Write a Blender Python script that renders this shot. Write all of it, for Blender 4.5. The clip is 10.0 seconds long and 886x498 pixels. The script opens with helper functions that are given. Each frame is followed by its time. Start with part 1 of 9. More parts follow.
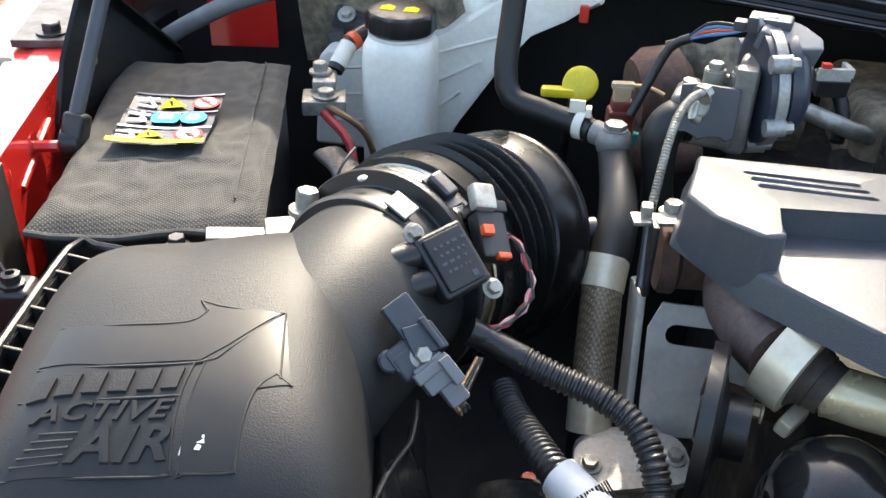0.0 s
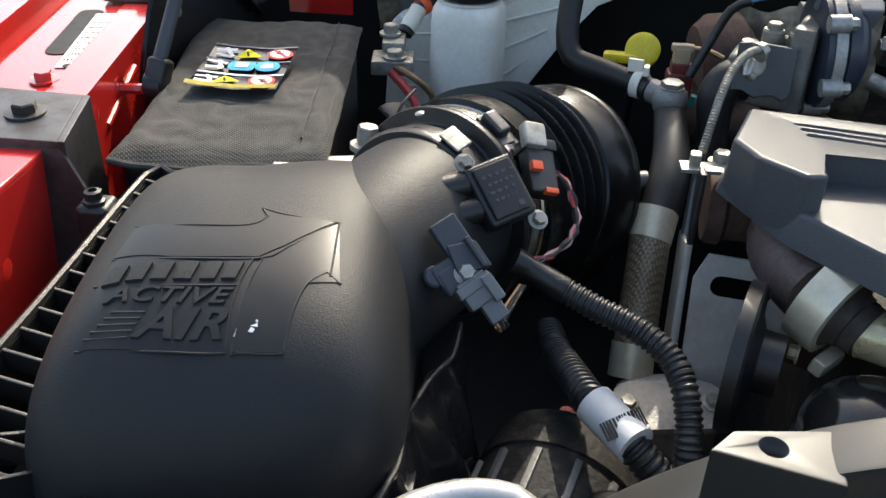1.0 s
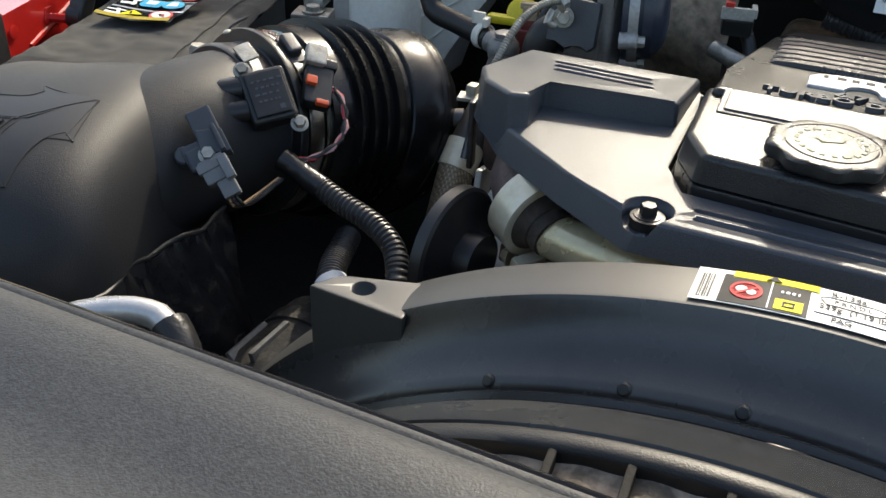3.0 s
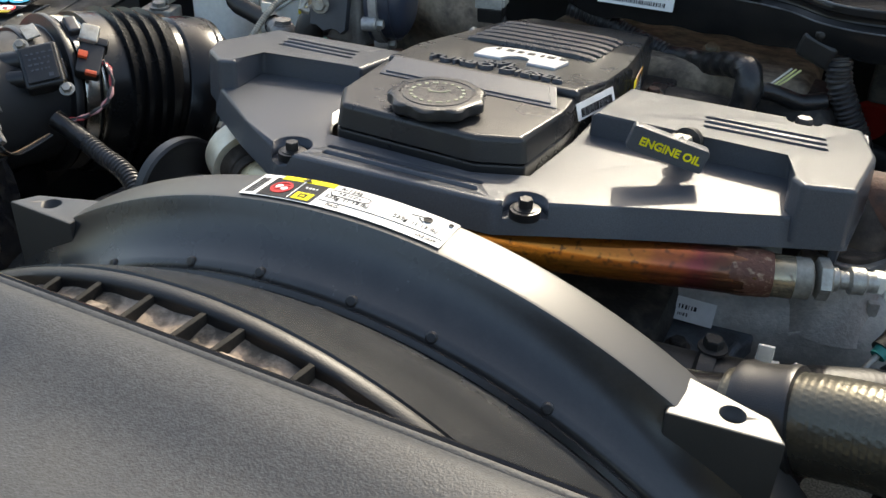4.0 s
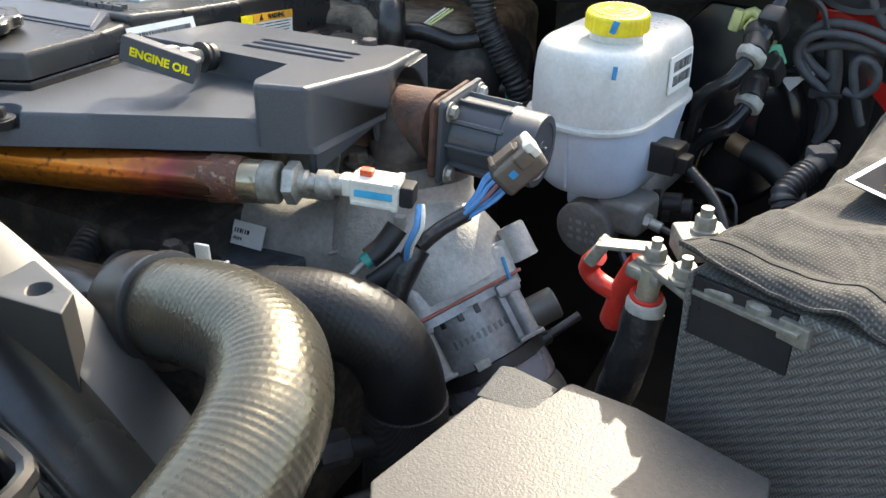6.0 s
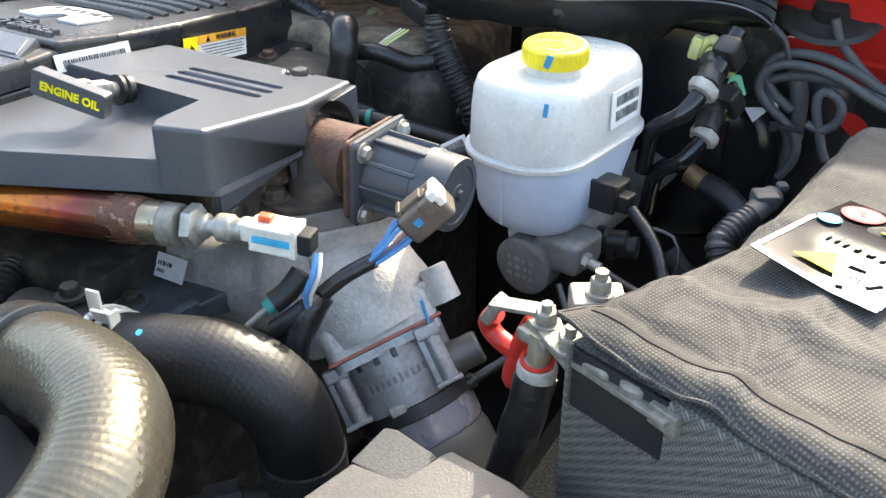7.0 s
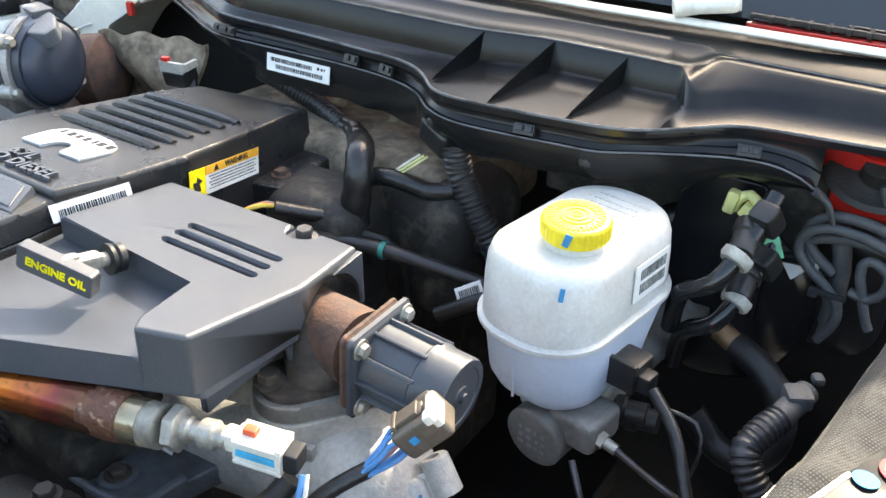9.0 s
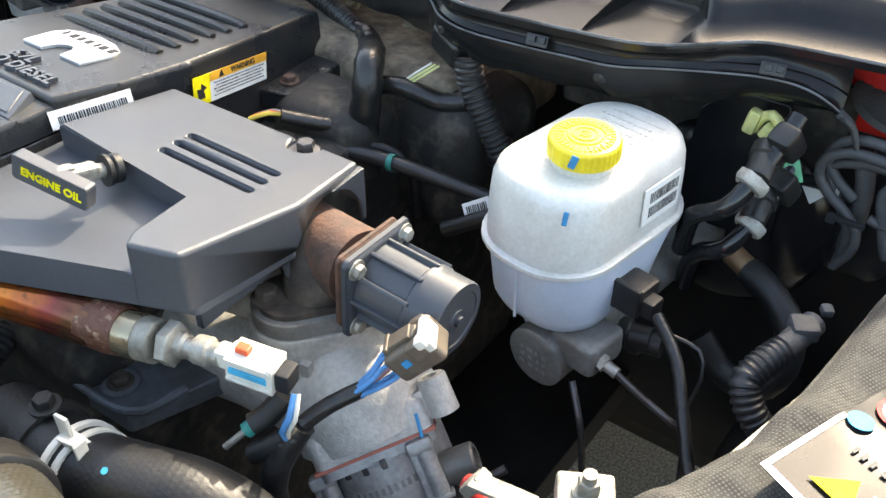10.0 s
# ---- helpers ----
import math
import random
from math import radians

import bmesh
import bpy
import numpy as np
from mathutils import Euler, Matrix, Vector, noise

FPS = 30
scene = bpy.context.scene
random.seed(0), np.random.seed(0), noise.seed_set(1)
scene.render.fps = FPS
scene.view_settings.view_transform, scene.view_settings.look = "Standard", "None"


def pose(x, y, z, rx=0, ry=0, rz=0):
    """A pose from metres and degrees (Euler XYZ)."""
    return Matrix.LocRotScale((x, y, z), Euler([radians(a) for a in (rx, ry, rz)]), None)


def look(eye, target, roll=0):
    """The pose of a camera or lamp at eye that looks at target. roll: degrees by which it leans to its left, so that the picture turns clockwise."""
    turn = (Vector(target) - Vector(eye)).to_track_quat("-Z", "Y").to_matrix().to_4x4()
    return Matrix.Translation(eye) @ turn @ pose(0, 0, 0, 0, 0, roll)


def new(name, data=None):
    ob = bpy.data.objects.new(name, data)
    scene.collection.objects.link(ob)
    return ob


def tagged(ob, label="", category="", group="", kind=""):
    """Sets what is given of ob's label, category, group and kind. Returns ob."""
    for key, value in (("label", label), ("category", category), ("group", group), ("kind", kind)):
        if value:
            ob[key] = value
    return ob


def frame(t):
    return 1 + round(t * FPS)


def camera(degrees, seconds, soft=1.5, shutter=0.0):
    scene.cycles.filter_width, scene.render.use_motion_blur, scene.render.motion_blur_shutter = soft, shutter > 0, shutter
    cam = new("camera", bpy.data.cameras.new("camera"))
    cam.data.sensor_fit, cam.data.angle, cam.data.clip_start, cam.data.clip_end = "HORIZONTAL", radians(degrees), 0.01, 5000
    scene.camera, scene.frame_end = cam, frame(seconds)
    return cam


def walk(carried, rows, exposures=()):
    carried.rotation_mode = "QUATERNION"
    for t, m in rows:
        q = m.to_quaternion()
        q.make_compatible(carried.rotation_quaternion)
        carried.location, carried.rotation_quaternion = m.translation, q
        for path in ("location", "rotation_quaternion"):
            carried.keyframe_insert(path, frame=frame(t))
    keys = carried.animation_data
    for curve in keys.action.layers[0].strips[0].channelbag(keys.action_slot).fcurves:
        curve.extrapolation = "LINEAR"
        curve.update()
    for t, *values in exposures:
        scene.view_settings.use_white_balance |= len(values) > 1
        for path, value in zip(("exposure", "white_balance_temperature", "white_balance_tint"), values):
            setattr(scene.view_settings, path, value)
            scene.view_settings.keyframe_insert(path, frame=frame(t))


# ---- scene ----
cam = camera(52.8, 10.0)
PATH = [
    (0, (0.008, -0.017, 1.551), (-0.314, 1.646, 0.489), 2.0),
    (0.5, (0.034, -0.042, 1.552), (-0.386, 1.601, 0.492), 1.8),
    (1, (0.039, -0.068, 1.523), (-0.436, 1.557, 0.458), 1.8),
    (1.5, (0.071, -0.103, 1.514), (-0.503, 1.489, 0.448), 1.6),
    (2, (0.168, -0.093, 1.518), (-0.461, 1.486, 0.464), 1.6),
    (2.2, (0.206, -0.091, 1.519), (-0.445, 1.483, 0.471), 1.6),
    (3.3, (0.446, -0.089, 1.502), (-0.27, 1.456, 0.454), 2.3),
    (3.5, (0.516, -0.091, 1.506), (-0.214, 1.454, 0.468), 1.7),
    (4, (0.689, -0.128, 1.534), (-0.028, 1.435, 0.512), 2.2),
    (4.5, (0.783, -0.137, 1.54), (0.064, 1.44, 0.542), 1.9),
    (5, (0.869, -0.138, 1.513), (0.125, 1.438, 0.533), 1.3),
    (5.5, (0.974, -0.096, 1.478), (0.193, 1.473, 0.514), 0.4),
    (6, (1.103, 0.037, 1.456), (0.303, 1.588, 0.48), -0.0),
    (6.2, (1.129, 0.076, 1.456), (0.305, 1.613, 0.477), 0.0),
    (7.3, (1.188, 0.13, 1.5), (0.296, 1.605, 0.485), -0.4),
    (7.5, (1.198, 0.123, 1.504), (0.297, 1.6, 0.5), -0.2),
    (8, (1.212, 0.117, 1.518), (0.309, 1.593, 0.516), 0.4),
    (8.5, (1.183, 0.141, 1.541), (0.251, 1.599, 0.539), 0.1),
    (8.7, (1.149, 0.18, 1.578), (0.237, 1.633, 0.55), 1.0),
    (9, (1.133, 0.249, 1.6), (0.183, 1.677, 0.57), 0.3),
    (9.5, (1.122, 0.305, 1.598), (0.157, 1.689, 0.524), 0.6),
    (10, (1.14, 0.283, 1.606), (0.206, 1.562, 0.385), 0.3),
]
walk(cam, [(t, look(eye, target, roll)) for t, eye, target, roll in PATH], [(0.0, 2.27, 7150, 8), (0.6, 1.74, 7100, 7), (1.0, 1.34, 7000, 7), (2.0, 1.08, 7050, 7), (3.5, 1.19, 7200, 7), (4.5, 1.67, 7250, 7), (5.5, 2.11, 7300, 7), (6.0, 2.17, 7400, 7), (7.5, 2.79, 7450, 8), (8.5, 2.76, 7550, 8), (10.0, 2.58, 7850, 7)])
# ---- body

# ---------------------------------------------------------------- world and light
SUN_FROM = Vector((-0.06, 1.26, 1.0)).normalized()
world = bpy.data.worlds.new("sky")
scene.world = world
world.use_nodes = True
wn = world.node_tree.nodes
wl = world.node_tree.links
sky = wn.new("ShaderNodeTexSky")
sky.sky_type = "NISHITA"
sky.sun_disc = False
sky.sun_elevation = math.asin(SUN_FROM.z)
sky.sun_rotation = math.atan2(SUN_FROM.x, SUN_FROM.y)
sky.air_density, sky.dust_density, sky.ozone_density = 1.0, 3.0, 0.6
wl.new(sky.outputs["Color"], wn["Background"].inputs["Color"])
wn["Background"].inputs["Strength"].default_value = 0.15
sun_data = bpy.data.lights.new("sun", "SUN")
sun_data.energy, sun_data.angle, sun_data.color = 2.0, radians(0.55), (1.0, 0.95, 0.86)
sun = new("sun", sun_data)
sun.matrix_world = look(SUN_FROM * 6 + Vector((0.4, 0.5, 1.2)), (0.4, 0.5, 1.2))

# ---------------------------------------------------------------- materials
def rgb(c):
    return (c, c, c, 1.0) if isinstance(c, (int, float)) else (*c, 1.0)


def mat(name, base, rough=0.5, metal=0.0, second=None, scale=20.0, mix=(0.42, 0.66), fine=None, bump=0.0, bump_scale=600.0,
        coat=0.0, spec=0.5, rough_var=0.12, sss=0.0, detail=5.0, ior=1.5, shift=False, tint=0.06):
    """A surface with stains at one scale, fine grain at another, uneven gloss and a fine relief."""
    m = bpy.data.materials.new(name)
    m.use_nodes = True
    t = m.node_tree
    n, l = t.nodes, t.links
    b = n["Principled BSDF"]
    tc = n.new("ShaderNodeTexCoord")
    big = n.new("ShaderNodeTexNoise")
    big.inputs["Scale"].default_value, big.inputs["Detail"].default_value = scale, detail
    big.inputs["Roughness"].default_value = 0.62
    l.new(tc.outputs["Object"], big.inputs["Vector"])
    ramp = n.new("ShaderNodeMapRange")
    ramp.inputs["From Min"].default_value, ramp.inputs["From Max"].default_value = mix
    l.new(big.outputs["Fac"], ramp.inputs["Value"])
    mx = n.new("ShaderNodeMix")
    mx.data_type = "RGBA"
    mx.inputs["A"].default_value = rgb(base)
    if second is None:
        second = [c * 0.72 for c in rgb(base)[:3]]
    mx.inputs["B"].default_value = rgb(second)
    l.new(ramp.outputs["Result"], mx.inputs["Factor"])
    small = n.new("ShaderNodeTexNoise")
    small.inputs["Scale"].default_value, small.inputs["Detail"].default_value = fine or bump_scale * 0.5, 3.0
    l.new(tc.outputs["Object"], small.inputs["Vector"])
    hsv = n.new("ShaderNodeHueSaturation")
    sr = n.new("ShaderNodeMapRange")
    sr.inputs["To Min"].default_value, sr.inputs["To Max"].default_value = 1 - tint * 2.2, 1 + tint * 2.2
    l.new(small.outputs["Fac"], sr.inputs["Value"])
    l.new(sr.outputs["Result"], hsv.inputs["Value"])
    l.new(mx.outputs["Result"], hsv.inputs["Color"])
    out = hsv.outputs["Color"]
    if shift:
        info = n.new("ShaderNodeObjectInfo")
        hs2 = n.new("ShaderNodeHueSaturation")
        r2 = n.new("ShaderNodeMapRange")
        r2.inputs["To Min"].default_value, r2.inputs["To Max"].default_value = 0.8, 1.2
        l.new(info.outputs["Random"], r2.inputs["Value"])
        l.new(r2.outputs["Result"], hs2.inputs["Value"])
        l.new(out, hs2.inputs["Color"])
        out = hs2.outputs["Color"]
    l.new(out, b.inputs["Base Color"])
    rr = n.new("ShaderNodeMapRange")
    rr.inputs["To Min"].default_value, rr.inputs["To Max"].default_value = max(0.02, rough - rough_var), min(1.0, rough + rough_var)
    l.new(big.outputs["Fac"], rr.inputs["Value"])
    l.new(rr.outputs["Result"], b.inputs["Roughness"])
    b.inputs["Metallic"].default_value = metal
    b.inputs["Specular IOR Level"].default_value = spec
    b.inputs["IOR"].default_value = ior
    b.inputs["Coat Weight"].default_value = coat
    b.inputs["Coat Roughness"].default_value = 0.06
    if sss:
        b.inputs["Subsurface Weight"].default_value = sss
        b.inputs["Subsurface Radius"].default_value = (0.02, 0.02, 0.022)
        b.inputs["Subsurface Scale"].default_value = 1.0
    if bump:
        g = n.new("ShaderNodeTexNoise")
        g.inputs["Scale"].default_value, g.inputs["Detail"].default_value = bump_scale, 2.0
        l.new(tc.outputs["Object"], g.inputs["Vector"])
        bn = n.new("ShaderNodeBump")
        bn.inputs["Strength"].default_value, bn.inputs["Distance"].default_value = bump, 0.0012
        l.new(g.outputs["Fac"], bn.inputs["Height"])
        l.new(bn.outputs["Normal"], b.inputs["Normal"])
    return m


def weave(m, pitch, strength, coord="Object", turn=0.0, dark=0.75, tilt=(0.0, 0.0)):
    """Adds a woven relief and darker gaps between threads."""
    t = m.node_tree
    n, l = t.nodes, t.links
    b = n["Principled BSDF"]
    tc = n.new("ShaderNodeTexCoord")
    mp = n.new("ShaderNodeMapping")
    mp.inputs["Rotation"].default_value = (radians(tilt[0]), radians(tilt[1]), radians(turn))
    l.new(tc.outputs[coord], mp.inputs["Vector"])
    heights = []
    for axis in ("X", "Y", "Z"):
        w = n.new("ShaderNodeTexWave")
        w.bands_direction = axis
        w.inputs["Scale"].default_value = 0.314 / pitch
        w.inputs["Distortion"].default_value = 0.0
        w.inputs["Detail Scale"].default_value = 3.0
        l.new(mp.outputs["Vector"], w.inputs["Vector"])
        heights.append(w)
    a = n.new("ShaderNodeMath")
    a.operation = "MULTIPLY"
    l.new(heights[0].outputs["Fac"], a.inputs[0])
    l.new(heights[1].outputs["Fac"], a.inputs[1])
    c = n.new("ShaderNodeMath")
    c.operation = "MAXIMUM"
    l.new(a.outputs[0], c.inputs[0])
    d = n.new("ShaderNodeMath")
    d.operation = "MULTIPLY"
    l.new(heights[2].outputs["Fac"], d.inputs[0])
    d.inputs[1].default_value = 0.35
    l.new(d.outputs[0], c.inputs[1])
    bn = n.new("ShaderNodeBump")
    bn.inputs["Strength"].default_value, bn.inputs["Distance"].default_value = strength, 0.0012
    l.new(c.outputs[0], bn.inputs["Height"])
    l.new(bn.outputs["Normal"], b.inputs["Normal"])
    link = b.inputs["Base Color"].links[0]
    src = link.from_socket
    mx = n.new("ShaderNodeMix")
    mx.data_type, mx.blend_type = "RGBA", "MULTIPLY"
    mr = n.new("ShaderNodeMapRange")
    mr.inputs["To Min"].default_value, mr.inputs["To Max"].default_value = dark, 1.12
    l.new(c.outputs[0], mr.inputs["Value"])
    mx.inputs["Factor"].default_value = 1.0
    l.new(src, mx.inputs["A"])
    l.new(mr.outputs["Result"], mx.inputs["B"])
    l.new(mx.outputs["Result"], b.inputs["Base Color"])
    return m


COVER = mat("cover_grey_plastic", (0.055, 0.061, 0.073), 0.31, rough_var=0.06, second=(0.066, 0.070, 0.077), scale=9, fine=1100, bump=0.30, bump_scale=1300, tint=0.26, spec=0.52)
COVER_DARK = mat("valve_cover_black_plastic", (0.017, 0.0178, 0.020), 0.29, second=(0.028, 0.0265, 0.024), scale=12, bump=0.28, bump_scale=900, spec=0.5)
BLACK = mat("black_plastic", (0.013, 0.013, 0.014), 0.32, second=(0.022, 0.021, 0.019), scale=16, bump=0.22, bump_scale=1100)
BLACK_SATIN = mat("black_satin_plastic", (0.0085, 0.0092, 0.0108), 0.17, second=(0.018, 0.0175, 0.0168), scale=7, bump=0.05, bump_scale=1000, rough_var=0.08, spec=0.25)
LID = mat("airbox_black_plastic", (0.022, 0.0225, 0.0238), 0.50, second=(0.028, 0.0277, 0.0268), scale=8, bump=0.28, bump_scale=900, spec=0.27)
LID_SMOOTH = mat("airbox_smooth_plastic", (0.020, 0.0204, 0.021), 0.36, second=(0.026, 0.0256, 0.0245), scale=14, bump=0.05, bump_scale=1200, spec=0.3)
RAD_GREY = mat("radiator_cover_grey_plastic", (0.032, 0.0355, 0.040), 0.52, second=(0.042, 0.0445, 0.047), scale=10, fine=420, bump=0.28, bump_scale=820, tint=0.30, spec=0.28)
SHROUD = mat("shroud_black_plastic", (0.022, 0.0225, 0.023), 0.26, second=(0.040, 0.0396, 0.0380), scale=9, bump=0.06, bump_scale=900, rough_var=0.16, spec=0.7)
SHROUD_RING = mat("shroud_ring_plastic", (0.026, 0.0268, 0.0272), 0.27, second=(0.044, 0.0438, 0.041), scale=6, bump=0.03, bump_scale=1300, rough_var=0.14, spec=0.45)
BELLOWS = mat("glossy_bellows_rubber", (0.0055, 0.0057, 0.0062), 0.27, second=(0.010, 0.0098, 0.0092), scale=14, bump=0.06, bump_scale=900, spec=0.34)
RUBBER = mat("black_rubber", (0.010, 0.010, 0.0105), 0.46, second=(0.016, 0.0155, 0.0145), scale=25, bump=0.2, bump_scale=900, spec=0.45)
TAPE = mat("black_cloth_tape", (0.012, 0.012, 0.0125), 0.33, second=(0.022, 0.021, 0.020), scale=60, bump=0.6, bump_scale=220)
SLEEVE = mat("grey_cable_sleeve", (0.050, 0.052, 0.056), 0.6, second=(0.07, 0.07, 0.07), scale=70, bump=0.5, bump_scale=420, tint=0.12)
# The shroud's black plastic, base paled to paint the sky sheen on upward faces.
SHROUD_SHEEN = mat("shroud_rim_plastic", (0.045, 0.045, 0.042), 0.42, spec=0.65, second=(0.058, 0.056, 0.051), scale=7, bump=0.08, bump_scale=1500)
OLD_ZINC = mat("tarnished_zinc", (0.30, 0.285, 0.24), 0.52, 0.45, second=(0.19, 0.175, 0.145), scale=60, bump=0.4, bump_scale=420, tint=0.16)
CONDUIT = mat("black_conduit", (0.022, 0.022, 0.024), 0.36, second=(0.034, 0.033, 0.031), scale=40, bump=0.12, bump_scale=900)
GRIME = mat("grimy_black_metal", (0.010, 0.0098, 0.009), 0.62, second=(0.026, 0.023, 0.019), scale=18, bump=0.5, bump_scale=240)
POCKET = mat("dusty_rib_plastic", (0.016, 0.0155, 0.0145), 0.75, second=(0.035, 0.031, 0.026), scale=40, bump=0.3, bump_scale=400, spec=0.15)
DUST = mat("dusty_tray_plastic", (0.085, 0.070, 0.053), 0.85, second=(0.36, 0.285, 0.215), scale=46, mix=(0.40, 0.58), bump=0.5, bump_scale=300, tint=0.3)
CAST = mat("cast_aluminium", (0.47, 0.452, 0.415), 0.54, 0.25, second=(0.34, 0.325, 0.295), scale=16, bump=0.5, bump_scale=420, tint=0.14)
DIRTY_CAST = mat("dull_cast_metal", (0.22, 0.215, 0.205), 0.5, 0.3, second=(0.15, 0.14, 0.125), scale=22, bump=0.4, bump_scale=420, tint=0.12)
MACHINED = mat("machined_aluminium", (0.36, 0.355, 0.345), 0.40, 0.40, second=(0.22, 0.21, 0.20), scale=26, bump=0.3, bump_scale=480, tint=0.14)
ALU = mat("aluminium_pipe", (0.62, 0.61, 0.59), 0.30, 0.6, second=(0.52, 0.51, 0.49), scale=20)
ZINC = mat("zinc_steel", (0.42, 0.405, 0.36), 0.45, 0.6, second=(0.26, 0.245, 0.21), scale=55, bump=0.3, bump_scale=500, tint=0.12)
STEEL_DARK = mat("dark_steel", (0.10, 0.10, 0.105), 0.42, 0.8, second=(0.07, 0.06, 0.055), scale=40, bump=0.2, bump_scale=500)
GOLD_ZINC = mat("yellowish_zinc", (0.40, 0.37, 0.27), 0.45, 0.55, second=(0.24, 0.21, 0.15), scale=45, bump=0.3, bump_scale=420, tint=0.12)
STAINLESS = mat("stainless_pipe", (0.74, 0.68, 0.53), 0.32, 0.30, second=(0.58, 0.49, 0.33), scale=18, bump=0.06, bump_scale=400)
RUST = mat("rusty_cast_iron", (0.120, 0.060, 0.040), 0.78, 0.1, second=(0.062, 0.042, 0.034), scale=30, mix=(0.40, 0.62), bump=0.5, bump_scale=300, tint=0.2)
GREY_RAIL = mat("slate_grey_plastic", (0.060, 0.067, 0.072), 0.5, second=(0.080, 0.083, 0.082), scale=26, bump=0.2, bump_scale=700, tint=0.15)
SENSOR_RED = mat("dark_red_sensor_plastic", (0.20, 0.035, 0.028), 0.45, second=(0.13, 0.03, 0.025), scale=40, bump=0.15, bump_scale=700)
TAN_PLASTIC = mat("tan_plug_plastic", (0.42, 0.32, 0.20), 0.5, second=(0.32, 0.24, 0.15), scale=50, bump=0.1, bump_scale=700)
TEAL = mat("teal_tab_plastic", (0.02, 0.24, 0.20), 0.45, scale=60)
STRAW = mat("straw_tinted_steel", (0.66, 0.58, 0.39), 0.26, 0.45, second=(0.52, 0.43, 0.25), scale=14, bump=0.04, bump_scale=300)
GRIMY_IRON = mat("grimy_brown_iron", (0.075, 0.060, 0.047), 0.8, 0.1, second=(0.035, 0.028, 0.023), scale=40, mix=(0.40, 0.60), bump=0.6, bump_scale=260, tint=0.2)
FLAKES = mat("flaking_pipe_scale", (0.115, 0.048, 0.030), 0.5, 0.3, second=(0.30, 0.20, 0.13), scale=150, mix=(0.55, 0.66), bump=0.9, bump_scale=260, tint=0.2)
PURPLE_RUST = mat("heat_stained_iron", (0.155, 0.115, 0.105), 0.55, 0.35, second=(0.085, 0.058, 0.055), scale=26, bump=0.5, bump_scale=330, tint=0.14)
SHIELD = mat("heat_shield_alloy", (0.76, 0.73, 0.66), 0.40, 0.12, second=(0.56, 0.52, 0.45), scale=14, bump=0.12, bump_scale=350)
RED = mat("red_body_paint", (0.58, 0.024, 0.019), 0.20, second=(0.50, 0.020, 0.016), scale=6, coat=0.9, tint=0.02, rough_var=0.05)
REDPLASTIC = mat("red_plastic", (0.60, 0.035, 0.022), 0.42, second=(0.40, 0.03, 0.02), scale=40, bump=0.1, bump_scale=800)
ORANGE = mat("orange_red_clip", (0.72, 0.10, 0.03), 0.4, scale=60)
BRAKE_TANK = mat("translucent_white_plastic", (0.62, 0.615, 0.585), 0.36, second=(0.52, 0.505, 0.46), scale=13, sss=0.35, bump=0.1, bump_scale=500, tint=0.08, fine=260)
FLUID = mat("translucent_bluish_plastic", (0.52, 0.585, 0.68), 0.36, second=(0.46, 0.52, 0.60), scale=16, sss=0.3, tint=0.04)
BOTTLE = mat("milky_bottle_plastic", (0.88, 0.86, 0.78), 0.42, second=(0.80, 0.76, 0.66), scale=12, sss=0.4, bump=0.1, bump_scale=300, tint=0.05)
YELLOW = mat("yellow_plastic", (0.82, 0.66, 0.03), 0.40, second=(0.68, 0.52, 0.03), scale=30, tint=0.06)
YELLOW_DARK = mat("worn_yellow_print", (0.50, 0.37, 0.02), 0.5, scale=60)
YELLOW_GREEN = mat("pale_yellow_clip", (0.66, 0.66, 0.27), 0.45, second=(0.5, 0.5, 0.2), scale=60)
BLUE = mat("blue_paint_mark", (0.02, 0.25, 0.50), 0.6, scale=60)
BLUE_WIRE = mat("blue_wire", (0.08, 0.27, 0.55), 0.45, scale=50)
RED_WIRE = mat("red_wire", (0.5, 0.05, 0.05), 0.45, scale=50)
PINK_WIRE = mat("pink_wire", (0.62, 0.33, 0.32), 0.45, scale=50)
YELLOW_WIRE = mat("yellow_wire", (0.75, 0.55, 0.08), 0.45, scale=50)
WHITE = mat("white_label_paper", (0.80, 0.80, 0.78), 0.55, second=(0.70, 0.70, 0.67), scale=30, tint=0.03)
DULL_WHITE = mat("aged_white_plastic", (0.40, 0.385, 0.34), 0.5, second=(0.28, 0.265, 0.23), scale=60, tint=0.14)
# Real cream plastic; on the windscreen trim and wiper it stands for sunlight.
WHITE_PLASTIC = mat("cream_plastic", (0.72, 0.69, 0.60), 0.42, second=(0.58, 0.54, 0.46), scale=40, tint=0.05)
GREY_PLASTIC = mat("grey_connector_plastic", (0.17, 0.175, 0.18), 0.42, second=(0.13, 0.13, 0.13), scale=30, bump=0.15, bump_scale=900)
BLUE_GREY = mat("blue_grey_plastic", (0.050, 0.056, 0.066), 0.42, second=(0.040, 0.043, 0.050), scale=20, fine=900, bump=0.07, bump_scale=1500, tint=0.1)
DRUM = mat("navy_actuator_cover", (0.030, 0.039, 0.060), 0.34, second=(0.024, 0.029, 0.042), scale=20, bump=0.12, bump_scale=700)
TAN = mat("dusty_tan_metal", (0.27, 0.215, 0.150), 0.85, second=(0.11, 0.088, 0.064), scale=30, mix=(0.42, 0.64), bump=0.7, bump_scale=180, tint=0.3)
ACTUATOR = mat("grey_actuator_plastic", (0.115, 0.125, 0.142), 0.40, second=(0.09, 0.095, 0.105), scale=20, bump=0.25, bump_scale=700)
BROWN_CONN = mat("brown_connector_plastic", (0.125, 0.100, 0.074), 0.42, second=(0.085, 0.068, 0.052), scale=50, bump=0.2, bump_scale=700)
INK = mat("black_print", (0.025, 0.025, 0.027), 0.6, scale=40, spec=0.2)
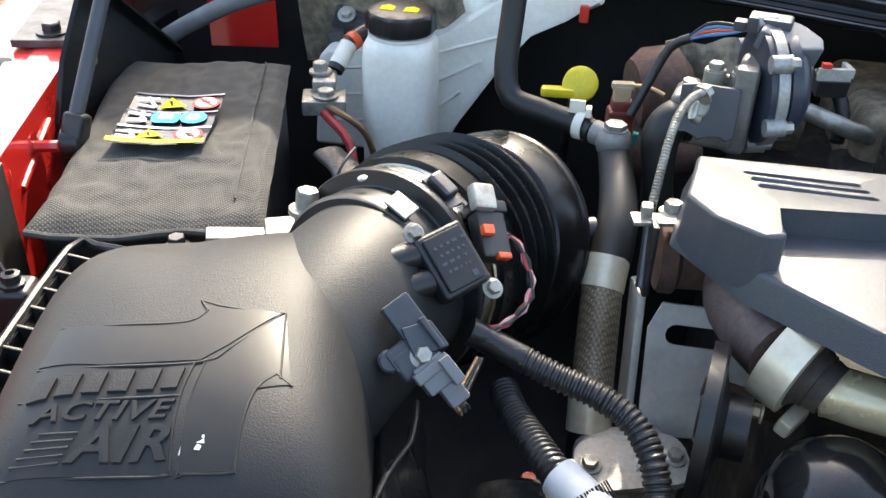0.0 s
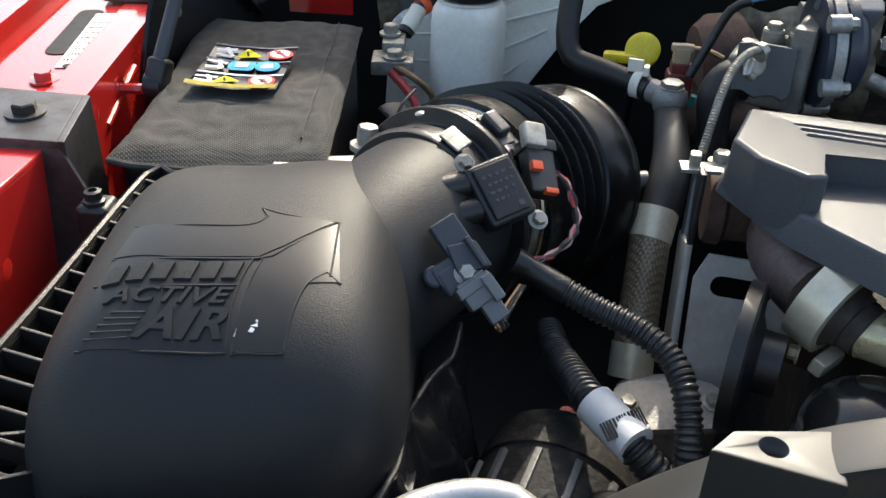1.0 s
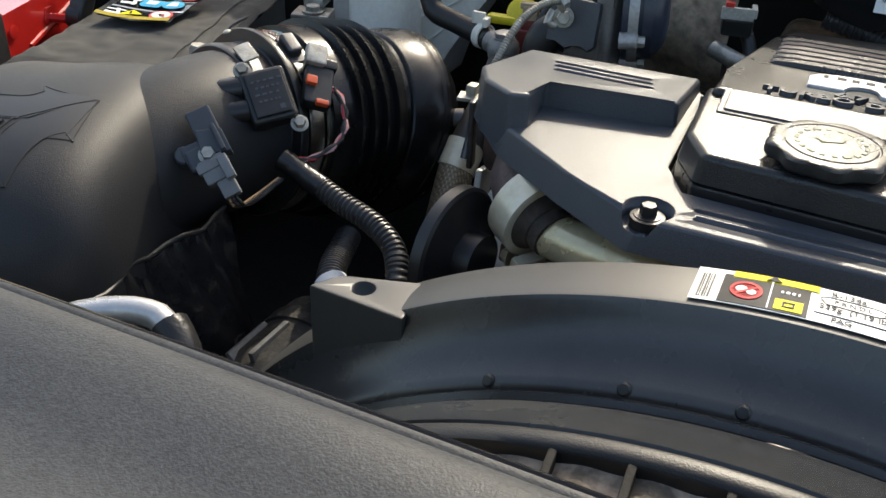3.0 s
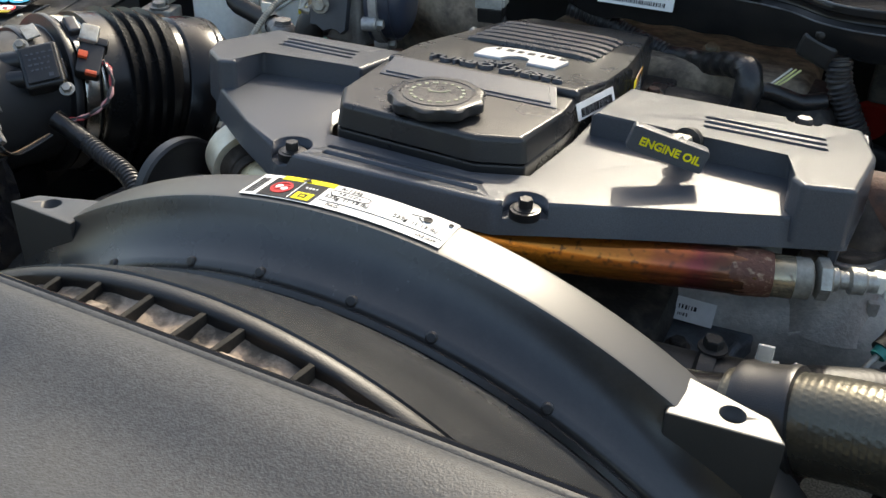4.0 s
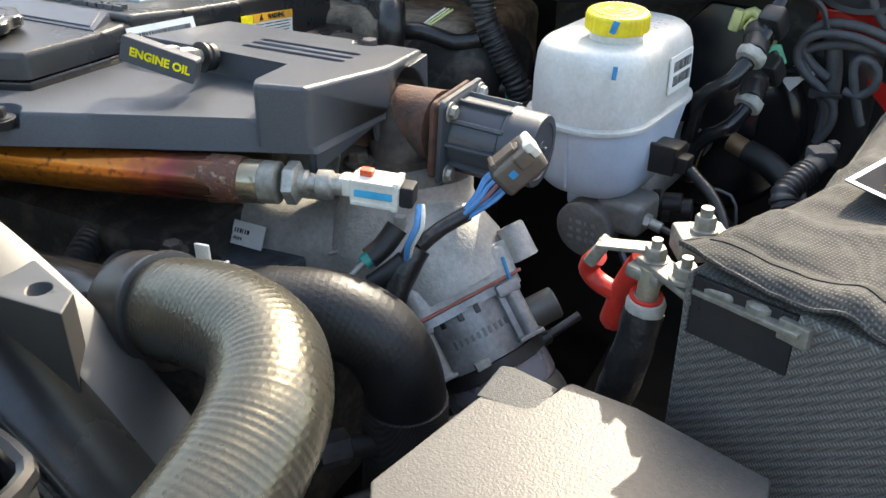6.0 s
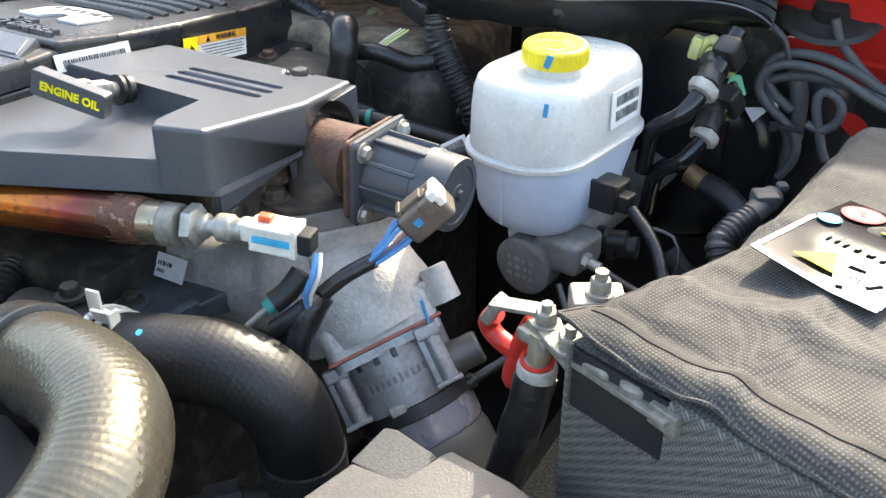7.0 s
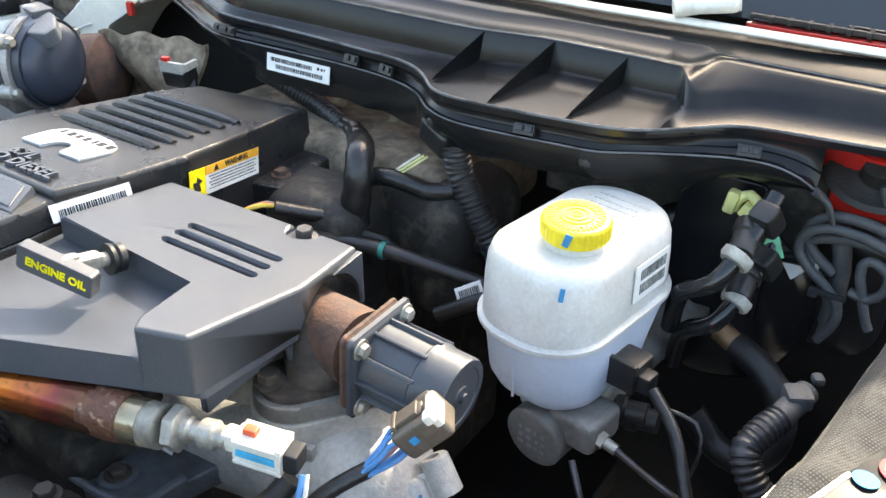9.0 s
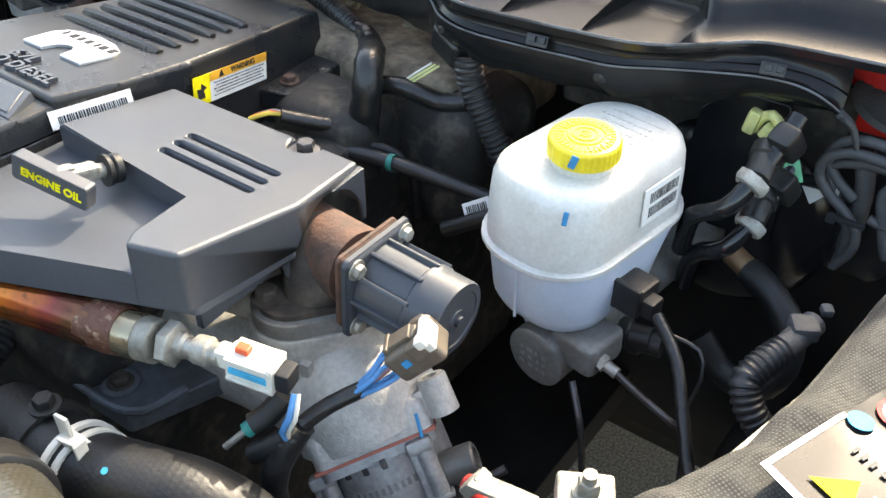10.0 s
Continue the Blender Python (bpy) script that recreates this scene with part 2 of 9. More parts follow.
RED_INK = mat("red_print", (0.62, 0.06, 0.06), 0.6, scale=40, spec=0.2)
YELLOW_INK = mat("yellow_print", (0.95, 0.80, 0.02), 0.6, scale=40, spec=0.2)
ORANGE_INK = mat("orange_print", (0.86, 0.42, 0.04), 0.5, scale=40)
BLUE_INK = mat("cyan_print", (0.05, 0.42, 0.66), 0.6, scale=40, spec=0.2)
FABRIC = weave(mat("charcoal_battery_cloth", (0.088, 0.085, 0.078), 0.88, second=(0.125, 0.117, 0.100), scale=9, tint=0.18, fine=450), 0.0029, 0.34, turn=17, dark=0.22)
TWILL = weave(mat("grey_mesh_cloth", (0.098, 0.094, 0.085), 0.9, second=(0.066, 0.063, 0.057), scale=11, tint=0.26, fine=380), 0.0026, 0.26, turn=28, dark=0.24)
JACKET = weave(mat("black_jacket_cloth", (0.20, 0.192, 0.172), 0.85, second=(0.14, 0.135, 0.12), scale=12, tint=0.16, fine=380), 0.0023, 0.22, turn=35, dark=0.30, tilt=(42, 33))
BADGE = mat("brushed_silver_badge", (0.62, 0.63, 0.64), 0.34, 0.5, second=(0.52, 0.53, 0.54), scale=40)
PALE_PRINT = mat("pale_worn_print", (0.22, 0.24, 0.17), 0.6, scale=60)
GREEN = mat("green_plastic", (0.10, 0.42, 0.22), 0.45, scale=60)
BRACKET = mat("blue_grey_cast_metal", (0.115, 0.128, 0.145), 0.5, 0.25, second=(0.075, 0.078, 0.080), scale=30, bump=0.3, bump_scale=420, tint=0.12)
BAND_CLOTH = weave(mat("dark_webbing", (0.050, 0.048, 0.043), 0.9, second=(0.035, 0.033, 0.030), scale=20, tint=0.2, fine=380), 0.0022, 0.2, turn=28, dark=0.4)
GLOSS_BLACK = mat("glossy_black_paint", (0.012, 0.012, 0.013), 0.14, second=(0.018, 0.018, 0.018), scale=20, rough_var=0.06)
DULL_HOSE = mat("dull_grey_hose", (0.13, 0.127, 0.118), 0.42, 0.3, second=(0.10, 0.097, 0.088), scale=16, bump=0.15, bump_scale=500)
STITCH = mat("charcoal_thread", (0.07, 0.067, 0.06), 0.85, scale=60)
SILVER_HOSE = mat("silver_silicone_hose", (0.115, 0.108, 0.084), 0.29, 0.7, second=(0.085, 0.080, 0.064), scale=12, bump=0.08, bump_scale=700, tint=0.05)
BRAID = weave(mat("braided_steel_sleeve", (0.46, 0.36, 0.24), 0.42, 0.3, second=(0.34, 0.25, 0.16), scale=30, tint=0.1), 0.0034, 0.5, turn=45, dark=0.35)
BRAID_BLACK = weave(mat("black_woven_sleeve", (0.05, 0.05, 0.05), 0.6, second=(0.035, 0.034, 0.033), scale=30, tint=0.1), 0.0022, 0.6, turn=20, dark=0.3, tilt=(30, 40))
# Broken pale grey that paints the highlight on the cowl's rounded edges.
EDGE_GLINT = mat("scuffed_edge_plastic", (0.13, 0.135, 0.14), 0.5, second=(0.035, 0.035, 0.035), scale=22, mix=(0.48, 0.66), spec=0.3)
FUSE_LID = mat("fuse_box_lid_plastic", (0.052, 0.051, 0.049), 0.44, second=(0.064, 0.062, 0.058), scale=9, bump=0.22, bump_scale=620, tint=0.16, spec=0.40)
SEALANT = mat("red_gasket_rubber", (0.42, 0.13, 0.09), 0.6, scale=60)
CHROME_CLAMP = mat("stainless_clamp", (0.60, 0.58, 0.53), 0.22, 1.0, second=(0.45, 0.42, 0.36), scale=40, bump=0.05, bump_scale=500)
BLUED = mat("blued_steel", (0.42, 0.43, 0.50), 0.28, 0.5, second=(0.33, 0.28, 0.27), scale=18)
BRASS = mat("tarnished_brass", (0.42, 0.27, 0.15), 0.45, 0.7, second=(0.28, 0.17, 0.1), scale=40)
CONCRETE = mat("aggregate_ground", (0.075, 0.073, 0.069), 0.9, second=(0.19, 0.183, 0.17), scale=170, mix=(0.42, 0.60), fine=160, bump=0.7, bump_scale=160, tint=0.2)
FIREWALL = mat("firewall_insulation", (0.0105, 0.0104, 0.0103), 0.8, second=(0.020, 0.0185, 0.017), scale=9, bump=0.6, bump_scale=120)
DIRTY_BLOCK = mat("dusty_engine_metal", (0.024, 0.022, 0.0195), 0.72, 0.1, second=(0.080, 0.070, 0.056), scale=34, mix=(0.48, 0.64), bump=0.7, bump_scale=200, tint=0.2)
GLASS_DARK = mat("tinted_windscreen", (0.02, 0.025, 0.027), 0.05, scale=4, spec=0.6, tint=0.0, rough_var=0.02)
FOIL = mat("clear_film", (0.62, 0.63, 0.65), 0.16, 0.3, second=(0.5, 0.52, 0.54), scale=40)
FILM = mat("black_glossy_film", (0.014, 0.014, 0.016), 0.13, second=(0.022, 0.021, 0.020), scale=40, rough_var=0.03)


def heat_pipe_material():
    """Steel pipe tinted by heat: dull brown, copper, purple, then straw at the fitting."""
    m = mat("heat_tinted_pipe", (0.3, 0.2, 0.1), 0.22, 0.80, scale=20, bump=0.12, bump_scale=300, rough_var=0.1)
    t = m.node_tree
    n, l = t.nodes, t.links
    b = n["Principled BSDF"]
    tc = n.new("ShaderNodeTexCoord")
    sep = n.new("ShaderNodeSeparateXYZ")
    l.new(tc.outputs["Object"], sep.inputs["Vector"])
    no = n.new("ShaderNodeTexNoise")
    no.inputs["Scale"].default_value, no.inputs["Detail"].default_value = 60, 6
    l.new(tc.outputs["Object"], no.inputs["Vector"])
    ad = n.new("ShaderNodeMath")
    ad.operation = "MULTIPLY_ADD"
    l.new(no.outputs["Fac"], ad.inputs[0])
    ad.inputs[1].default_value = 0.05
    l.new(sep.outputs["X"], ad.inputs[2])
    mr = n.new("ShaderNodeMapRange")
    mr.inputs["From Min"].default_value, mr.inputs["From Max"].default_value = -0.225, 0.265
    l.new(ad.outputs[0], mr.inputs["Value"])
    cr = n.new("ShaderNodeValToRGB")
    e = cr.color_ramp.elements
    e[0].position, e[0].color = 0.0, (0.55, 0.50, 0.38, 1)
    e[1].position, e[1].color = 1.0, (0.38, 0.32, 0.22, 1)
    for p, c in ((0.28, (0.52, 0.45, 0.30)), (0.42, (0.66, 0.29, 0.06)), (0.62, (0.74, 0.27, 0.04)), (0.78, (0.60, 0.18, 0.04)),
                 (0.855, (0.26, 0.055, 0.05)), (0.89, (0.18, 0.065, 0.04)), (0.945, (0.20, 0.12, 0.06)), (0.965, (0.33, 0.26, 0.16))):
        k = e.new(p)
        k.color = (*c, 1)
    l.new(mr.outputs["Result"], cr.inputs["Fac"])
    dk = n.new("ShaderNodeTexNoise")
    dk.inputs["Scale"].default_value, dk.inputs["Detail"].default_value = 190, 4
    l.new(tc.outputs["Object"], dk.inputs["Vector"])
    dr = n.new("ShaderNodeMapRange")
    dr.inputs["From Min"].default_value, dr.inputs["From Max"].default_value = 0.56, 0.66
    l.new(dk.outputs["Fac"], dr.inputs["Value"])
    dm = n.new("ShaderNodeMath")
    dm.operation = "MULTIPLY"
    dm.inputs[1].default_value = 0.75
    l.new(dr.outputs["Result"], dm.inputs[0])
    mx = n.new("ShaderNodeMix")
    mx.data_type = "RGBA"
    l.new(dm.outputs[0], mx.inputs["Factor"])
    l.new(cr.outputs["Color"], mx.inputs["A"])
    mx.inputs["B"].default_value = (0.07, 0.04, 0.03, 1)
    l.new(mx.outputs["Result"], b.inputs["Base Color"])
    return m


HEAT_PIPE = heat_pipe_material()
# Dark green-grey for the added backdrop wall that only reflections show.
BACK_WALL = mat("yard_wall", (0.085, 0.09, 0.075), 0.9, second=(0.06, 0.066, 0.05), scale=0.6)

# ---------------------------------------------------------------- mesh helpers
ORIGIN = {}


def link_mesh(name, bm, material, smooth=40):
    me = bpy.data.meshes.new(name)
    bmesh.ops.recalc_face_normals(bm, faces=bm.faces[:])
    lim = radians(smooth)
    for f in bm.faces:
        f.smooth = True
    for e in bm.edges:
        if len(e.link_faces) == 2 and e.calc_face_angle(0) > lim:
            e.smooth = False
    bm.to_mesh(me)
    bm.free()
    me.materials.append(material)
    ob = new(name, me)
    if len(me.polygons) < 4000:
        ob.modifiers.new("weighted", "WEIGHTED_NORMAL").keep_sharp = True
    return ob


def thing(name, at, label, category, group="", kind=""):
    """An Empty at the base of a thing made of several parts."""
    ob = new(name)
    ob.location = at
    ob.empty_display_size = 0.02
    ORIGIN[ob.name] = Vector(at)
    return tagged(ob, label, category, group, kind)


def part(name, bm, material, parent, label="", smooth=40):
    """Links a bmesh, drawn in world coordinates, as one mesh under a thing or a part."""
    o = ORIGIN[parent.name]
    bmesh.ops.translate(bm, vec=-o, verts=bm.verts[:])
    ob = link_mesh(name, bm, material, smooth)
    ob.parent = parent
    ORIGIN[ob.name] = o
    if label:
        tagged(ob, label)
    return ob


def solo(name, bm, material, label, category, group="", kind="", smooth=40, at=None):
    """A thing that is one mesh, with its origin at its base."""
    if at is None:
        xs = [v.co for v in bm.verts]
        at = Vector((sum(v.x for v in xs) / len(xs), sum(v.y for v in xs) / len(xs), min(v.z for v in xs)))
    at = Vector(at)
    bmesh.ops.translate(bm, vec=-at, verts=bm.verts[:])
    ob = link_mesh(name, bm, material, smooth)
    ob.location = at
    ORIGIN[ob.name] = at
    return tagged(ob, label, category, group, kind)


def join(*bms):
    """One bmesh out of several."""
    base = bms[0]
    for other in bms[1:]:
        me = bpy.data.meshes.new("tmp")
        other.to_mesh(me)
        other.free()
        base.from_mesh(me)
        bpy.data.meshes.remove(me)
    return base


def basis(z, up=(0, 0, 1)):
    """A turn whose z axis points along z and whose y axis is as near as can be to up."""
    z = Vector(z).normalized()
    u = Vector(up)
    if abs(z.dot(u)) > 0.98:
        u = Vector((0, 1, 0))
    x = u.cross(z).normalized()
    y = z.cross(x)
    return Matrix((x, y, z)).transposed().to_4x4()


def rbox(size, m, bev=0.002, seg=2, taper=1.0):
    """A box with rounded edges; taper shrinks its top."""
    bm = bmesh.new()
    bmesh.ops.create_cube(bm, size=1.0)
    for v in bm.verts:
        k = taper if v.co.z > 0 else 1.0
        v.co = Vector((v.co.x * size[0] * k, v.co.y * size[1] * k, v.co.z * size[2]))
    if bev:
        bmesh.ops.bevel(bm, geom=bm.edges[:], offset=bev, segments=seg, affect="EDGES", profile=0.5)
    if not isinstance(m, Matrix):
        m = Matrix.Translation(m)
    bm.transform(m)
    return bm


def prism(pts, z0, z1, bev=0.003, seg=2, inset=0.0, m=None, bevel_all=False):
    """An upright prism over a polygon (anticlockwise), its upper rim rounded; inset draws the top in."""
    bm = bmesh.new()
    n = len(pts)
    cx, cy = sum(p[0] for p in pts) / n, sum(p[1] for p in pts) / n
    low = [bm.verts.new((p[0], p[1], z0)) for p in pts]
    top = []
    for p in pts:
        d = Vector((cx - p[0], cy - p[1]))
        d = d.normalized() * inset if d.length else d
        top.append(bm.verts.new((p[0] + d.x, p[1] + d.y, z1 if not callable(z1) else z1(*p[:2]))))
    bm.faces.new(low[::-1])
    ft = bm.faces.new(top)
    for i in range(n):
        j = (i + 1) % n
        bm.faces.new((low[i], low[j], top[j], top[i]))
    if bev:
        es = list(ft.edges)
        if bevel_all:
            es = bm.edges[:]
        else:
            es += [e for v in top for e in v.link_edges if e not in es]
        bmesh.ops.bevel(bm, geom=list(set(es)), offset=bev, segments=seg, affect="EDGES", profile=0.5)
    if m is not None:
        bm.transform(m)
    return bm


def grown(pts, d):
    """A polygon pushed outwards from its middle."""
    c = Vector((sum(p[0] for p in pts) / len(pts), sum(p[1] for p in pts) / len(pts)))
    return [tuple(Vector(p) + (Vector(p) - c).normalized() * d) for p in pts]


def spline(pts, step):
    """Points along a smooth line through pts."""
    p = [Vector(q) for q in pts]
    if len(p) == 2:
        k = max(1, int((p[1] - p[0]).length / step))
        return [p[0].lerp(p[1], i / k) for i in range(k + 1)]
    ext = [p[0] * 2 - p[1]] + p + [p[-1] * 2 - p[-2]]
    out = []
    for i in range(1, len(ext) - 2):
        a, b, c, d = ext[i - 1:i + 3]
        k = max(2, int(round((c - b).length / step)))
        for j in range(k):
            t = j / k
            out.append(0.5 * ((2 * b) + (c - a) * t + (2 * a - 5 * b + 4 * c - d) * t * t + (3 * b - a - 3 * c + d) * t ** 3))
    out.append(p[-1])
    return out


def tube(pts, r, n=14, step=0.012, rib=None, caps=True, flat=1.0, up=(0, 0, 1), wobble=0.0):
    """A pipe along a smooth line. r: a number, or a function of the length from 0 to 1. rib: (pitch, depth) of corrugations."""
    if rib:
        step = rib[0] / 4
    line = spline(pts, step)
    bm = bmesh.new()
    total = sum((line[i + 1] - line[i]).length for i in range(len(line) - 1))
    s, rings = 0.0, []
    t0 = (line[1] - line[0]).normalized()
    x = Vector(up).cross(t0)
    if x.length < 0.05:
        x = Vector((1, 0, 0)).cross(t0)
    x.normalize()
    for i, c in enumerate(line):
        if i:
            s += (c - line[i - 1]).length
        t = (line[min(i + 1, len(line) - 1)] - line[max(i - 1, 0)]).normalized()
        x = (x - t * x.dot(t)).normalized()
        y = t.cross(x)
        rad = r(s / total) if callable(r) else r
        if rib:
            ph = (s / rib[0]) % 1.0
            rad *= 1.0 - rib[1] * (1.0 if 0.5 <= ph < 0.98 else 0.0)
        ring = []
        for k in range(n):
            a = 2 * math.pi * k / n
            w = 1.0 + (wobble * noise.noise(Vector((c.x * 60, c.y * 60 + k, c.z * 60))) if wobble else 0.0)
            ring.append(bm.verts.new(c + (x * math.cos(a) + y * math.sin(a) * flat) * rad * w))
        rings.append(ring)
    for a, b in zip(rings, rings[1:]):
        for k in range(n):
            bm.faces.new((a[k], a[(k + 1) % n], b[(k + 1) % n], b[k]))
    if caps:
        bm.faces.new(rings[0][::-1])
        bm.faces.new(rings[-1])
    return bm


def knit_tube(pts, r, around, pitch, amp):
    """A hose whose skin carries staggered knit bumps."""
    line = spline(pts, pitch / 3)
    n = around * 3
    bm = bmesh.new()
    rings, x, s = [], None, 0.0
    for i, c in enumerate(line):
        s += (c - line[i - 1]).length if i else 0.0
        t = (line[min(i + 1, len(line) - 1)] - line[max(i - 1, 0)]).normalized()
        x = Vector((0, 0, 1)).cross(t) if x is None else x - t * x.dot(t)
        x.normalize()
        y = t.cross(x)
        row, ph = divmod(s / pitch, 1.0)
        ring = []
        for k in range(n):
            q = (k / 3 + (0.5 if int(row) % 2 else 0.0)) % 1.0
            h = amp * math.sin(math.pi * ph) ** 1.5 * math.sin(math.pi * q) ** 0.7
            a = 2 * math.pi * k / n
            ring.append(bm.verts.new(c + (x * math.cos(a) + y * math.sin(a)) * (r + h)))
        rings.append(ring)
    for a, b in zip(rings, rings[1:]):
        for k in range(n):
            bm.faces.new((a[k], a[(k + 1) % n], b[(k + 1) % n], b[k]))
    return bm


def lathe(profile, m, n=24, close=True, wave=None):
    """A turned shape: profile of (radius, height) about z, then moved by m. wave(angle, i) scales the radius."""
    bm = bmesh.new()
    rings = []
    for i, (r, z) in enumerate(profile):
        if r < 1e-6:
            rings.append([bm.verts.new((0, 0, z))])
        else:
            rings.append([bm.verts.new((r * math.cos(2 * math.pi * k / n) * (wave(2 * math.pi * k / n, i) if wave else 1),
                                        r * math.sin(2 * math.pi * k / n) * (wave(2 * math.pi * k / n, i) if wave else 1), z)) for k in range(n)])
    for a, b in zip(rings, rings[1:]):
        if len(a) == 1 and len(b) == 1:
            continue
        for k in range(n):
            j = (k + 1) % n
            if len(a) == 1:
                bm.faces.new((a[0], b[k], b[j]))
            elif len(b) == 1:
                bm.faces.new((a[k], a[j], b[0]))
            else:
                bm.faces.new((a[k], a[j], b[j], b[k]))
    if close:
        if len(rings[0]) > 1:
            bm.faces.new(rings[0][::-1])
        if len(rings[-1]) > 1:
            bm.faces.new(rings[-1])
    if not isinstance(m, Matrix):
        m = Matrix.Translation(m)
    bm.transform(m)
    return bm


def axis_m(at, along, up=(0, 0, 1)):
    return Matrix.Translation(at) @ basis(along, up)


def disc_ring(r0, r1, h, m, n=28, bev=0.0):
    """A flat ring (tube wall) from radius r0 to r1 and of height h."""
    return lathe([(r0, 0), (r1, 0), (r1, h), (r0, h), (r0, 0)], m, n, close=False)


def hex_bolt(at, along, r=0.008, h=0.007, washer=1.45):
    m = axis_m(at, along)
    a = lathe([(r * washer, 0), (r * washer, h * 0.22), (r * 1.02, h * 0.28)], m, 20)
    b = lathe([(r, h * 0.2), (r, h * 0.88), (r * 0.86, h), (0, h * 1.0)], m, 6)
    return join(a, b)


def sheet(f, nu, nv, thick=0.0, closed_u=False):
    """A skin from f(u, v) with u and v from 0 to 1, thickened inwards."""
    bm = bmesh.new()
    g = [[bm.verts.new(f(i / nu, j / nv)) for j in range(nv + 1)] for i in range(nu + (0 if closed_u else 1))]
    k = len(g)
    for i in range(nu):
        for j in range(nv):
            bm.faces.new((g[i][j], g[(i + 1) % k][j], g[(i + 1) % k][j + 1], g[i][j + 1]))
    if thick:
        bmesh.ops.recalc_face_normals(bm, faces=bm.faces[:])
        bmesh.ops.solidify(bm, geom=bm.faces[:], thickness=thick)
    return bm


def loft(rings, caps=True):
    """A skin over rings of equal count."""
    bm = bmesh.new()
    vs = [[bm.verts.new(p) for p in ring] for ring in rings]
    n = len(vs[0])
    for a, b in zip(vs, vs[1:]):
        for k in range(n):
            bm.faces.new((a[k], a[(k + 1) % n], b[(k + 1) % n], b[k]))
    if caps:
        bm.faces.new(vs[0][::-1])
        bm.faces.new(vs[-1])
    return bm


def rounded(w, d, r, n=6, cx=0.0, cy=0.0):
    """A rounded rectangle, anticlockwise, centred."""
    out = []
    r = min(r, w / 2 - 1e-5, d / 2 - 1e-5)
    for q, (sx, sy) in enumerate(((1, 1), (-1, 1), (-1, -1), (1, -1))):
        for k in range(n + 1):
            a = math.pi / 2 * (q + k / n)
            out.append((cx + sx * (w / 2 - r) + r * math.cos(a), cy + sy * (d / 2 - r) + r * math.sin(a)))
    return out


def text(words, size, depth, m, shear=0.0, bold=0.0, align="CENTER", space=1.0):
    """Letters of the built-in font, standing in the x y plane of m, raised along its z."""
    cu = bpy.data.curves.new("letters", "FONT")
    cu.body, cu.size, cu.extrude, cu.shear, cu.offset = words, size, depth / 2, shear, bold
    cu.align_x, cu.align_y, cu.resolution_u, cu.space_character = align, "CENTER", 3, space
    ob = new("letters", cu)
    me = bpy.data.meshes.new_from_object(ob.evaluated_get(bpy.context.evaluated_depsgraph_get()))
    bm = bmesh.new()
    bm.from_mesh(me)
    bpy.data.objects.remove(ob)
    bpy.data.curves.remove(cu)
    bpy.data.meshes.remove(me)
    bm.transform(m @ Matrix.Translation((0, 0, depth / 2)))
    return bm


def bars(count, w, h, m, thick=0.0005, seed=1, vertical=True):
    """Plain bars in the place of print too small to read or a bar code."""
    rnd = random.Random(seed)
    out = []
    x = -w / 2
    while x < w / 2:
        k = w / count * rnd.uniform(0.3, 0.9)
        out.append(rbox((k, h, thick) if vertical else (h, k, thick), m @ Matrix.Translation((x + k / 2, 0, 0) if vertical else (0, x + k / 2, 0)), 0))
        x += k + w / count * rnd.uniform(0.35, 0.8)
    return join(*out)


def on(at, normal, up):
    """A matrix whose xy plane lies on a surface at a point, y towards up."""
    z = Vector(normal).normalized()
    u = Vector(up)
    y = (u - z * u.dot(z)).normalized()
    x = y.cross(z)
    return Matrix.Translation(at) @ Matrix((x, y, z)).transposed().to_4x4()

# ---------------------------------------------------------------- the setting
def slab(x0, x1, y0, y1, z0, z1, bev=0.0):
    return rbox((x1 - x0, y1 - y0, z1 - z0), ((x0 + x1) / 2, (y0 + y1) / 2, (z0 + z1) / 2), bev)


ground = solo("ground", slab(-60, 60, -60, 60, -0.05, 0.0), CONCRETE, "sandy concrete ground under the truck", "ground", kind="structure", at=(0, 0, 0))
solo("wall_firewall", slab(-0.80, 1.45, 1.30, 1.34, 0.45, 1.33, 0.004), FIREWALL, "dark dusty insulated firewall behind the engine", "wall", kind="structure")
# Added out of view: darkens what front-facing surfaces reflect.
solo("wall_opposite", slab(-14, 14, -7.2, -7.0, 0.0, 2.4), BACK_WALL, "unseen plain wall added to darken reflections from the front", "wall", kind="structure")
solo("wall_radiator", slab(-0.55, 1.20, 0.02, 0.10, 0.45, 1.10, 0.004), GRIME, "dark radiator core behind the grille", "wall", kind="structure")
solo("wall_inner_fender_passenger", slab(-0.74, -0.70, 0.05, 1.31, 0.45, 1.10, 0.004), GRIME, "dark inner wing panel beside the battery", "wall", kind="structure")
solo("wall_inner_fender_driver", slab(1.36, 1.40, 0.05, 1.31, 0.45, 1.10, 0.004), GRIME, "dark inner wing panel beside the battery", "wall", kind="structure")
solo("floor_pan", slab(-0.70, 0.78, 0.10, 1.30, 0.50, 0.56, 0.004), GRIME, "black oily splash pan below the engine", "pan", kind="structure")
solo("chassis_rail", slab(0.98, 1.12, 0.10, 1.30, 0.52, 0.70, 0.01), GRIME, "black painted chassis rail", "chassis rail", kind="structure")


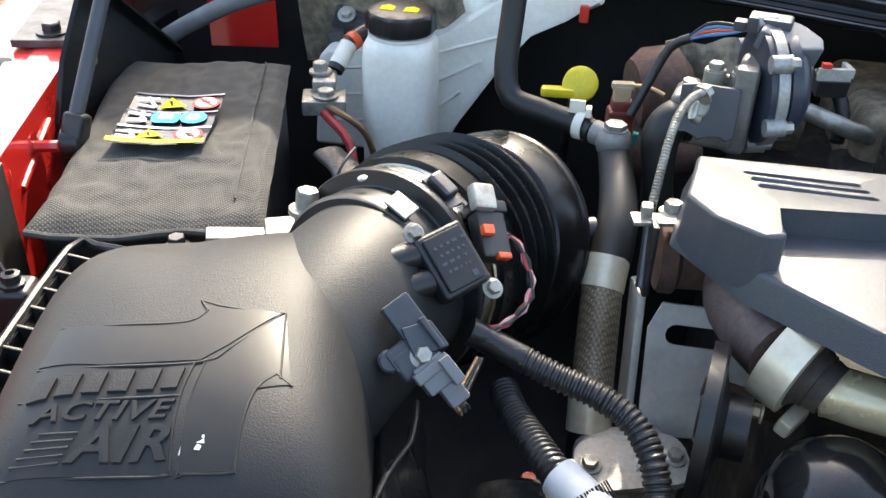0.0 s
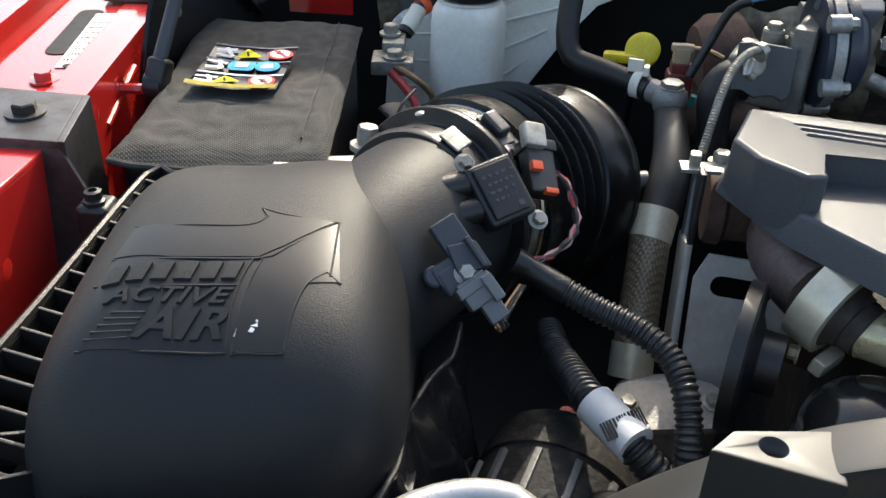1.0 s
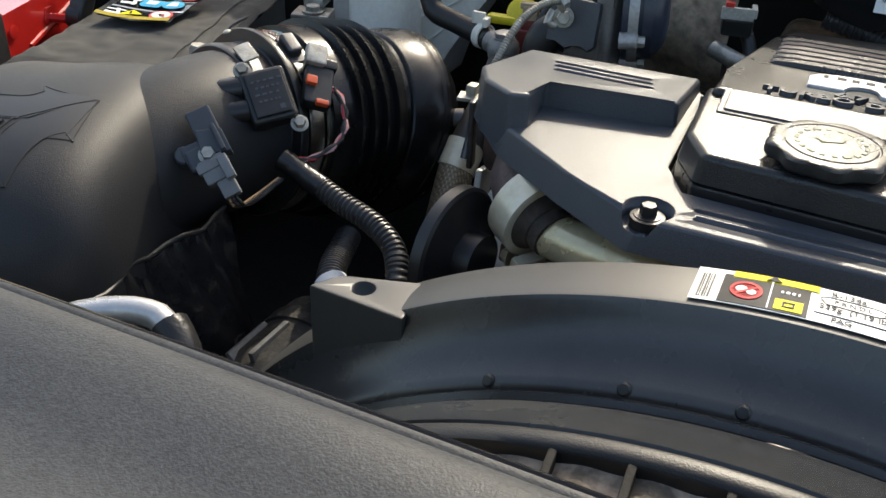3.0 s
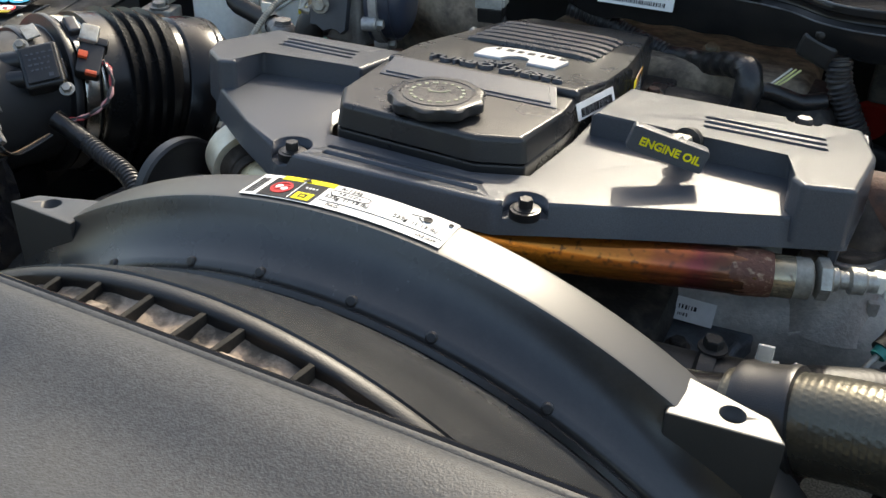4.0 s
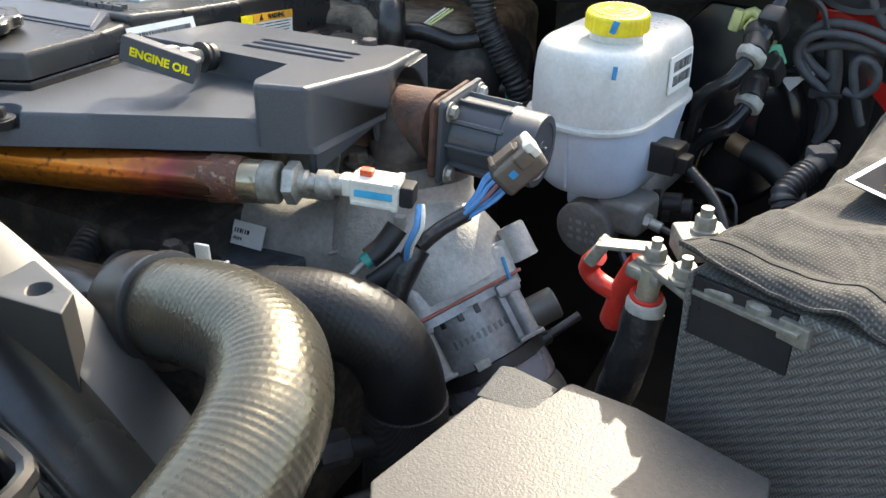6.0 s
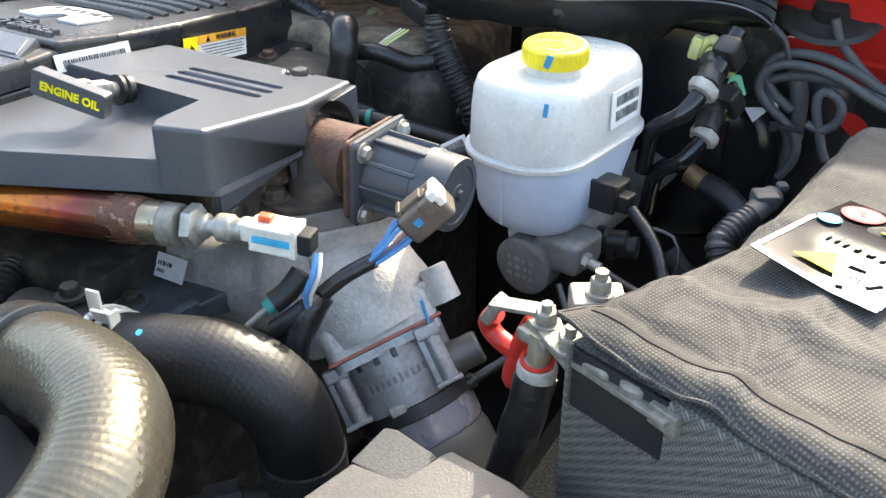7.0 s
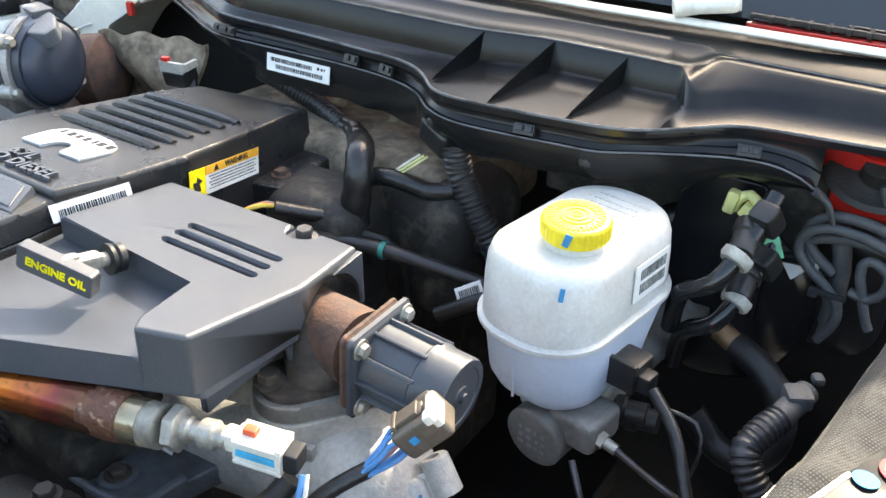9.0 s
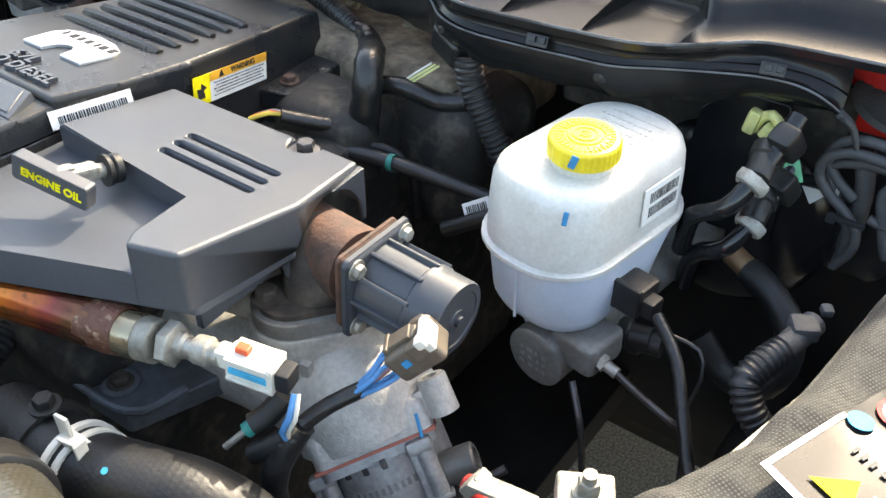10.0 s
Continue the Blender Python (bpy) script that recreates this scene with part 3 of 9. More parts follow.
def cut(ob, bm):
    """Takes a shape, drawn in world coordinates, out of a mesh."""
    o = ORIGIN[ob.name]
    bmesh.ops.translate(bm, vec=-o, verts=bm.verts[:])
    tool = link_mesh("tool", bm, INK)
    keep_parent, keep_loc = ob.parent, ob.location.copy()
    ob.parent, ob.location = None, (0, 0, 0)
    ob.modifiers.clear()
    tool.modifiers.clear()
    mod = ob.modifiers.new("cut", "BOOLEAN")
    mod.object, mod.operation, mod.solver = tool, "DIFFERENCE", "EXACT"
    bpy.context.view_layer.update()
    me = bpy.data.meshes.new_from_object(ob.evaluated_get(bpy.context.evaluated_depsgraph_get()))
    ob.modifiers.clear()
    ob.modifiers.new("weighted", "WEIGHTED_NORMAL").keep_sharp = True
    old = ob.data
    ob.data = me
    me.name = old.name
    bpy.data.meshes.remove(old)
    old = tool.data
    bpy.data.objects.remove(tool)
    bpy.data.meshes.remove(old)
    while len(me.materials) > 1:
        me.materials.pop()
    ob.parent, ob.location = keep_parent, keep_loc
    return ob


# ---------------------------------------------------------------- engine cover
PLATE_Z, BLOCK_Z, SKIRT_Z = 1.208, 1.230, 1.182
cover = thing("engine_cover", (0.39, 0.58, SKIRT_Z), "dark grey textured plastic engine cover with slotted raised sides", "engine cover")


def block_top(x, y):
    return BLOCK_Z - 0.107 * (y - 0.617)


plate = part("plate", prism(grown([(0.262, 0.452), (0.462, 0.455), (0.555, 0.497), (0.672, 0.545), (0.716, 0.562), (0.727, 0.665), (0.715, 0.742), (0.49, 0.738),
                             (0.46, 0.66), (0.28, 0.66), (0.25, 0.715), (0.088, 0.712), (0.076, 0.612), (0.128, 0.545), (0.20, 0.492)], 0.007),
                            SKIRT_Z, PLATE_Z, 0.0035, 3, inset=0.008), COVER, cover)
left_block = part("raised_panel", prism([(0.252, 0.617), (0.252, 0.715), (0.086, 0.708), (0.072, 0.612), (0.092, 0.572), (0.126, 0.545), (0.142, 0.552), (0.136, 0.604)],
                                        PLATE_Z - 0.02, block_top, 0.004, 3, inset=0.003), COVER, cover)
right_block = part("raised_panel", prism([(0.486, 0.622), (0.668, 0.616), (0.671, 0.556), (0.682, 0.541), (0.721, 0.556), (0.733, 0.663), (0.718, 0.747), (0.492, 0.742)],
                                         PLATE_Z - 0.02, block_top, 0.004, 3, inset=0.003), COVER, cover)
skirt = part("side_skirt", prism([(0.718, 0.566), (0.7295, 0.667), (0.722, 0.745), (0.716, 0.745), (0.7225, 0.667), (0.711, 0.566)], 1.163, 1.212, 0.001), COVER, cover)
for k in range(3):
    y = 0.684 - 0.016 * k
    cut(right_block, rbox((0.108, 0.0092, 0.022), (0.634 + 0.002 * k, y, block_top(0, y)), 0.0042))
for k in range(3):
    y = 0.674 - 0.014 * k
    cut(left_block, rbox((0.092, 0.0080, 0.022), (0.168 + 0.004 * k, y, block_top(0, y)), 0.0036))
cut(right_block, lathe([(0.0, -0.007), (0.017, -0.007), (0.017, 0.012), (0, 0.012)], (0.664, 0.738, BLOCK_Z - 0.013), 20))
for ob in (plate, right_block, skirt):
    cut(ob, lathe([(0, -0.05), (0.047, -0.05), (0.047, 0.06), (0, 0.06)], axis_m((0.70, 0.694, 1.166), (1, 0, 0)), 32))
cut(skirt, rbox((0.06, 0.09, 0.02), pose(0.72, 0.60, 1.160, 12, 0, 0), 0.0))
for x0, x1, y in ((0.294, 0.444, 0.4815), (0.296, 0.444, 0.4690)):
    cut(plate, rbox((x1 - x0, 0.0062, 0.050), ((x0 + x1) / 2, y, PLATE_Z), 0.0028))
cut(plate, prism([(0.259, 0.546), (0.281, 0.5035), (0.427, 0.4955), (0.472, 0.513), (0.481, 0.60), (0.482, 0.70), (0.254, 0.70)], 1.17, 1.23, 0))
for x in (0.266, 0.486):
    cut(plate, lathe([(0, -0.014), (0.0185, -0.014), (0.0185, 0.01), (0, 0.01)], (x, 0.468, PLATE_Z), 24))
    part("bolt", join(hex_bolt((x, 0.468, PLATE_Z - 0.007), (0, 0, 1), 0.0062, 0.010, 1.6), lathe([(0.0125, -0.013), (0.0125, -0.006), (0.008, -0.005)], (x, 0.468, PLATE_Z), 20)), BLACK, cover, "dark hex flange bolt in a round pocket")
part("bolt", hex_bolt((0.664, 0.738, BLOCK_Z - 0.021), (0, 0, 1), 0.008, 0.011), STEEL_DARK, cover, "dark hex flange bolt")

# oil level dipstick with its flag handle
dip = thing("oil_dipstick", (0.60, 0.605, PLATE_Z), "black flag-shaped oil dipstick handle lettered in yellow", "dipstick")
HP = on((0.572, 0.5620, 1.2360), (0.284, -0.95, 0.05), (0.2556, 0.0764, 0.9536))
part("flag", prism([(-0.0330, -0.0095), (-0.030, -0.0112), (0.0315, -0.0105), (0.033, -0.009), (0.033, 0.0085), (0.031, 0.0105), (-0.0315, 0.0110), (-0.033, 0.0095)], -0.008, 0.003, 0.0012, 2, m=HP), COVER, dip)
part("lettering", text("ENGINE OIL", 0.0098, 0.0006, HP @ Matrix.Translation((0.002, -0.0005, 0.0031)), bold=0.0003), YELLOW_INK, dip, "yellow lettering")
part("stem", join(tube([(0.574, 0.566, 1.237), (0.577, 0.585, 1.233), (0.580, 0.604, 1.228)], 0.0062, 14), rbox((0.015, 0.026, 0.012), pose(0.577, 0.584, 1.234, -10, 0, -8), 0.003), rbox((0.010, 0.014, 0.016), pose(0.575, 0.572, 1.237, -10, 0, -8), 0.002)), ZINC, dip, "bright steel stem")
part("seal", lathe([(0.006, 0), (0.013, 0.001), (0.013, 0.004), (0.010, 0.006), (0.012, 0.008), (0.012, 0.013), (0.006, 0.015)], axis_m((0.579, 0.601, 1.228), (0.15, 0.97, -0.18)), 24), RUBBER, dip, "black rubber seal")

# ---------------------------------------------------------------- valve cover
valve = thing("valve_cover", (0.38, 0.73, 1.08), "black plastic valve cover with ribs and raised lettering", "valve cover")
FRONT = [(0.266, 0.548), (0.286, 0.511), (0.425, 0.503), (0.465, 0.519), (0.473, 0.60), (0.474, 0.655), (0.262, 0.655)]
part("lower_tier", prism(FRONT, 1.17, 1.2125, 0.003), COVER_DARK, valve)
part("upper_tier", prism(FRONT, 1.2145, 1.2365, 0.005, 3, inset=0.004), COVER_DARK, valve)
REAR_Z = 1.2435
part("rear_body", prism([(0.268, 0.628), (0.474, 0.628), (0.484, 0.690), (0.4915, 0.768), (0.4735, 0.876), (0.463, 0.979), (0.306, 0.955), (0.285, 0.90), (0.268, 0.70)], 1.07, lambda x, y: REAR_Z - 0.11 * (y - 0.63), 0.006, 3, inset=0.004), COVER_DARK, valve)
part("ledge", prism([(0.47, 0.86), (0.515, 0.87), (0.50, 0.975), (0.455, 0.985)], 1.08, 1.158, 0.004), COVER_DARK, valve)
part("bolt", hex_bolt((0.488, 0.893, 1.158), (0, 0, 1), 0.0075, 0.008), RUST, valve, "rusty hex bolt")
RAMP = on((0.3735, 0.6115, 1.2415), (0, -0.24, 0.97), (0, 1, 0.2))
part("name_panel", join(prism([(-0.092, -0.016), (0.090, -0.016), (0.078, 0.017), (-0.092, 0.017)], -0.010, 0.0, 0.0015, 2, m=RAMP),
                        prism([(-0.087, -0.012), (0.083, -0.012), (0.072, 0.0135), (-0.087, 0.0135)], -0.002, 0.0012, 0.0008, 1, m=RAMP)), COVER, valve, "fine-grained dark panel")
FLAT = on((0, 0.63, REAR_Z), (0, 0.11, 1), (0, 1, -0.11)) @ Matrix.Translation((0, -0.63, 0.0004))
part("lettering", join(text("TURBO DIESEL", 0.0205, 0.004, FLAT @ Matrix.Translation((0.379, 0.650, 0)), bold=0.0006, space=1.08),
                       text("6.7L", 0.021, 0.004, FLAT @ Matrix.Translation((0.380, 0.668, 0)), bold=0.0006)), COVER, valve, "raised letters")
arch = [(-0.046, -0.024), (-0.016, -0.024), (-0.014, -0.010), (-0.006, -0.003), (0.004, -0.002), (0.010, -0.008), (0.012, -0.024), (0.042, -0.024), (0.046, 0.010), (0.040, 0.022), (0.024, 0.029), (0.0, 0.031), (-0.024, 0.029), (-0.040, 0.022), (-0.047, 0.008)]
part("badge", prism(arch, 0, 0.003, 0.0008, 1, m=FLAT @ Matrix.Translation((0.385, 0.716, 0))), BADGE, valve, "silver arch-shaped badge")
part("badge_print", bars(7, 0.070, 0.009, FLAT @ Matrix.Translation((0.385, 0.731, 0.0032))), INK, valve, "black print")
for k in range(6):
    y = 0.765 + 0.022 * k
    z = REAR_Z - 0.11 * (y - 0.63)
    part("rib", tube([(0.303, y, z - 0.002), (0.320, y, z + 0.001), (0.425, y, z + 0.001), (0.447, y, z - 0.002)], 0.0056, 8, 0.02), COVER_DARK, valve)
WL = on((0.4822, 0.826, 1.1885), (1, 0.167, 0.03), (0, 0.17, 1)) @ Matrix.Scale(0.94, 4)
warning = thing("warning_label", (0.482, 0.826, 1.17), "orange and white warning sticker with small black print", "label")
paper = part("paper", rbox((0.096, 0.031, 0.0008), WL @ Matrix.Translation((0.004, 0.0005, 0)), 0), WHITE, warning)
part("header", rbox((0.096, 0.0095, 0.0006), WL @ Matrix.Translation((0.004, 0.0115, 0.0006)), 0), ORANGE_INK, paper, "orange header band")
part("pictogram", rbox((0.026, 0.031, 0.0006), WL @ Matrix.Translation((-0.057, 0.0005, 0.0002)), 0), YELLOW_INK, paper, "yellow pictogram square")
part("flame", prism([(-0.006, -0.008), (0.004, -0.008), (0.002, 0), (0.007, 0.002), (-0.001, 0.008), (-0.002, 0.002), (-0.008, 0.003)], 0, 0.0006, 0, m=WL @ Matrix.Translation((-0.057, 0, 0.0006))), INK, paper)
part("triangle", prism([(-0.004, -0.003), (0.004, -0.003), (0, 0.004)], 0, 0.0006, 0, m=WL @ Matrix.Translation((-0.026, 0.0115, 0.0009))), INK, paper)
part("heading", text("WARNING", 0.0085, 0.0005, WL @ Matrix.Translation((0.010, 0.0115, 0.0009)), bold=0.0002), INK, paper)
for k in range(5):
    part("print_line", bars(34, 0.084 - 0.006 * (k % 2), 0.0014, WL @ Matrix.Translation((0.004, 0.0038 - 0.0034 * k, 0.0006)), 0.0004, 20 + k), INK, paper)
BC = on((0.4812, 0.662, 1.2235), (0.93, -0.15, 0.32), (-0.3, 0.1, 0.9))
tagl = thing("bar_code_label", (0.4795, 0.66, 1.23), "white bar code sticker bent over the cover edge", "label")
paper = part("paper", rbox((0.076, 0.016, 0.0007), BC @ pose(0, 0, 0.0, 0, 0, 0), 0), WHITE, tagl)
part("bar_code", bars(34, 0.062, 0.008, BC @ Matrix.Translation((0, -0.002, 0.0006)), 0.0004, 4), INK, paper)

cap = thing("oil_filler_cap", (0.367, 0.547, 1.2365), "round black scalloped oil filler cap", "filler cap")
LOBES = lambda a, i: 1.0 + (0.050 * math.cos(9 * a) * (1.0 if 2 <= i <= 4 else 0.6) if 1 <= i <= 6 else 0.0)
grip = part("grip", lathe([(0.030, 0.0), (0.0375, 0.001), (0.0415, 0.003), (0.0425, 0.005), (0.0425, 0.011), (0.0412, 0.0128), (0.0385, 0.0136), (0.0335, 0.0136), (0.0328, 0.0128), (0.0315, 0.0128), (0.0308, 0.0136), (0, 0.0140)], (0.369, 0.545, 1.2375), 90, wave=LOBES), COVER_DARK, cap)
part("neck", lathe([(0.030, -0.004), (0.030, 0.004)], (0.369, 0.545, 1.2365), 32), BLACK, cap)
for k in range(18):
    a0 = 0.349 * k
    part("print_mark", rbox((0.0034 + 0.002 * (k % 3 == 0), 0.0030, 0.0005), pose(0.369 + 0.0235 * math.cos(a0), 0.545 + 0.0235 * math.sin(a0), 1.2514, 0, 0, math.degrees(a0) - 90), 0), PALE_PRINT, grip, "faded print mark")
part("print_mark", join(rbox((0.016, 0.0016, 0.0005), pose(0.369, 0.545, 1.2518, 0, 0, 20), 0), rbox((0.007, 0.0016, 0.0005), pose(0.376, 0.550, 1.2518, 0, 0, 60), 0), rbox((0.006, 0.0016, 0.0005), pose(0.361, 0.546, 1.2518, 0, 0, -30), 0)), PALE_PRINT, grip, "faded oil can sign")

# ---------------------------------------------------------------- fan shroud
SX, SZ, SR = 0.397, 0.763, 0.48


def arc(a, y, dr, r=SR):
    return Vector((SX + (r + dr) * math.sin(a), y, SZ + (r + dr) * math.cos(a)))


def arc_sheet(profile, a0, a1, n, thick):
    pts = []
    m = len(profile) - 1

    def f(u, v):
        i = min(int(v * m + 1e-6), m)
        return arc(a0 + (a1 - a0) * u, *profile[i])
    return sheet(f, n, m, thick)


shroud = thing("fan_shroud", (SX, 0.33, 1.0), "black plastic radiator fan shroud arching over the fan", "fan shroud")
A = radians(52)
# Rim takes the paled base as its sheen; the cone keeps the dark one.
part("rim", arc_sheet([(0.363, -0.05), (0.3625, -0.006), (0.361, -0.001), (0.358, 0.0005), (0.34, 0.001), (0.3235, 0.0), (0.3212, -0.0006)], -A, A, 90, 0.0), SHROUD_SHEEN, shroud)
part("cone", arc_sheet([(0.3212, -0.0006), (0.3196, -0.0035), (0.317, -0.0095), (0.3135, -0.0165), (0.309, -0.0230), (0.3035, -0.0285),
                       (0.297, -0.0328), (0.291, -0.0355), (0.287, -0.0375), (0.2850, -0.0405), (0.2840, -0.046)], -A, A, 90, 0.0), SHROUD, shroud)
part("inner_ring", arc_sheet([(0.2865, -0.046), (0.283, -0.0405), (0.279, -0.039), (0.2765, -0.0425)], -A, A, 90, 0.0), SHROUD, shroud)
ARCH_X, ARCH_Z, ARCH_R = 0.382, 0.891, 0.36


def arch_z(x):
    return ARCH_Z + math.sqrt(ARCH_R ** 2 - (x - ARCH_X) ** 2)


def ring_f(u, v):
    x = 0.13 + 0.56 * u
    low = SZ + math.sqrt((SR - 0.0430) ** 2 - (x - SX) ** 2)
    k = max(0.0, min(1.0, (v - 0.08) / 0.84))
    y, z = 0.2760 - 0.080 * k, low + (arch_z(x) - low) * k + 0.0035 * math.sin(math.pi * k ** 0.8)
    if v < 0.08:
        z -= 0.012 * (1 - v / 0.08)
    if v > 0.92:
        y, z = y - 0.004 * (v - 0.92) / 0.08, z - 0.005 * (v - 0.92) / 0.08
    return Vector((x, y, z))


part("front_ring", sheet(ring_f, 80, 25, 0.0), SHROUD_RING, shroud)
for a in (-23, -12.5, -4.6, 4.8, 12.5, 23.5):
    p = arc(radians(a), 0.2875, -0.0375)
    part("rivet", lathe([(0.0042, -0.002), (0.0042, 0.0006), (0.003, 0.0018), (0, 0.002)], axis_m(p, (math.sin(radians(a)), -0.9, 0.6)), 12), BLACK, shroud)
for s, nm in ((-1, "a"), (1, "b")):
    def X(d):
        return SX + s * d
    outer, inner = X(0.315), X(0.243)
    pts = [(inner, 0.313), (outer, 0.3175), (outer - s * 0.012, 0.338), (inner, 0.358)]
    if s < 0:
        pts = pts[::-1]
    tab = part("mounting_tab", prism(pts, 1.108, 1.1735, 0.002, 2), SHROUD_SHEEN, shroud, "flat drilled mounting ear")
    cut(tab, lathe([(0, -0.02), (0.0085, -0.02), (0.0085, 0.02), (0, 0.02)], (X(0.281), 0.331, 1.1735), 20))
label = thing("refrigerant_label", (SX, 0.341, 1.24), "white, yellow and red refrigerant sticker on the shroud", "label")


def on_arc(x, y, h=0.0):
    a = math.asin((x - SX) / SR)
    return on(arc(a, y, 0.0012 + h), (math.sin(a), -0.02, math.cos(a)), (0, 1, 0))


def arc_patch(x0, x1, y0, y1, h):
    def f(u, v):
        x = x0 + (x1 - x0) * u
        a = math.asin((x - SX) / SR)
        return arc(a, y0 + (y1 - y0) * v, 0.0010 + h)
    return sheet(f, 20, 2, 0.0004)


paper = part("paper", arc_patch(0.319, 0.478, 0.325, 0.359, 0.0006), WHITE, label)
part("dark_field", arc_patch(0.3335, 0.378, 0.3258, 0.3545, 0.001), INK, paper, "dark sign field")
part("yellow_band", arc_patch(0.338, 0.382, 0.3525, 0.3585, 0.0012), YELLOW_INK, paper)
tile = part("yellow_tile", arc_patch(0.3615, 0.3755, 0.3275, 0.3375, 0.0014), YELLOW_INK, paper)
part("tile_frame", join(rbox((0.0062, 0.0010, 0.0004), on_arc(0.3685, 0.3345, 0.0014), 0), rbox((0.0062, 0.0010, 0.0004), on_arc(0.3685, 0.3305, 0.0014), 0), rbox((0.0010, 0.004, 0.0004), on_arc(0.3660, 0.3325, 0.0014), 0), rbox((0.0010, 0.004, 0.0004), on_arc(0.3710, 0.3325, 0.0014), 0)), INK, tile, "small black frame")
sign = part("red_sign", lathe([(0.0085, 0), (0.0085, 0.0005), (0.0066, 0.0005), (0.0066, 0)], on_arc(0.3465, 0.3395, 0.001), 28), RED_INK, paper)
part("sign_bar", rbox((0.0138, 0.0018, 0.0005), on_arc(0.3465, 0.3395, 0.0012) @ pose(0, 0, 0, 0, 0, 40), 0), RED_INK, sign)
part("sign_blot", join(lathe([(0.0030, 0), (0.0030, 0.0004), (0, 0.0004)], on_arc(0.3440, 0.3405, 0.001), 14), lathe([(0.0026, 0), (0.0026, 0.0004), (0, 0.0004)], on_arc(0.3492, 0.3385, 0.001), 14)), WHITE, sign)
part("divider", rbox((0.0008, 0.026, 0.0004), on_arc(0.3585, 0.3402, 0.001), 0), WHITE, paper)
part("small_print", bars(4, 0.011, 0.0022, on_arc(0.3690, 0.3450, 0.001), 0.0004, 7), WHITE, paper)
part("triangle", prism([(-0.004, -0.0022), (0.004, -0.0022), (0, 0.0024)], 0, 0.0005, 0, m=on_arc(0.359, 0.3556, 0.0013)), INK, paper)
part("bar_code", join(*[arc_patch(0.3225 + 0.0014 * k, 0.3225 + 0.0014 * k + (0.0005 if k % 2 else 0.0009), 0.328, 0.352, 0.0012) for k in range(5)]), SLEEVE, paper)
for words, x, y, s in (("R-134a", 0.3965, 0.3535, 0.0062), ("P R N D L", 0.3990, 0.3462, 0.0044), ("539g  (1.19 lb)", 0.4000, 0.3395, 0.0060), ("PAG", 0.3945, 0.3290, 0.0054), ("539g  (1.19 lb)", 0.4530, 0.3400, 0.0060), ("SAE J639", 0.4660, 0.3286, 0.0042)):
    part("print", text(words, s, 0.0003, on_arc(x, y, 0.001)), INK, paper)
part("outline", tube([on_arc(0.399, 0.3462, 0.001) @ Vector(q) for q in ((-0.013, -0.0034, 0), (0.013, -0.0034, 0), (0.0155, 0, 0), (0.013, 0.0034, 0), (-0.013, 0.0034, 0), (-0.0155, 0, 0), (-0.013, -0.0034, 0))], 0.00035, 4, 0.004), INK, paper)
part("rule_line", arc_patch(0.381, 0.476, 0.3335, 0.3339, 0.0011), INK, paper)
part("pictogram", join(lathe([(0.0034, 0), (0.0034, 0.0004), (0.0027, 0.0004), (0.0027, 0)], on_arc(0.4580, 0.3492, 0.001), 16), rbox((0.010, 0.0006, 0.0004), on_arc(0.4505, 0.3500, 0.001) @ pose(0, 0, 0, 0, 0, 12), 0), rbox((0.006, 0.0006, 0.0004), on_arc(0.4540, 0.3462, 0.001) @ pose(0, 0, 0, 0, 0, -40), 0)), INK, paper)
part("punched_ring", lathe([(0.0019, 0), (0.0019, 0.0004), (0.0012, 0.0004), (0.0012, 0)], on_arc(0.4735, 0.3535, 0.001), 12), INK, paper)

# ---------------------------------------------------------------- radiator support with rib pockets
support = thing("radiator_support", (0.40, 0.17, 1.10), "black ribbed plastic radiator support full of dust", "radiator support")
part("pocket_floor", sheet(lambda u, v: (lambda x: Vector((x, 0.095 + 0.0885 * v, arch_z(x) - 0.024 + 0.016 * v + 0.0015 * math.sin(x * 210) * math.sin(v * 9))))(0.20 + 0.42 * u), 90, 14, 0.004), DUST, support, "dusty pocket floor")
EDGE = [(0.1955, -0.007), (0.1945, -0.001), (0.1915, 0.0006), (0.1865, 0.0004), (0.1838, -0.0012), (0.1828, -0.004), (0.1822, -0.020)]
part("arch_edge", sheet(lambda u, v: (lambda x, q: Vector((x, q[0], arch_z(x) + q[1])))(0.16 + 0.50 * u, EDGE[int(v * 6 + 1e-6)]), 70, 6, 0.0), RUBBER, support)
for x, turn, y0 in ((0.296, 4, 0.110), (0.329, 3, 0.100), (0.366, 0, 0.100), (0.400, -4, 0.100), (0.424, -6, 0.100), (0.467, -8, 0.100), (0.518, -10, 0.105), (0.560, -12, 0.110)):
    h = 0.021
    part("rib", rbox((0.0040, 0.184 - y0, h), pose(x, (0.184 + y0) / 2, arch_z(x) - 0.0022 - h / 2, 0, 0, turn), 0.0009), POCKET, support)
for x0, x1, y, d in ((0.331, 0.345, 0.158, 0.009), (0.368, 0.381, 0.150, 0.010), (0.426, 0.444, 0.152, 0.008), (0.469, 0.495, 0.146, 0.009)):
    part("step", rbox((x1 - x0, 0.026, 0.007), ((x0 + x1) / 2, y, arch_z(x0) - d), 0.0014), DUST, support, "dusty moulded step")
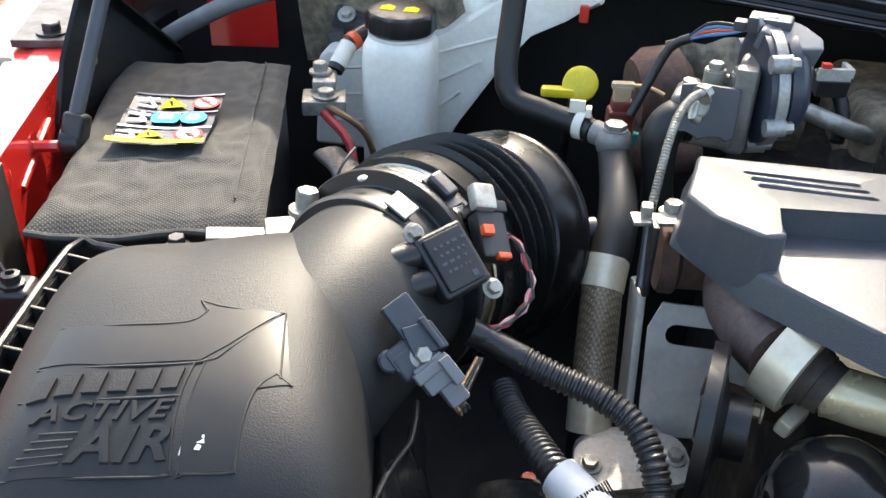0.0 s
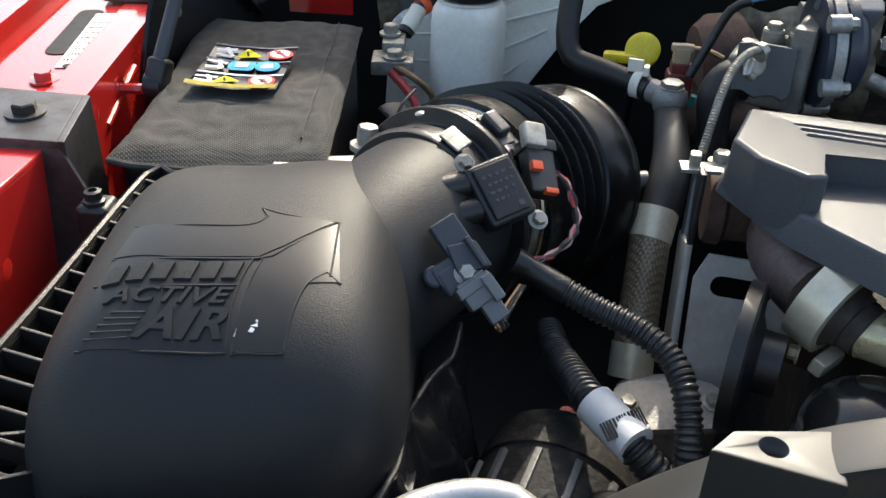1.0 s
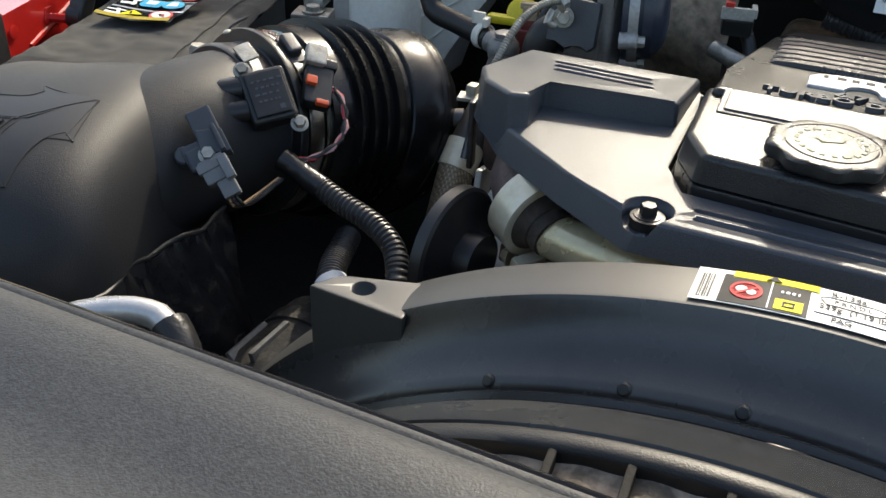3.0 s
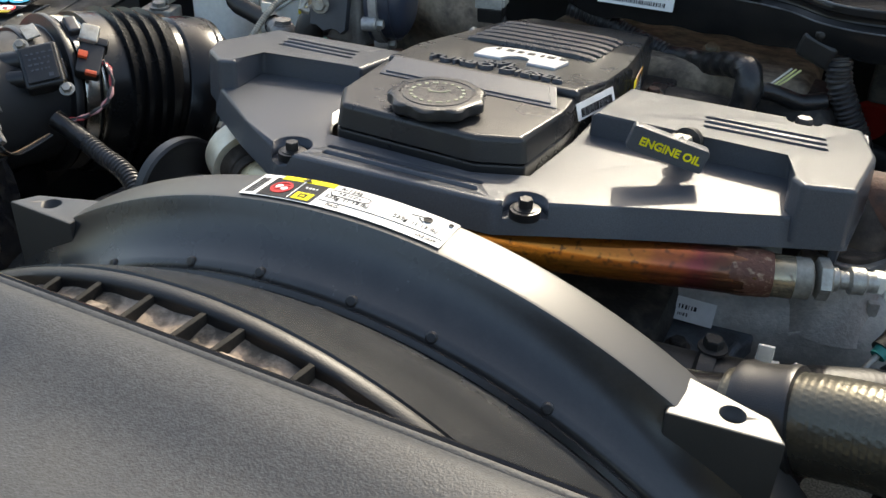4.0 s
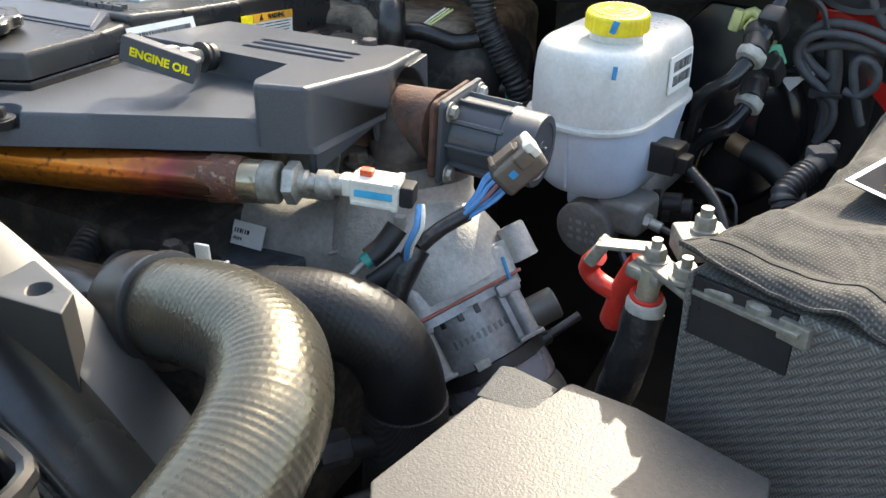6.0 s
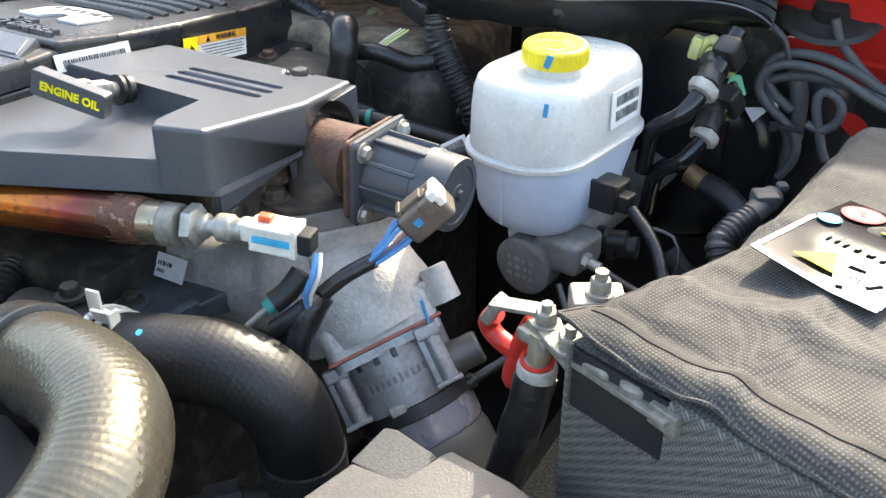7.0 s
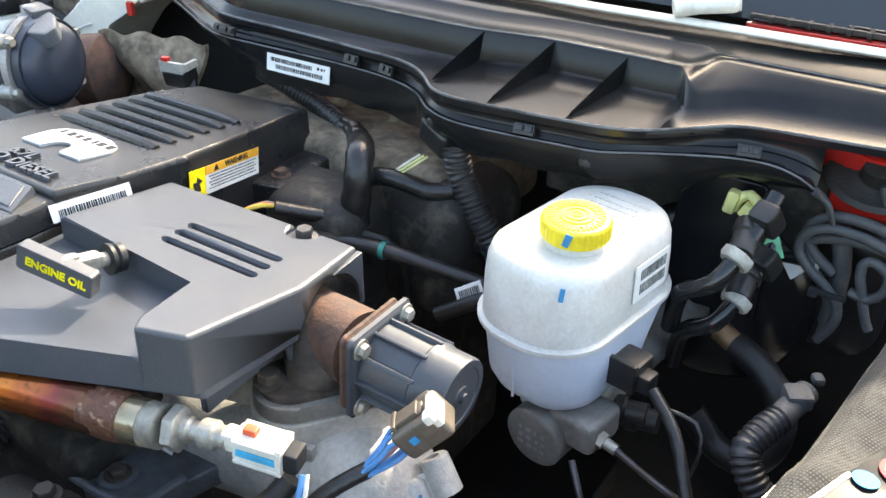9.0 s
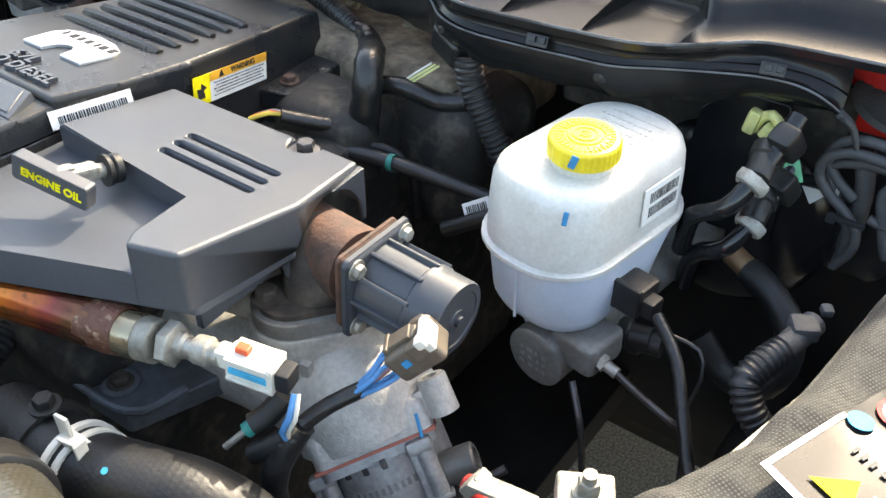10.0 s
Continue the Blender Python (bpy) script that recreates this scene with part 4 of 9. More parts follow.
# grey cover over the radiator in the foreground
RC = [(0.1645, 1.222), (0.1645, 1.2405), (0.1630, 1.2425), (0.1605, 1.2430), (0.1585, 1.2420), (0.1570, 1.2440), (0.152, 1.2495), (0.140, 1.2530), (0.120, 1.2520), (0.100, 1.2480), (0.080, 1.2470),
      (0.060, 1.2500), (0.035, 1.2560), (0.0, 1.2600), (-0.06, 1.2610), (-0.13, 1.2570), (-0.20, 1.2450), (-0.22, 1.215)]
rc_cover = thing("radiator_cover", (0.40, 0.0, 1.20), "grey grained plastic cover over the radiator with a thin rear lip", "radiator cover")


def rc_f(u, v):
    y, z = RC[min(int(v * (len(RC) - 1) + 1e-6), len(RC) - 1)]
    x = -0.012 + (0.824 + 0.012 * max(-1.2, min(1.0, (y - 0.12) / 0.04))) * u
    y, z = y - 0.019, z + 0.017
    end = max(0.0, (abs(u - 0.5) - 0.455) / 0.045)
    bulge = 0.006 * math.sin(math.pi * u)
    return Vector((x, y - 0.008 * end ** 2 - (0.010 * u if y > 0.1 else 0), z - 0.014 * end ** 2.5 + bulge * (1 if y < 0.15 else 0.3)))


part("shell", sheet(rc_f, 60, len(RC) - 1, 0.003), RAD_GREY, rc_cover)
part("rear_lip", tube([(-0.01, 0.1465, 1.255), (0.3, 0.1450, 1.2600), (0.6, 0.141, 1.2600), (0.806, 0.137, 1.257)], 0.0022, 8, 0.03), BLACK_SATIN, rc_cover)

# ---------------------------------------------------------------- air path on the driver's side
hose = thing("intercooler_hose", (0.80, 0.30, 1.05), "ribbed silver-grey silicone intercooler hose with a broad clamp sleeve", "hose")
HP1 = [(0.676, 0.399, 1.118), (0.737, 0.389, 1.141), (0.789, 0.376, 1.153), (0.829, 0.354, 1.154), (0.855, 0.307, 1.145), (0.857, 0.225, 1.123), (0.826, 0.125, 1.088)]
part("hose_body", knit_tube(HP1, 0.0343, 46, 0.0046, 0.00060), SILVER_HOSE, hose, "silver knit-surfaced hose")
SLV = axis_m((0.701, 0.395, 1.128), (0.93, -0.15, 0.32))
part("sleeve", lathe([(0.0336, -0.020), (0.0395, -0.019), (0.0405, -0.013), (0.0390, -0.008), (0.0390, 0.011), (0.0405, 0.016), (0.0395, 0.020), (0.0340, 0.021)], SLV, 40), BLACK, hose, "black clamp sleeve")
part("stop_pin", lathe([(0.003, 0), (0.003, 0.002), (0, 0.0025)], axis_m(SLV @ Vector((0.0, 0.0, 0.0)) + Vector((-0.006, -0.0355, 0.008)), (0, -1, 0.2)), 10), ZINC, hose)
pipe_in = solo("charge_pipe", tube([(0.52, 0.404, 1.098), (0.60, 0.402, 1.104), (0.65, 0.401, 1.110), (0.695, 0.396, 1.125)], 0.0305, 28, 0.02), BLACK_SATIN, "black painted charge air pipe", "pipe")
part("paint_streak", sheet(lambda u, v: axis_m(Vector((0.857, 0.262, 1.133)).lerp(Vector((0.857, 0.212, 1.119)), u), (-0.03, -1, -0.27)) @ Vector((0.0338 * math.cos(radians(8 + 11 * v)), 0.0338 * math.sin(radians(8 + 11 * v)), 0)), 8, 3), BLUE_INK, hose, "cyan paint streak")

rad_hose = thing("radiator_hose", (0.80, 0.46, 0.95), "black ribbed upper radiator hose with a white spring clamp", "hose")
part("hose_body", knit_tube([(0.650, 0.462, 1.084), (0.70, 0.463, 1.090), (0.745, 0.472, 1.098), (0.785, 0.486, 1.096), (0.815, 0.498, 1.075), (0.828, 0.505, 1.035), (0.826, 0.508, 0.98), (0.82, 0.51, 0.92)], 0.0312, 40, 0.0042, 0.00040), RUBBER, rad_hose)
part("sleeve", tube([(0.8285, 0.5055, 1.022), (0.8275, 0.507, 0.985), (0.822, 0.509, 0.93)], 0.0336, 28, 0.02), BRAID_BLACK, rad_hose, "woven black protective sleeve")
for dx in (0, 0.012):
    part("spring_clamp", disc_ring(0.0314, 0.0346, 0.0058, axis_m((0.684 + dx, 0.4627, 1.0882), (1, 0.05, 0.12)), 32), WHITE_PLASTIC, rad_hose, "white spring clamp band")
part("clamp_ear", join(rbox((0.012, 0.003, 0.020), pose(0.686, 0.462, 1.132, 0, 0, 8), 0.001), rbox((0.022, 0.012, 0.003), pose(0.694, 0.462, 1.1225, 0, 8, 5), 0.001), rbox((0.016, 0.003, 0.012), pose(0.700, 0.456, 1.128, 20, 0, 12), 0.001), rbox((0.003, 0.010, 0.014), pose(0.709, 0.458, 1.127, 0, 0, 5), 0.001)), WHITE_PLASTIC, rad_hose, "bent clamp ears")
part("paint_dot", lathe([(0.0026, 0), (0.0026, 0.0006), (0, 0.0006)], axis_m((0.735, 0.457, 1.1255), (0.05, -0.45, 1)), 12), BLUE_INK, rad_hose, "light blue paint dot")
solo("hose_spigot", join(lathe([(0.034, 0), (0.036, 0.004), (0.036, 0.012), (0.029, 0.016), (0.029, 0.06)], axis_m((0.655, 0.462, 1.085), (-1, 0, -0.05)), 30), hex_bolt((0.648, 0.470, 1.120), (0, 0, 1), 0.008, 0.010)), GRIME, "black metal spigot at the end of the hose", "spigot")
uc = thing("wire_conduit", (0.50, 0.52, 0.95), "black corrugated conduit passing under the exhaust pipe", "conduit")
part("corrugated_tube", tube([(0.52, 0.455, 1.035), (0.507, 0.488, 1.060), (0.489, 0.536, 1.070), (0.478, 0.585, 1.060), (0.47, 0.62, 1.0)], 0.013, 16, rib=(0.0062, 0.14)), CONDUIT, uc)
lowf = thing("fuel_line_fitting", (0.79, 0.44, 0.95), "dark fuel line with a hex union between the hoses", "fitting")
part("line", tube([(0.76, 0.40, 1.0), (0.79, 0.445, 1.0), (0.83, 0.50, 0.985), (0.86, 0.56, 0.97)], 0.009, 12), GRIME, lowf)
part("union", lathe([(0.010, -0.014), (0.014, -0.012), (0.014, 0.012), (0.010, 0.014)], axis_m((0.795, 0.452, 0.999), (0.55, 0.8, -0.1)), 6), STEEL_DARK, lowf, "hex union")
part("second_line", tube([(0.80, 0.40, 0.97), (0.83, 0.44, 0.975), (0.87, 0.50, 0.965)], 0.0065, 10), GRIME, lowf)

# cast intake elbow below the cover
elbow = thing("intake_elbow", (0.70, 0.60, 0.95), "cast aluminium intake elbow with flanges and a white code sticker", "intake elbow")
TBM = on((0.7946, 0.6624, 1.0161), (-0.59, 0.153, 0.793), (-0.534, 0.663, -0.525))
part("casting", tube([(0.50, 0.640, 1.035), (0.57, 0.641, 1.037), (0.64, 0.646, 1.043), (0.70, 0.656, 1.051), (0.740, 0.662, 1.054), (0.770, 0.665, 1.048), (0.788, 0.663, 1.026)],
                     lambda s: 0.051 + 0.004 * math.sin(s * 9) + 0.022 * max(0, s - 0.45), 40, 0.010, wobble=0.015), CAST, elbow)
part("saddle", loft([[pose(0.742, 0.667, z, 0, 0, 53) @ Vector((x, y, 0)) for x, y in rounded(w, d, d / 2 - 0.001, 8)] for w, d, z in ((0.15, 0.11, 1.07), (0.132, 0.086, 1.098), (0.124, 0.074, 1.108), (0.124, 0.074, 1.124), (0.121, 0.071, 1.127))]), CAST, elbow, "flat flange seat")
part("flange_block", loft([[TBM @ Vector((x, y, z)) for x, y in rounded(w, d, r, 6)] for w, d, r, z in ((0.102, 0.112, 0.010, 0.0015), (0.102, 0.112, 0.010, 0.024), (0.098, 0.108, 0.012, 0.028), (0.090, 0.100, 0.03, 0.036), (0.07, 0.08, 0.03, 0.052))]), CAST, elbow, "square bolting flange")
part("web", loft([[TBM @ Vector((x + dx, y - 0.040, z)) for x, y in rounded(w, 0.020, 0.006, 3)] for w, dx, z in ((0.05, 0.044, 0.006), (0.05, 0.046, 0.020), (0.030, 0.054, 0.030))]), CAST, elbow)
part("gasket", rbox((0.104, 0.114, 0.003), TBM, 0.0008), SEALANT, elbow, "thin red gasket")
part("boss", lathe([(0.0125, 0.006), (0.0125, 0.036), (0.011, 0.038), (0.0055, 0.038), (0.0055, 0.028), (0, 0.028)], TBM @ Matrix.Translation((0.063, -0.046, 0)), 24), CAST, elbow, "drilled corner boss")
part("rib", rbox((0.010, 0.008, 0.040), pose(0.760, 0.622, 1.090, 0, 0, 10), 0.002), CAST, elbow)
part("weld_seam", tube([(0.700, 0.600, 1.068), (0.728, 0.607, 1.080), (0.752, 0.620, 1.090)], 0.0016, 6), CAST, elbow)
QR = on((0.617, 0.5915, 1.0705), (0, -0.86, 0.52), (0, 0.5, 0.85))
sticker = part("sticker", rbox((0.036, 0.022, 0.0008), QR, 0), WHITE, elbow, "white code sticker")
part("sticker_print", bars(6, 0.016, 0.004, QR @ Matrix.Translation((-0.007, 0.002, 0.0006)), 0.0004, 3), INK, sticker, "printed code line")
part("sticker_print", bars(5, 0.009, 0.003, QR @ Matrix.Translation((-0.010, -0.005, 0.0006)), 0.0004, 4), SLEEVE, sticker, "faint code line")

throttle = thing("throttle_body", (0.84, 0.60, 0.93), "cast aluminium throttle body with raised maker's mark bars", "throttle body")
part("flange_plate", prism(rounded(0.100, 0.108, 0.008, 4), -0.010, -0.0018, 0.001, m=TBM), MACHINED, throttle)
housing = part("housing", lathe([(0.047, -0.062), (0.0535, -0.060), (0.0535, -0.012), (0.0545, -0.008)], TBM, 56), MACHINED, throttle)
part("dark_band", disc_ring(0.049, 0.0552, 0.012, TBM @ Matrix.Translation((0, 0, -0.073)), 48), STEEL_DARK, throttle, "dark steel clamp band")
part("blued_ring", lathe([(0.0505, -0.100), (0.0525, -0.096), (0.0525, -0.074)], TBM, 48), BLUED, throttle, "blued steel ring")
part("lower_boot", lathe([(0.049, -0.18), (0.054, -0.15), (0.054, -0.110), (0.0515, -0.1005)], TBM, 40), DULL_HOSE, throttle, "dull grey boot")
for x in (-0.030, -0.014, 0.002):
    part("notch", rbox((0.0050, 0.003, 0.008), TBM @ Matrix.Translation((x, -math.sqrt(0.0538 ** 2 - x * x) - 0.0002, -0.0125)) @ pose(0, 0, 0, 0, 0, math.degrees(math.asin(x / 0.0538))), 0.0008), STEEL_DARK, housing, "dark notch")
for x, y in ((0.034, -0.052), (-0.050, -0.042)):
    part("bolt_lug", join(rbox((0.022, 0.018, 0.012), TBM @ Matrix.Translation((x, y, -0.009)), 0.003), lathe([(0.0075, -0.055), (0.0075, -0.010)], TBM @ Matrix.Translation((x + 0.002, y - 0.001, 0)), 16), rbox((0.024, 0.018, 0.004), TBM @ Matrix.Translation((x, y, -0.055)), 0.001), rbox((0.010, 0.020, 0.045), TBM @ Matrix.Translation((x - 0.006, y + 0.008, -0.032)), 0.002)), MACHINED, throttle)
part("maker_mark", join(*[rbox((0.0030, 0.0010, 0.0062 + 0.002 * (k in (0, 5))), TBM @ pose(0.0538 * math.sin(a), -0.0538 * math.cos(a), -0.034, 0, 0, math.degrees(a)), 0.0003) for k, a in enumerate([-0.55 + 0.105 * q for q in range(10)])]), DIRTY_CAST, housing, "cast mark bars")
part("clip", rbox((0.014, 0.007, 0.008), TBM @ Matrix.Translation((-0.016, -0.0545, -0.058)), 0.001), ZINC, throttle)
part("side_port", lathe([(0.015, 0), (0.015, 0.026), (0.013, 0.028), (0.010, 0.028), (0.010, 0.024), (0, 0.024)], axis_m(TBM @ Vector((0.044, -0.036, -0.042)), TBM.to_3x3() @ Vector((1, -0.15, 0))), 24), DULL_HOSE, throttle, "round side port")
part("nipple", join(lathe([(0.007, 0), (0.007, 0.008), (0.0042, 0.010), (0.0042, 0.042), (0, 0.042)], axis_m(TBM @ Vector((0.048, -0.020, -0.070)), TBM.to_3x3() @ Vector((1, -0.1, 0.1))), 14)), STEEL_DARK, throttle, "thin dark nipple")
part("paint_streak", rbox((0.003, 0.002, 0.026), TBM @ pose(0.040, -0.0575, 0.004, 0, 8, 0), 0.0008), BLUE, throttle, "blue paint streak")

# EGR valve with rusty neck
egr = thing("egr_valve", (0.78, 0.67, 1.10), "grey cylinder-bodied recirculation valve on a rusty iron neck", "egr valve")
EM = axis_m((0.778, 0.680, 1.172), (1, 0.0, -0.06))
part("neck", tube([(0.66, 0.700, 1.165), (0.70, 0.692, 1.167), (0.74, 0.685, 1.170), (0.772, 0.680, 1.172)], lambda s: 0.0320 - 0.001 * math.sin(s * 3.1), 28, 0.01, wobble=0.015), RUST, egr, "rusty cast neck")
part("elbow_foot", prism([(pose(0.742, 0.667, 0, 0, 0, 53) @ Vector((x, y, 0)))[:2] for x, y in rounded(0.118, 0.068, 0.032, 8)], 1.1275, 1.142, 0.003), DIRTY_CAST, egr, "dull grey bolted foot")
part("foot_pad", prism([(pose(0.742, 0.667, 0, 0, 0, 53) @ Vector((x, y, 0)))[:2] for x, y in rounded(0.108, 0.056, 0.027, 8)], 1.142, 1.147, 0.002), GRIMY_IRON, egr, "grimy iron pad")
part("elbow_throat", tube([(0.738, 0.664, 1.128), (0.736, 0.668, 1.148), (0.728, 0.680, 1.166), (0.716, 0.688, 1.170)], lambda s: 0.027 + 0.004 * s, 24, 0.006, wobble=0.03), GRIMY_IRON, egr, "oily brown throat")
part("iron_flange", rbox((0.070, 0.069, 0.009), EM, 0.006, 3), RUST, egr, "rusty square flange")
body_flange = part("body_flange", rbox((0.076, 0.075, 0.008), EM @ Matrix.Translation((0, 0, 0.0092)), 0.006, 3), BLUE_GREY, egr)
for sx in (-0.028, 0.028):
    for sy in (-0.0275, 0.0275):
        part("bolt", hex_bolt(EM @ Vector((sx, sy, 0.013)), EM.to_3x3() @ Vector((0, 0, 1)), 0.0058, 0.006), ZINC, body_flange, "bright flange bolt")
motor = part("motor", lathe([(0.031, 0.012), (0.0305, 0.055), (0.0325, 0.057), (0.0325, 0.061), (0.0312, 0.063), (0.0310, 0.084), (0.0300, 0.0855), (0.0245, 0.0856), (0.0240, 0.0846), (0.0090, 0.0846), (0.0085, 0.0856), (0.0045, 0.0858), (0.0045, 0.0890), (0, 0.0890)], EM, 40), BLUE_GREY, egr)
for k in range(10):
    a = radians(36 * k)
    part("fin", rbox((0.0035, 0.007, 0.048), EM @ Matrix.Translation((0.0312 * math.cos(a), 0.0312 * math.sin(a), 0.036)) @ pose(0, 0, 0, 0, 0, math.degrees(a) + 90), 0.001), BLUE_GREY, motor)
part("bolt", hex_bolt((0.715, 0.631, 1.147), (0, 0, 1), 0.009, 0.010), GRIMY_IRON, egr, "grimy foot bolt")
part("bolt", hex_bolt((0.769, 0.703, 1.147), (0, 0, 1), 0.009, 0.010), GRIMY_IRON, egr, "rusty foot bolt")
part("paint_streak", rbox((0.003, 0.005, 0.016), pose(0.868, 0.652, 1.172, 20, 0, 10), 0.0008), BLUE, egr, "blue paint streak")

conn = thing("valve_connector", (0.858, 0.632, 1.15), "brown plug with four blue wires on the valve", "connector")
CM = axis_m((0.860, 0.636, 1.172), (0.62, 0.42, 0.66), (0.5, -0.8, 0))
part("shell", join(rbox((0.026, 0.028, 0.040), CM, 0.004, 3), rbox((0.030, 0.014, 0.022), CM, 0.003), rbox((0.014, 0.034, 0.014), CM @ Matrix.Translation((0.006, 0, 0.008)), 0.003)), BROWN_CONN, conn)
part("cap_clip", join(rbox((0.015, 0.024, 0.007), CM @ Matrix.Translation((0.009, 0.006, 0.0185)), 0.002), rbox((0.008, 0.010, 0.008), CM @ Matrix.Translation((0.014, 0.018, 0.018)), 0.002)), WHITE_PLASTIC, conn, "cream locking clip")
part("socket", rbox((0.020, 0.022, 0.003), CM @ Matrix.Translation((0, 0, -0.0195)), 0.001), GRIMY_IRON, conn, "dark wire socket")
part("latch", join(rbox((0.004, 0.014, 0.022), CM @ Matrix.Translation((0.0145, 0, -0.004)), 0.001), rbox((0.006, 0.018, 0.004), CM @ Matrix.Translation((0.0145, 0, -0.014)), 0.001)), BROWN_CONN, conn)
part("paint_dot", rbox((0.006, 0.0012, 0.006), CM @ Matrix.Translation((0.002, 0.0143, -0.006)), 0), BLUE, conn, "blue paint dot")
for k, (ox, oy) in enumerate(((-0.006, -0.008), (-0.007, 0.000), (-0.006, 0.008), (0.005, -0.008), (0.006, 0.001), (0.005, 0.008))):
    q = CM.to_3x3() @ Vector((ox, oy, 0))
    part("wire", tube([CM @ Vector((ox, oy, -0.018)), CM @ Vector((ox * 1.15, oy * 1.1, -0.027)), Vector((0.8385, 0.6155, 1.1455)) + q * 0.75, Vector((0.827, 0.605, 1.132)) + q * 0.35], 0.0019, 8, 0.004), (PINK_WIRE, BLUE_WIRE, BLUE_WIRE, BLUE_WIRE, BLUE_WIRE, BLUE_WIRE)[k], conn)
harness = thing("sensor_harness", (0.81, 0.55, 1.06), "black tape-wrapped branching wire harness", "harness")
part("branch", tube([(0.830, 0.609, 1.134), (0.816, 0.590, 1.126), (0.806, 0.570, 1.116)], 0.0065, 10, wobble=0.08), TAPE, harness)
part("trunk", tube([(0.806, 0.570, 1.116), (0.799, 0.553, 1.092), (0.795, 0.545, 1.062), (0.790, 0.550, 1.00)], 0.0105, 14, 0.003, wobble=0.14), TAPE, harness)
part("branch", tube([(0.812, 0.562, 1.158), (0.815, 0.552, 1.145), (0.808, 0.550, 1.128), (0.803, 0.558, 1.108)], 0.0024, 8), BLUE_WIRE, harness, "blue wire")
part("branch", tube([(0.814, 0.564, 1.158), (0.819, 0.554, 1.145), (0.811, 0.553, 1.128), (0.804, 0.558, 1.110)], 0.0018, 8), WHITE_PLASTIC, harness, "white wire")
part("branch", tube([(0.800, 0.560, 1.108), (0.790, 0.552, 1.098), (0.778, 0.545, 1.088)], 0.0085, 12, 0.005), RUBBER, harness)

# heat tinted crossover pipe with its pressure sensor
cross = thing("crossover_pipe", (0.45, 0.50, 1.14), "heat-tinted steel exhaust pipe running under the cover", "pipe")
part("pipe", tube([(0.205, 0.512, 1.135), (0.28, 0.487, 1.147), (0.36, 0.477, 1.152), (0.50, 0.494, 1.156), (0.60, 0.516, 1.159), (0.650, 0.526, 1.161), (0.690, 0.535, 1.1625)], lambda s: 0.019 if s < 0.94 else 0.0175, 24, 0.01), HEAT_PIPE, cross)
part("straw_end", tube([(0.186, 0.516, 1.1375), (0.212, 0.505, 1.1400), (0.24, 0.496, 1.1430), (0.28, 0.487, 1.147), (0.318, 0.4815, 1.1500)], 0.0197, 28, 0.008), STRAW, cross, "straw-tinted bright pipe end")
AX = Vector((0.92, 0.26, 0.03)).normalized()
part("rust_crust", tube([(0.640, 0.524, 1.1608), (0.652, 0.5268, 1.1612), (0.664, 0.5295, 1.1617), (0.674, 0.5318, 1.162)], lambda s: 0.0193 - 0.0010 * abs(2 * s - 1) ** 3, 30, 0.0016, wobble=0.045), FLAKES, cross, "flaking brown crust")
part("fitting", lathe([(0.016, -0.012), (0.0168, -0.008), (0.0168, 0.010), (0.014, 0.012)], axis_m((0.692, 0.5355, 1.1626), AX), 28), OLD_ZINC, cross, "dull zinc fitting")
part("hex_nut", lathe([(0.0140, 0.0), (0.0172, 0.002), (0.0172, 0.010), (0.0140, 0.012), (0, 0.012)], axis_m((0.706, 0.541, 1.163), AX), 6), ZINC, cross)
sensor = thing("pressure_sensor", (0.76, 0.56, 1.14), "cream plastic exhaust pressure sensor with orange lock tab", "sensor")
part("stem", lathe([(0.010, 0), (0.010, 0.006), (0.0075, 0.008), (0.0075, 0.014), (0.011, 0.016), (0.011, 0.026), (0.0085, 0.028), (0.0085, 0.036)], axis_m((0.716, 0.545, 1.1635), AX), 20), ZINC, sensor, "bright steel stem")
SM = Matrix.Translation((0.7755, 0.562, 1.1635)) @ pose(0, 0, 0, 0, 4, 15) @ Matrix.Scale(0.80, 4)
body = part("body", join(rbox((0.050, 0.024, 0.027), SM, 0.004), rbox((0.014, 0.018, 0.020), SM @ Matrix.Translation((-0.030, 0, 0)), 0.004), rbox((0.044, 0.030, 0.004), SM @ Matrix.Translation((0, 0, 0.011)), 0.001), rbox((0.044, 0.030, 0.004), SM @ Matrix.Translation((0, 0, -0.011)), 0.001), rbox((0.006, 0.028, 0.030), SM @ Matrix.Translation((0.021, 0, 0)), 0.001)), WHITE_PLASTIC, sensor)
part("insert", rbox((0.038, 0.003, 0.007), SM @ Matrix.Translation((0, -0.0128, -0.001)), 0.001), BLUE_INK, body, "blue window")
part("lock_tab", rbox((0.013, 0.010, 0.007), SM @ Matrix.Translation((-0.010, 0, 0.0165)), 0.0015), ORANGE, body, "orange lock tab")
part("plug", rbox((0.014, 0.022, 0.022), SM @ Matrix.Translation((0.031, 0, 0)), 0.003), INK, sensor, "black plug")

# ---------------------------------------------------------------- brake fluid reservoir and master cylinder
tank = thing("brake_fluid_reservoir", (0.868, 0.875, 1.07), "milky plastic brake fluid reservoir, its lower half full of bluish fluid", "reservoir")


def tank_ring(w, d, r, z, cx=0.860, cy=0.879, turn=-9):
    w = w * 1.045
    k = pose(cx, cy, 0, 0, 0, turn)
    return [k @ Vector((x, y, z)) for x, y in rounded(w, d, r, 8)]


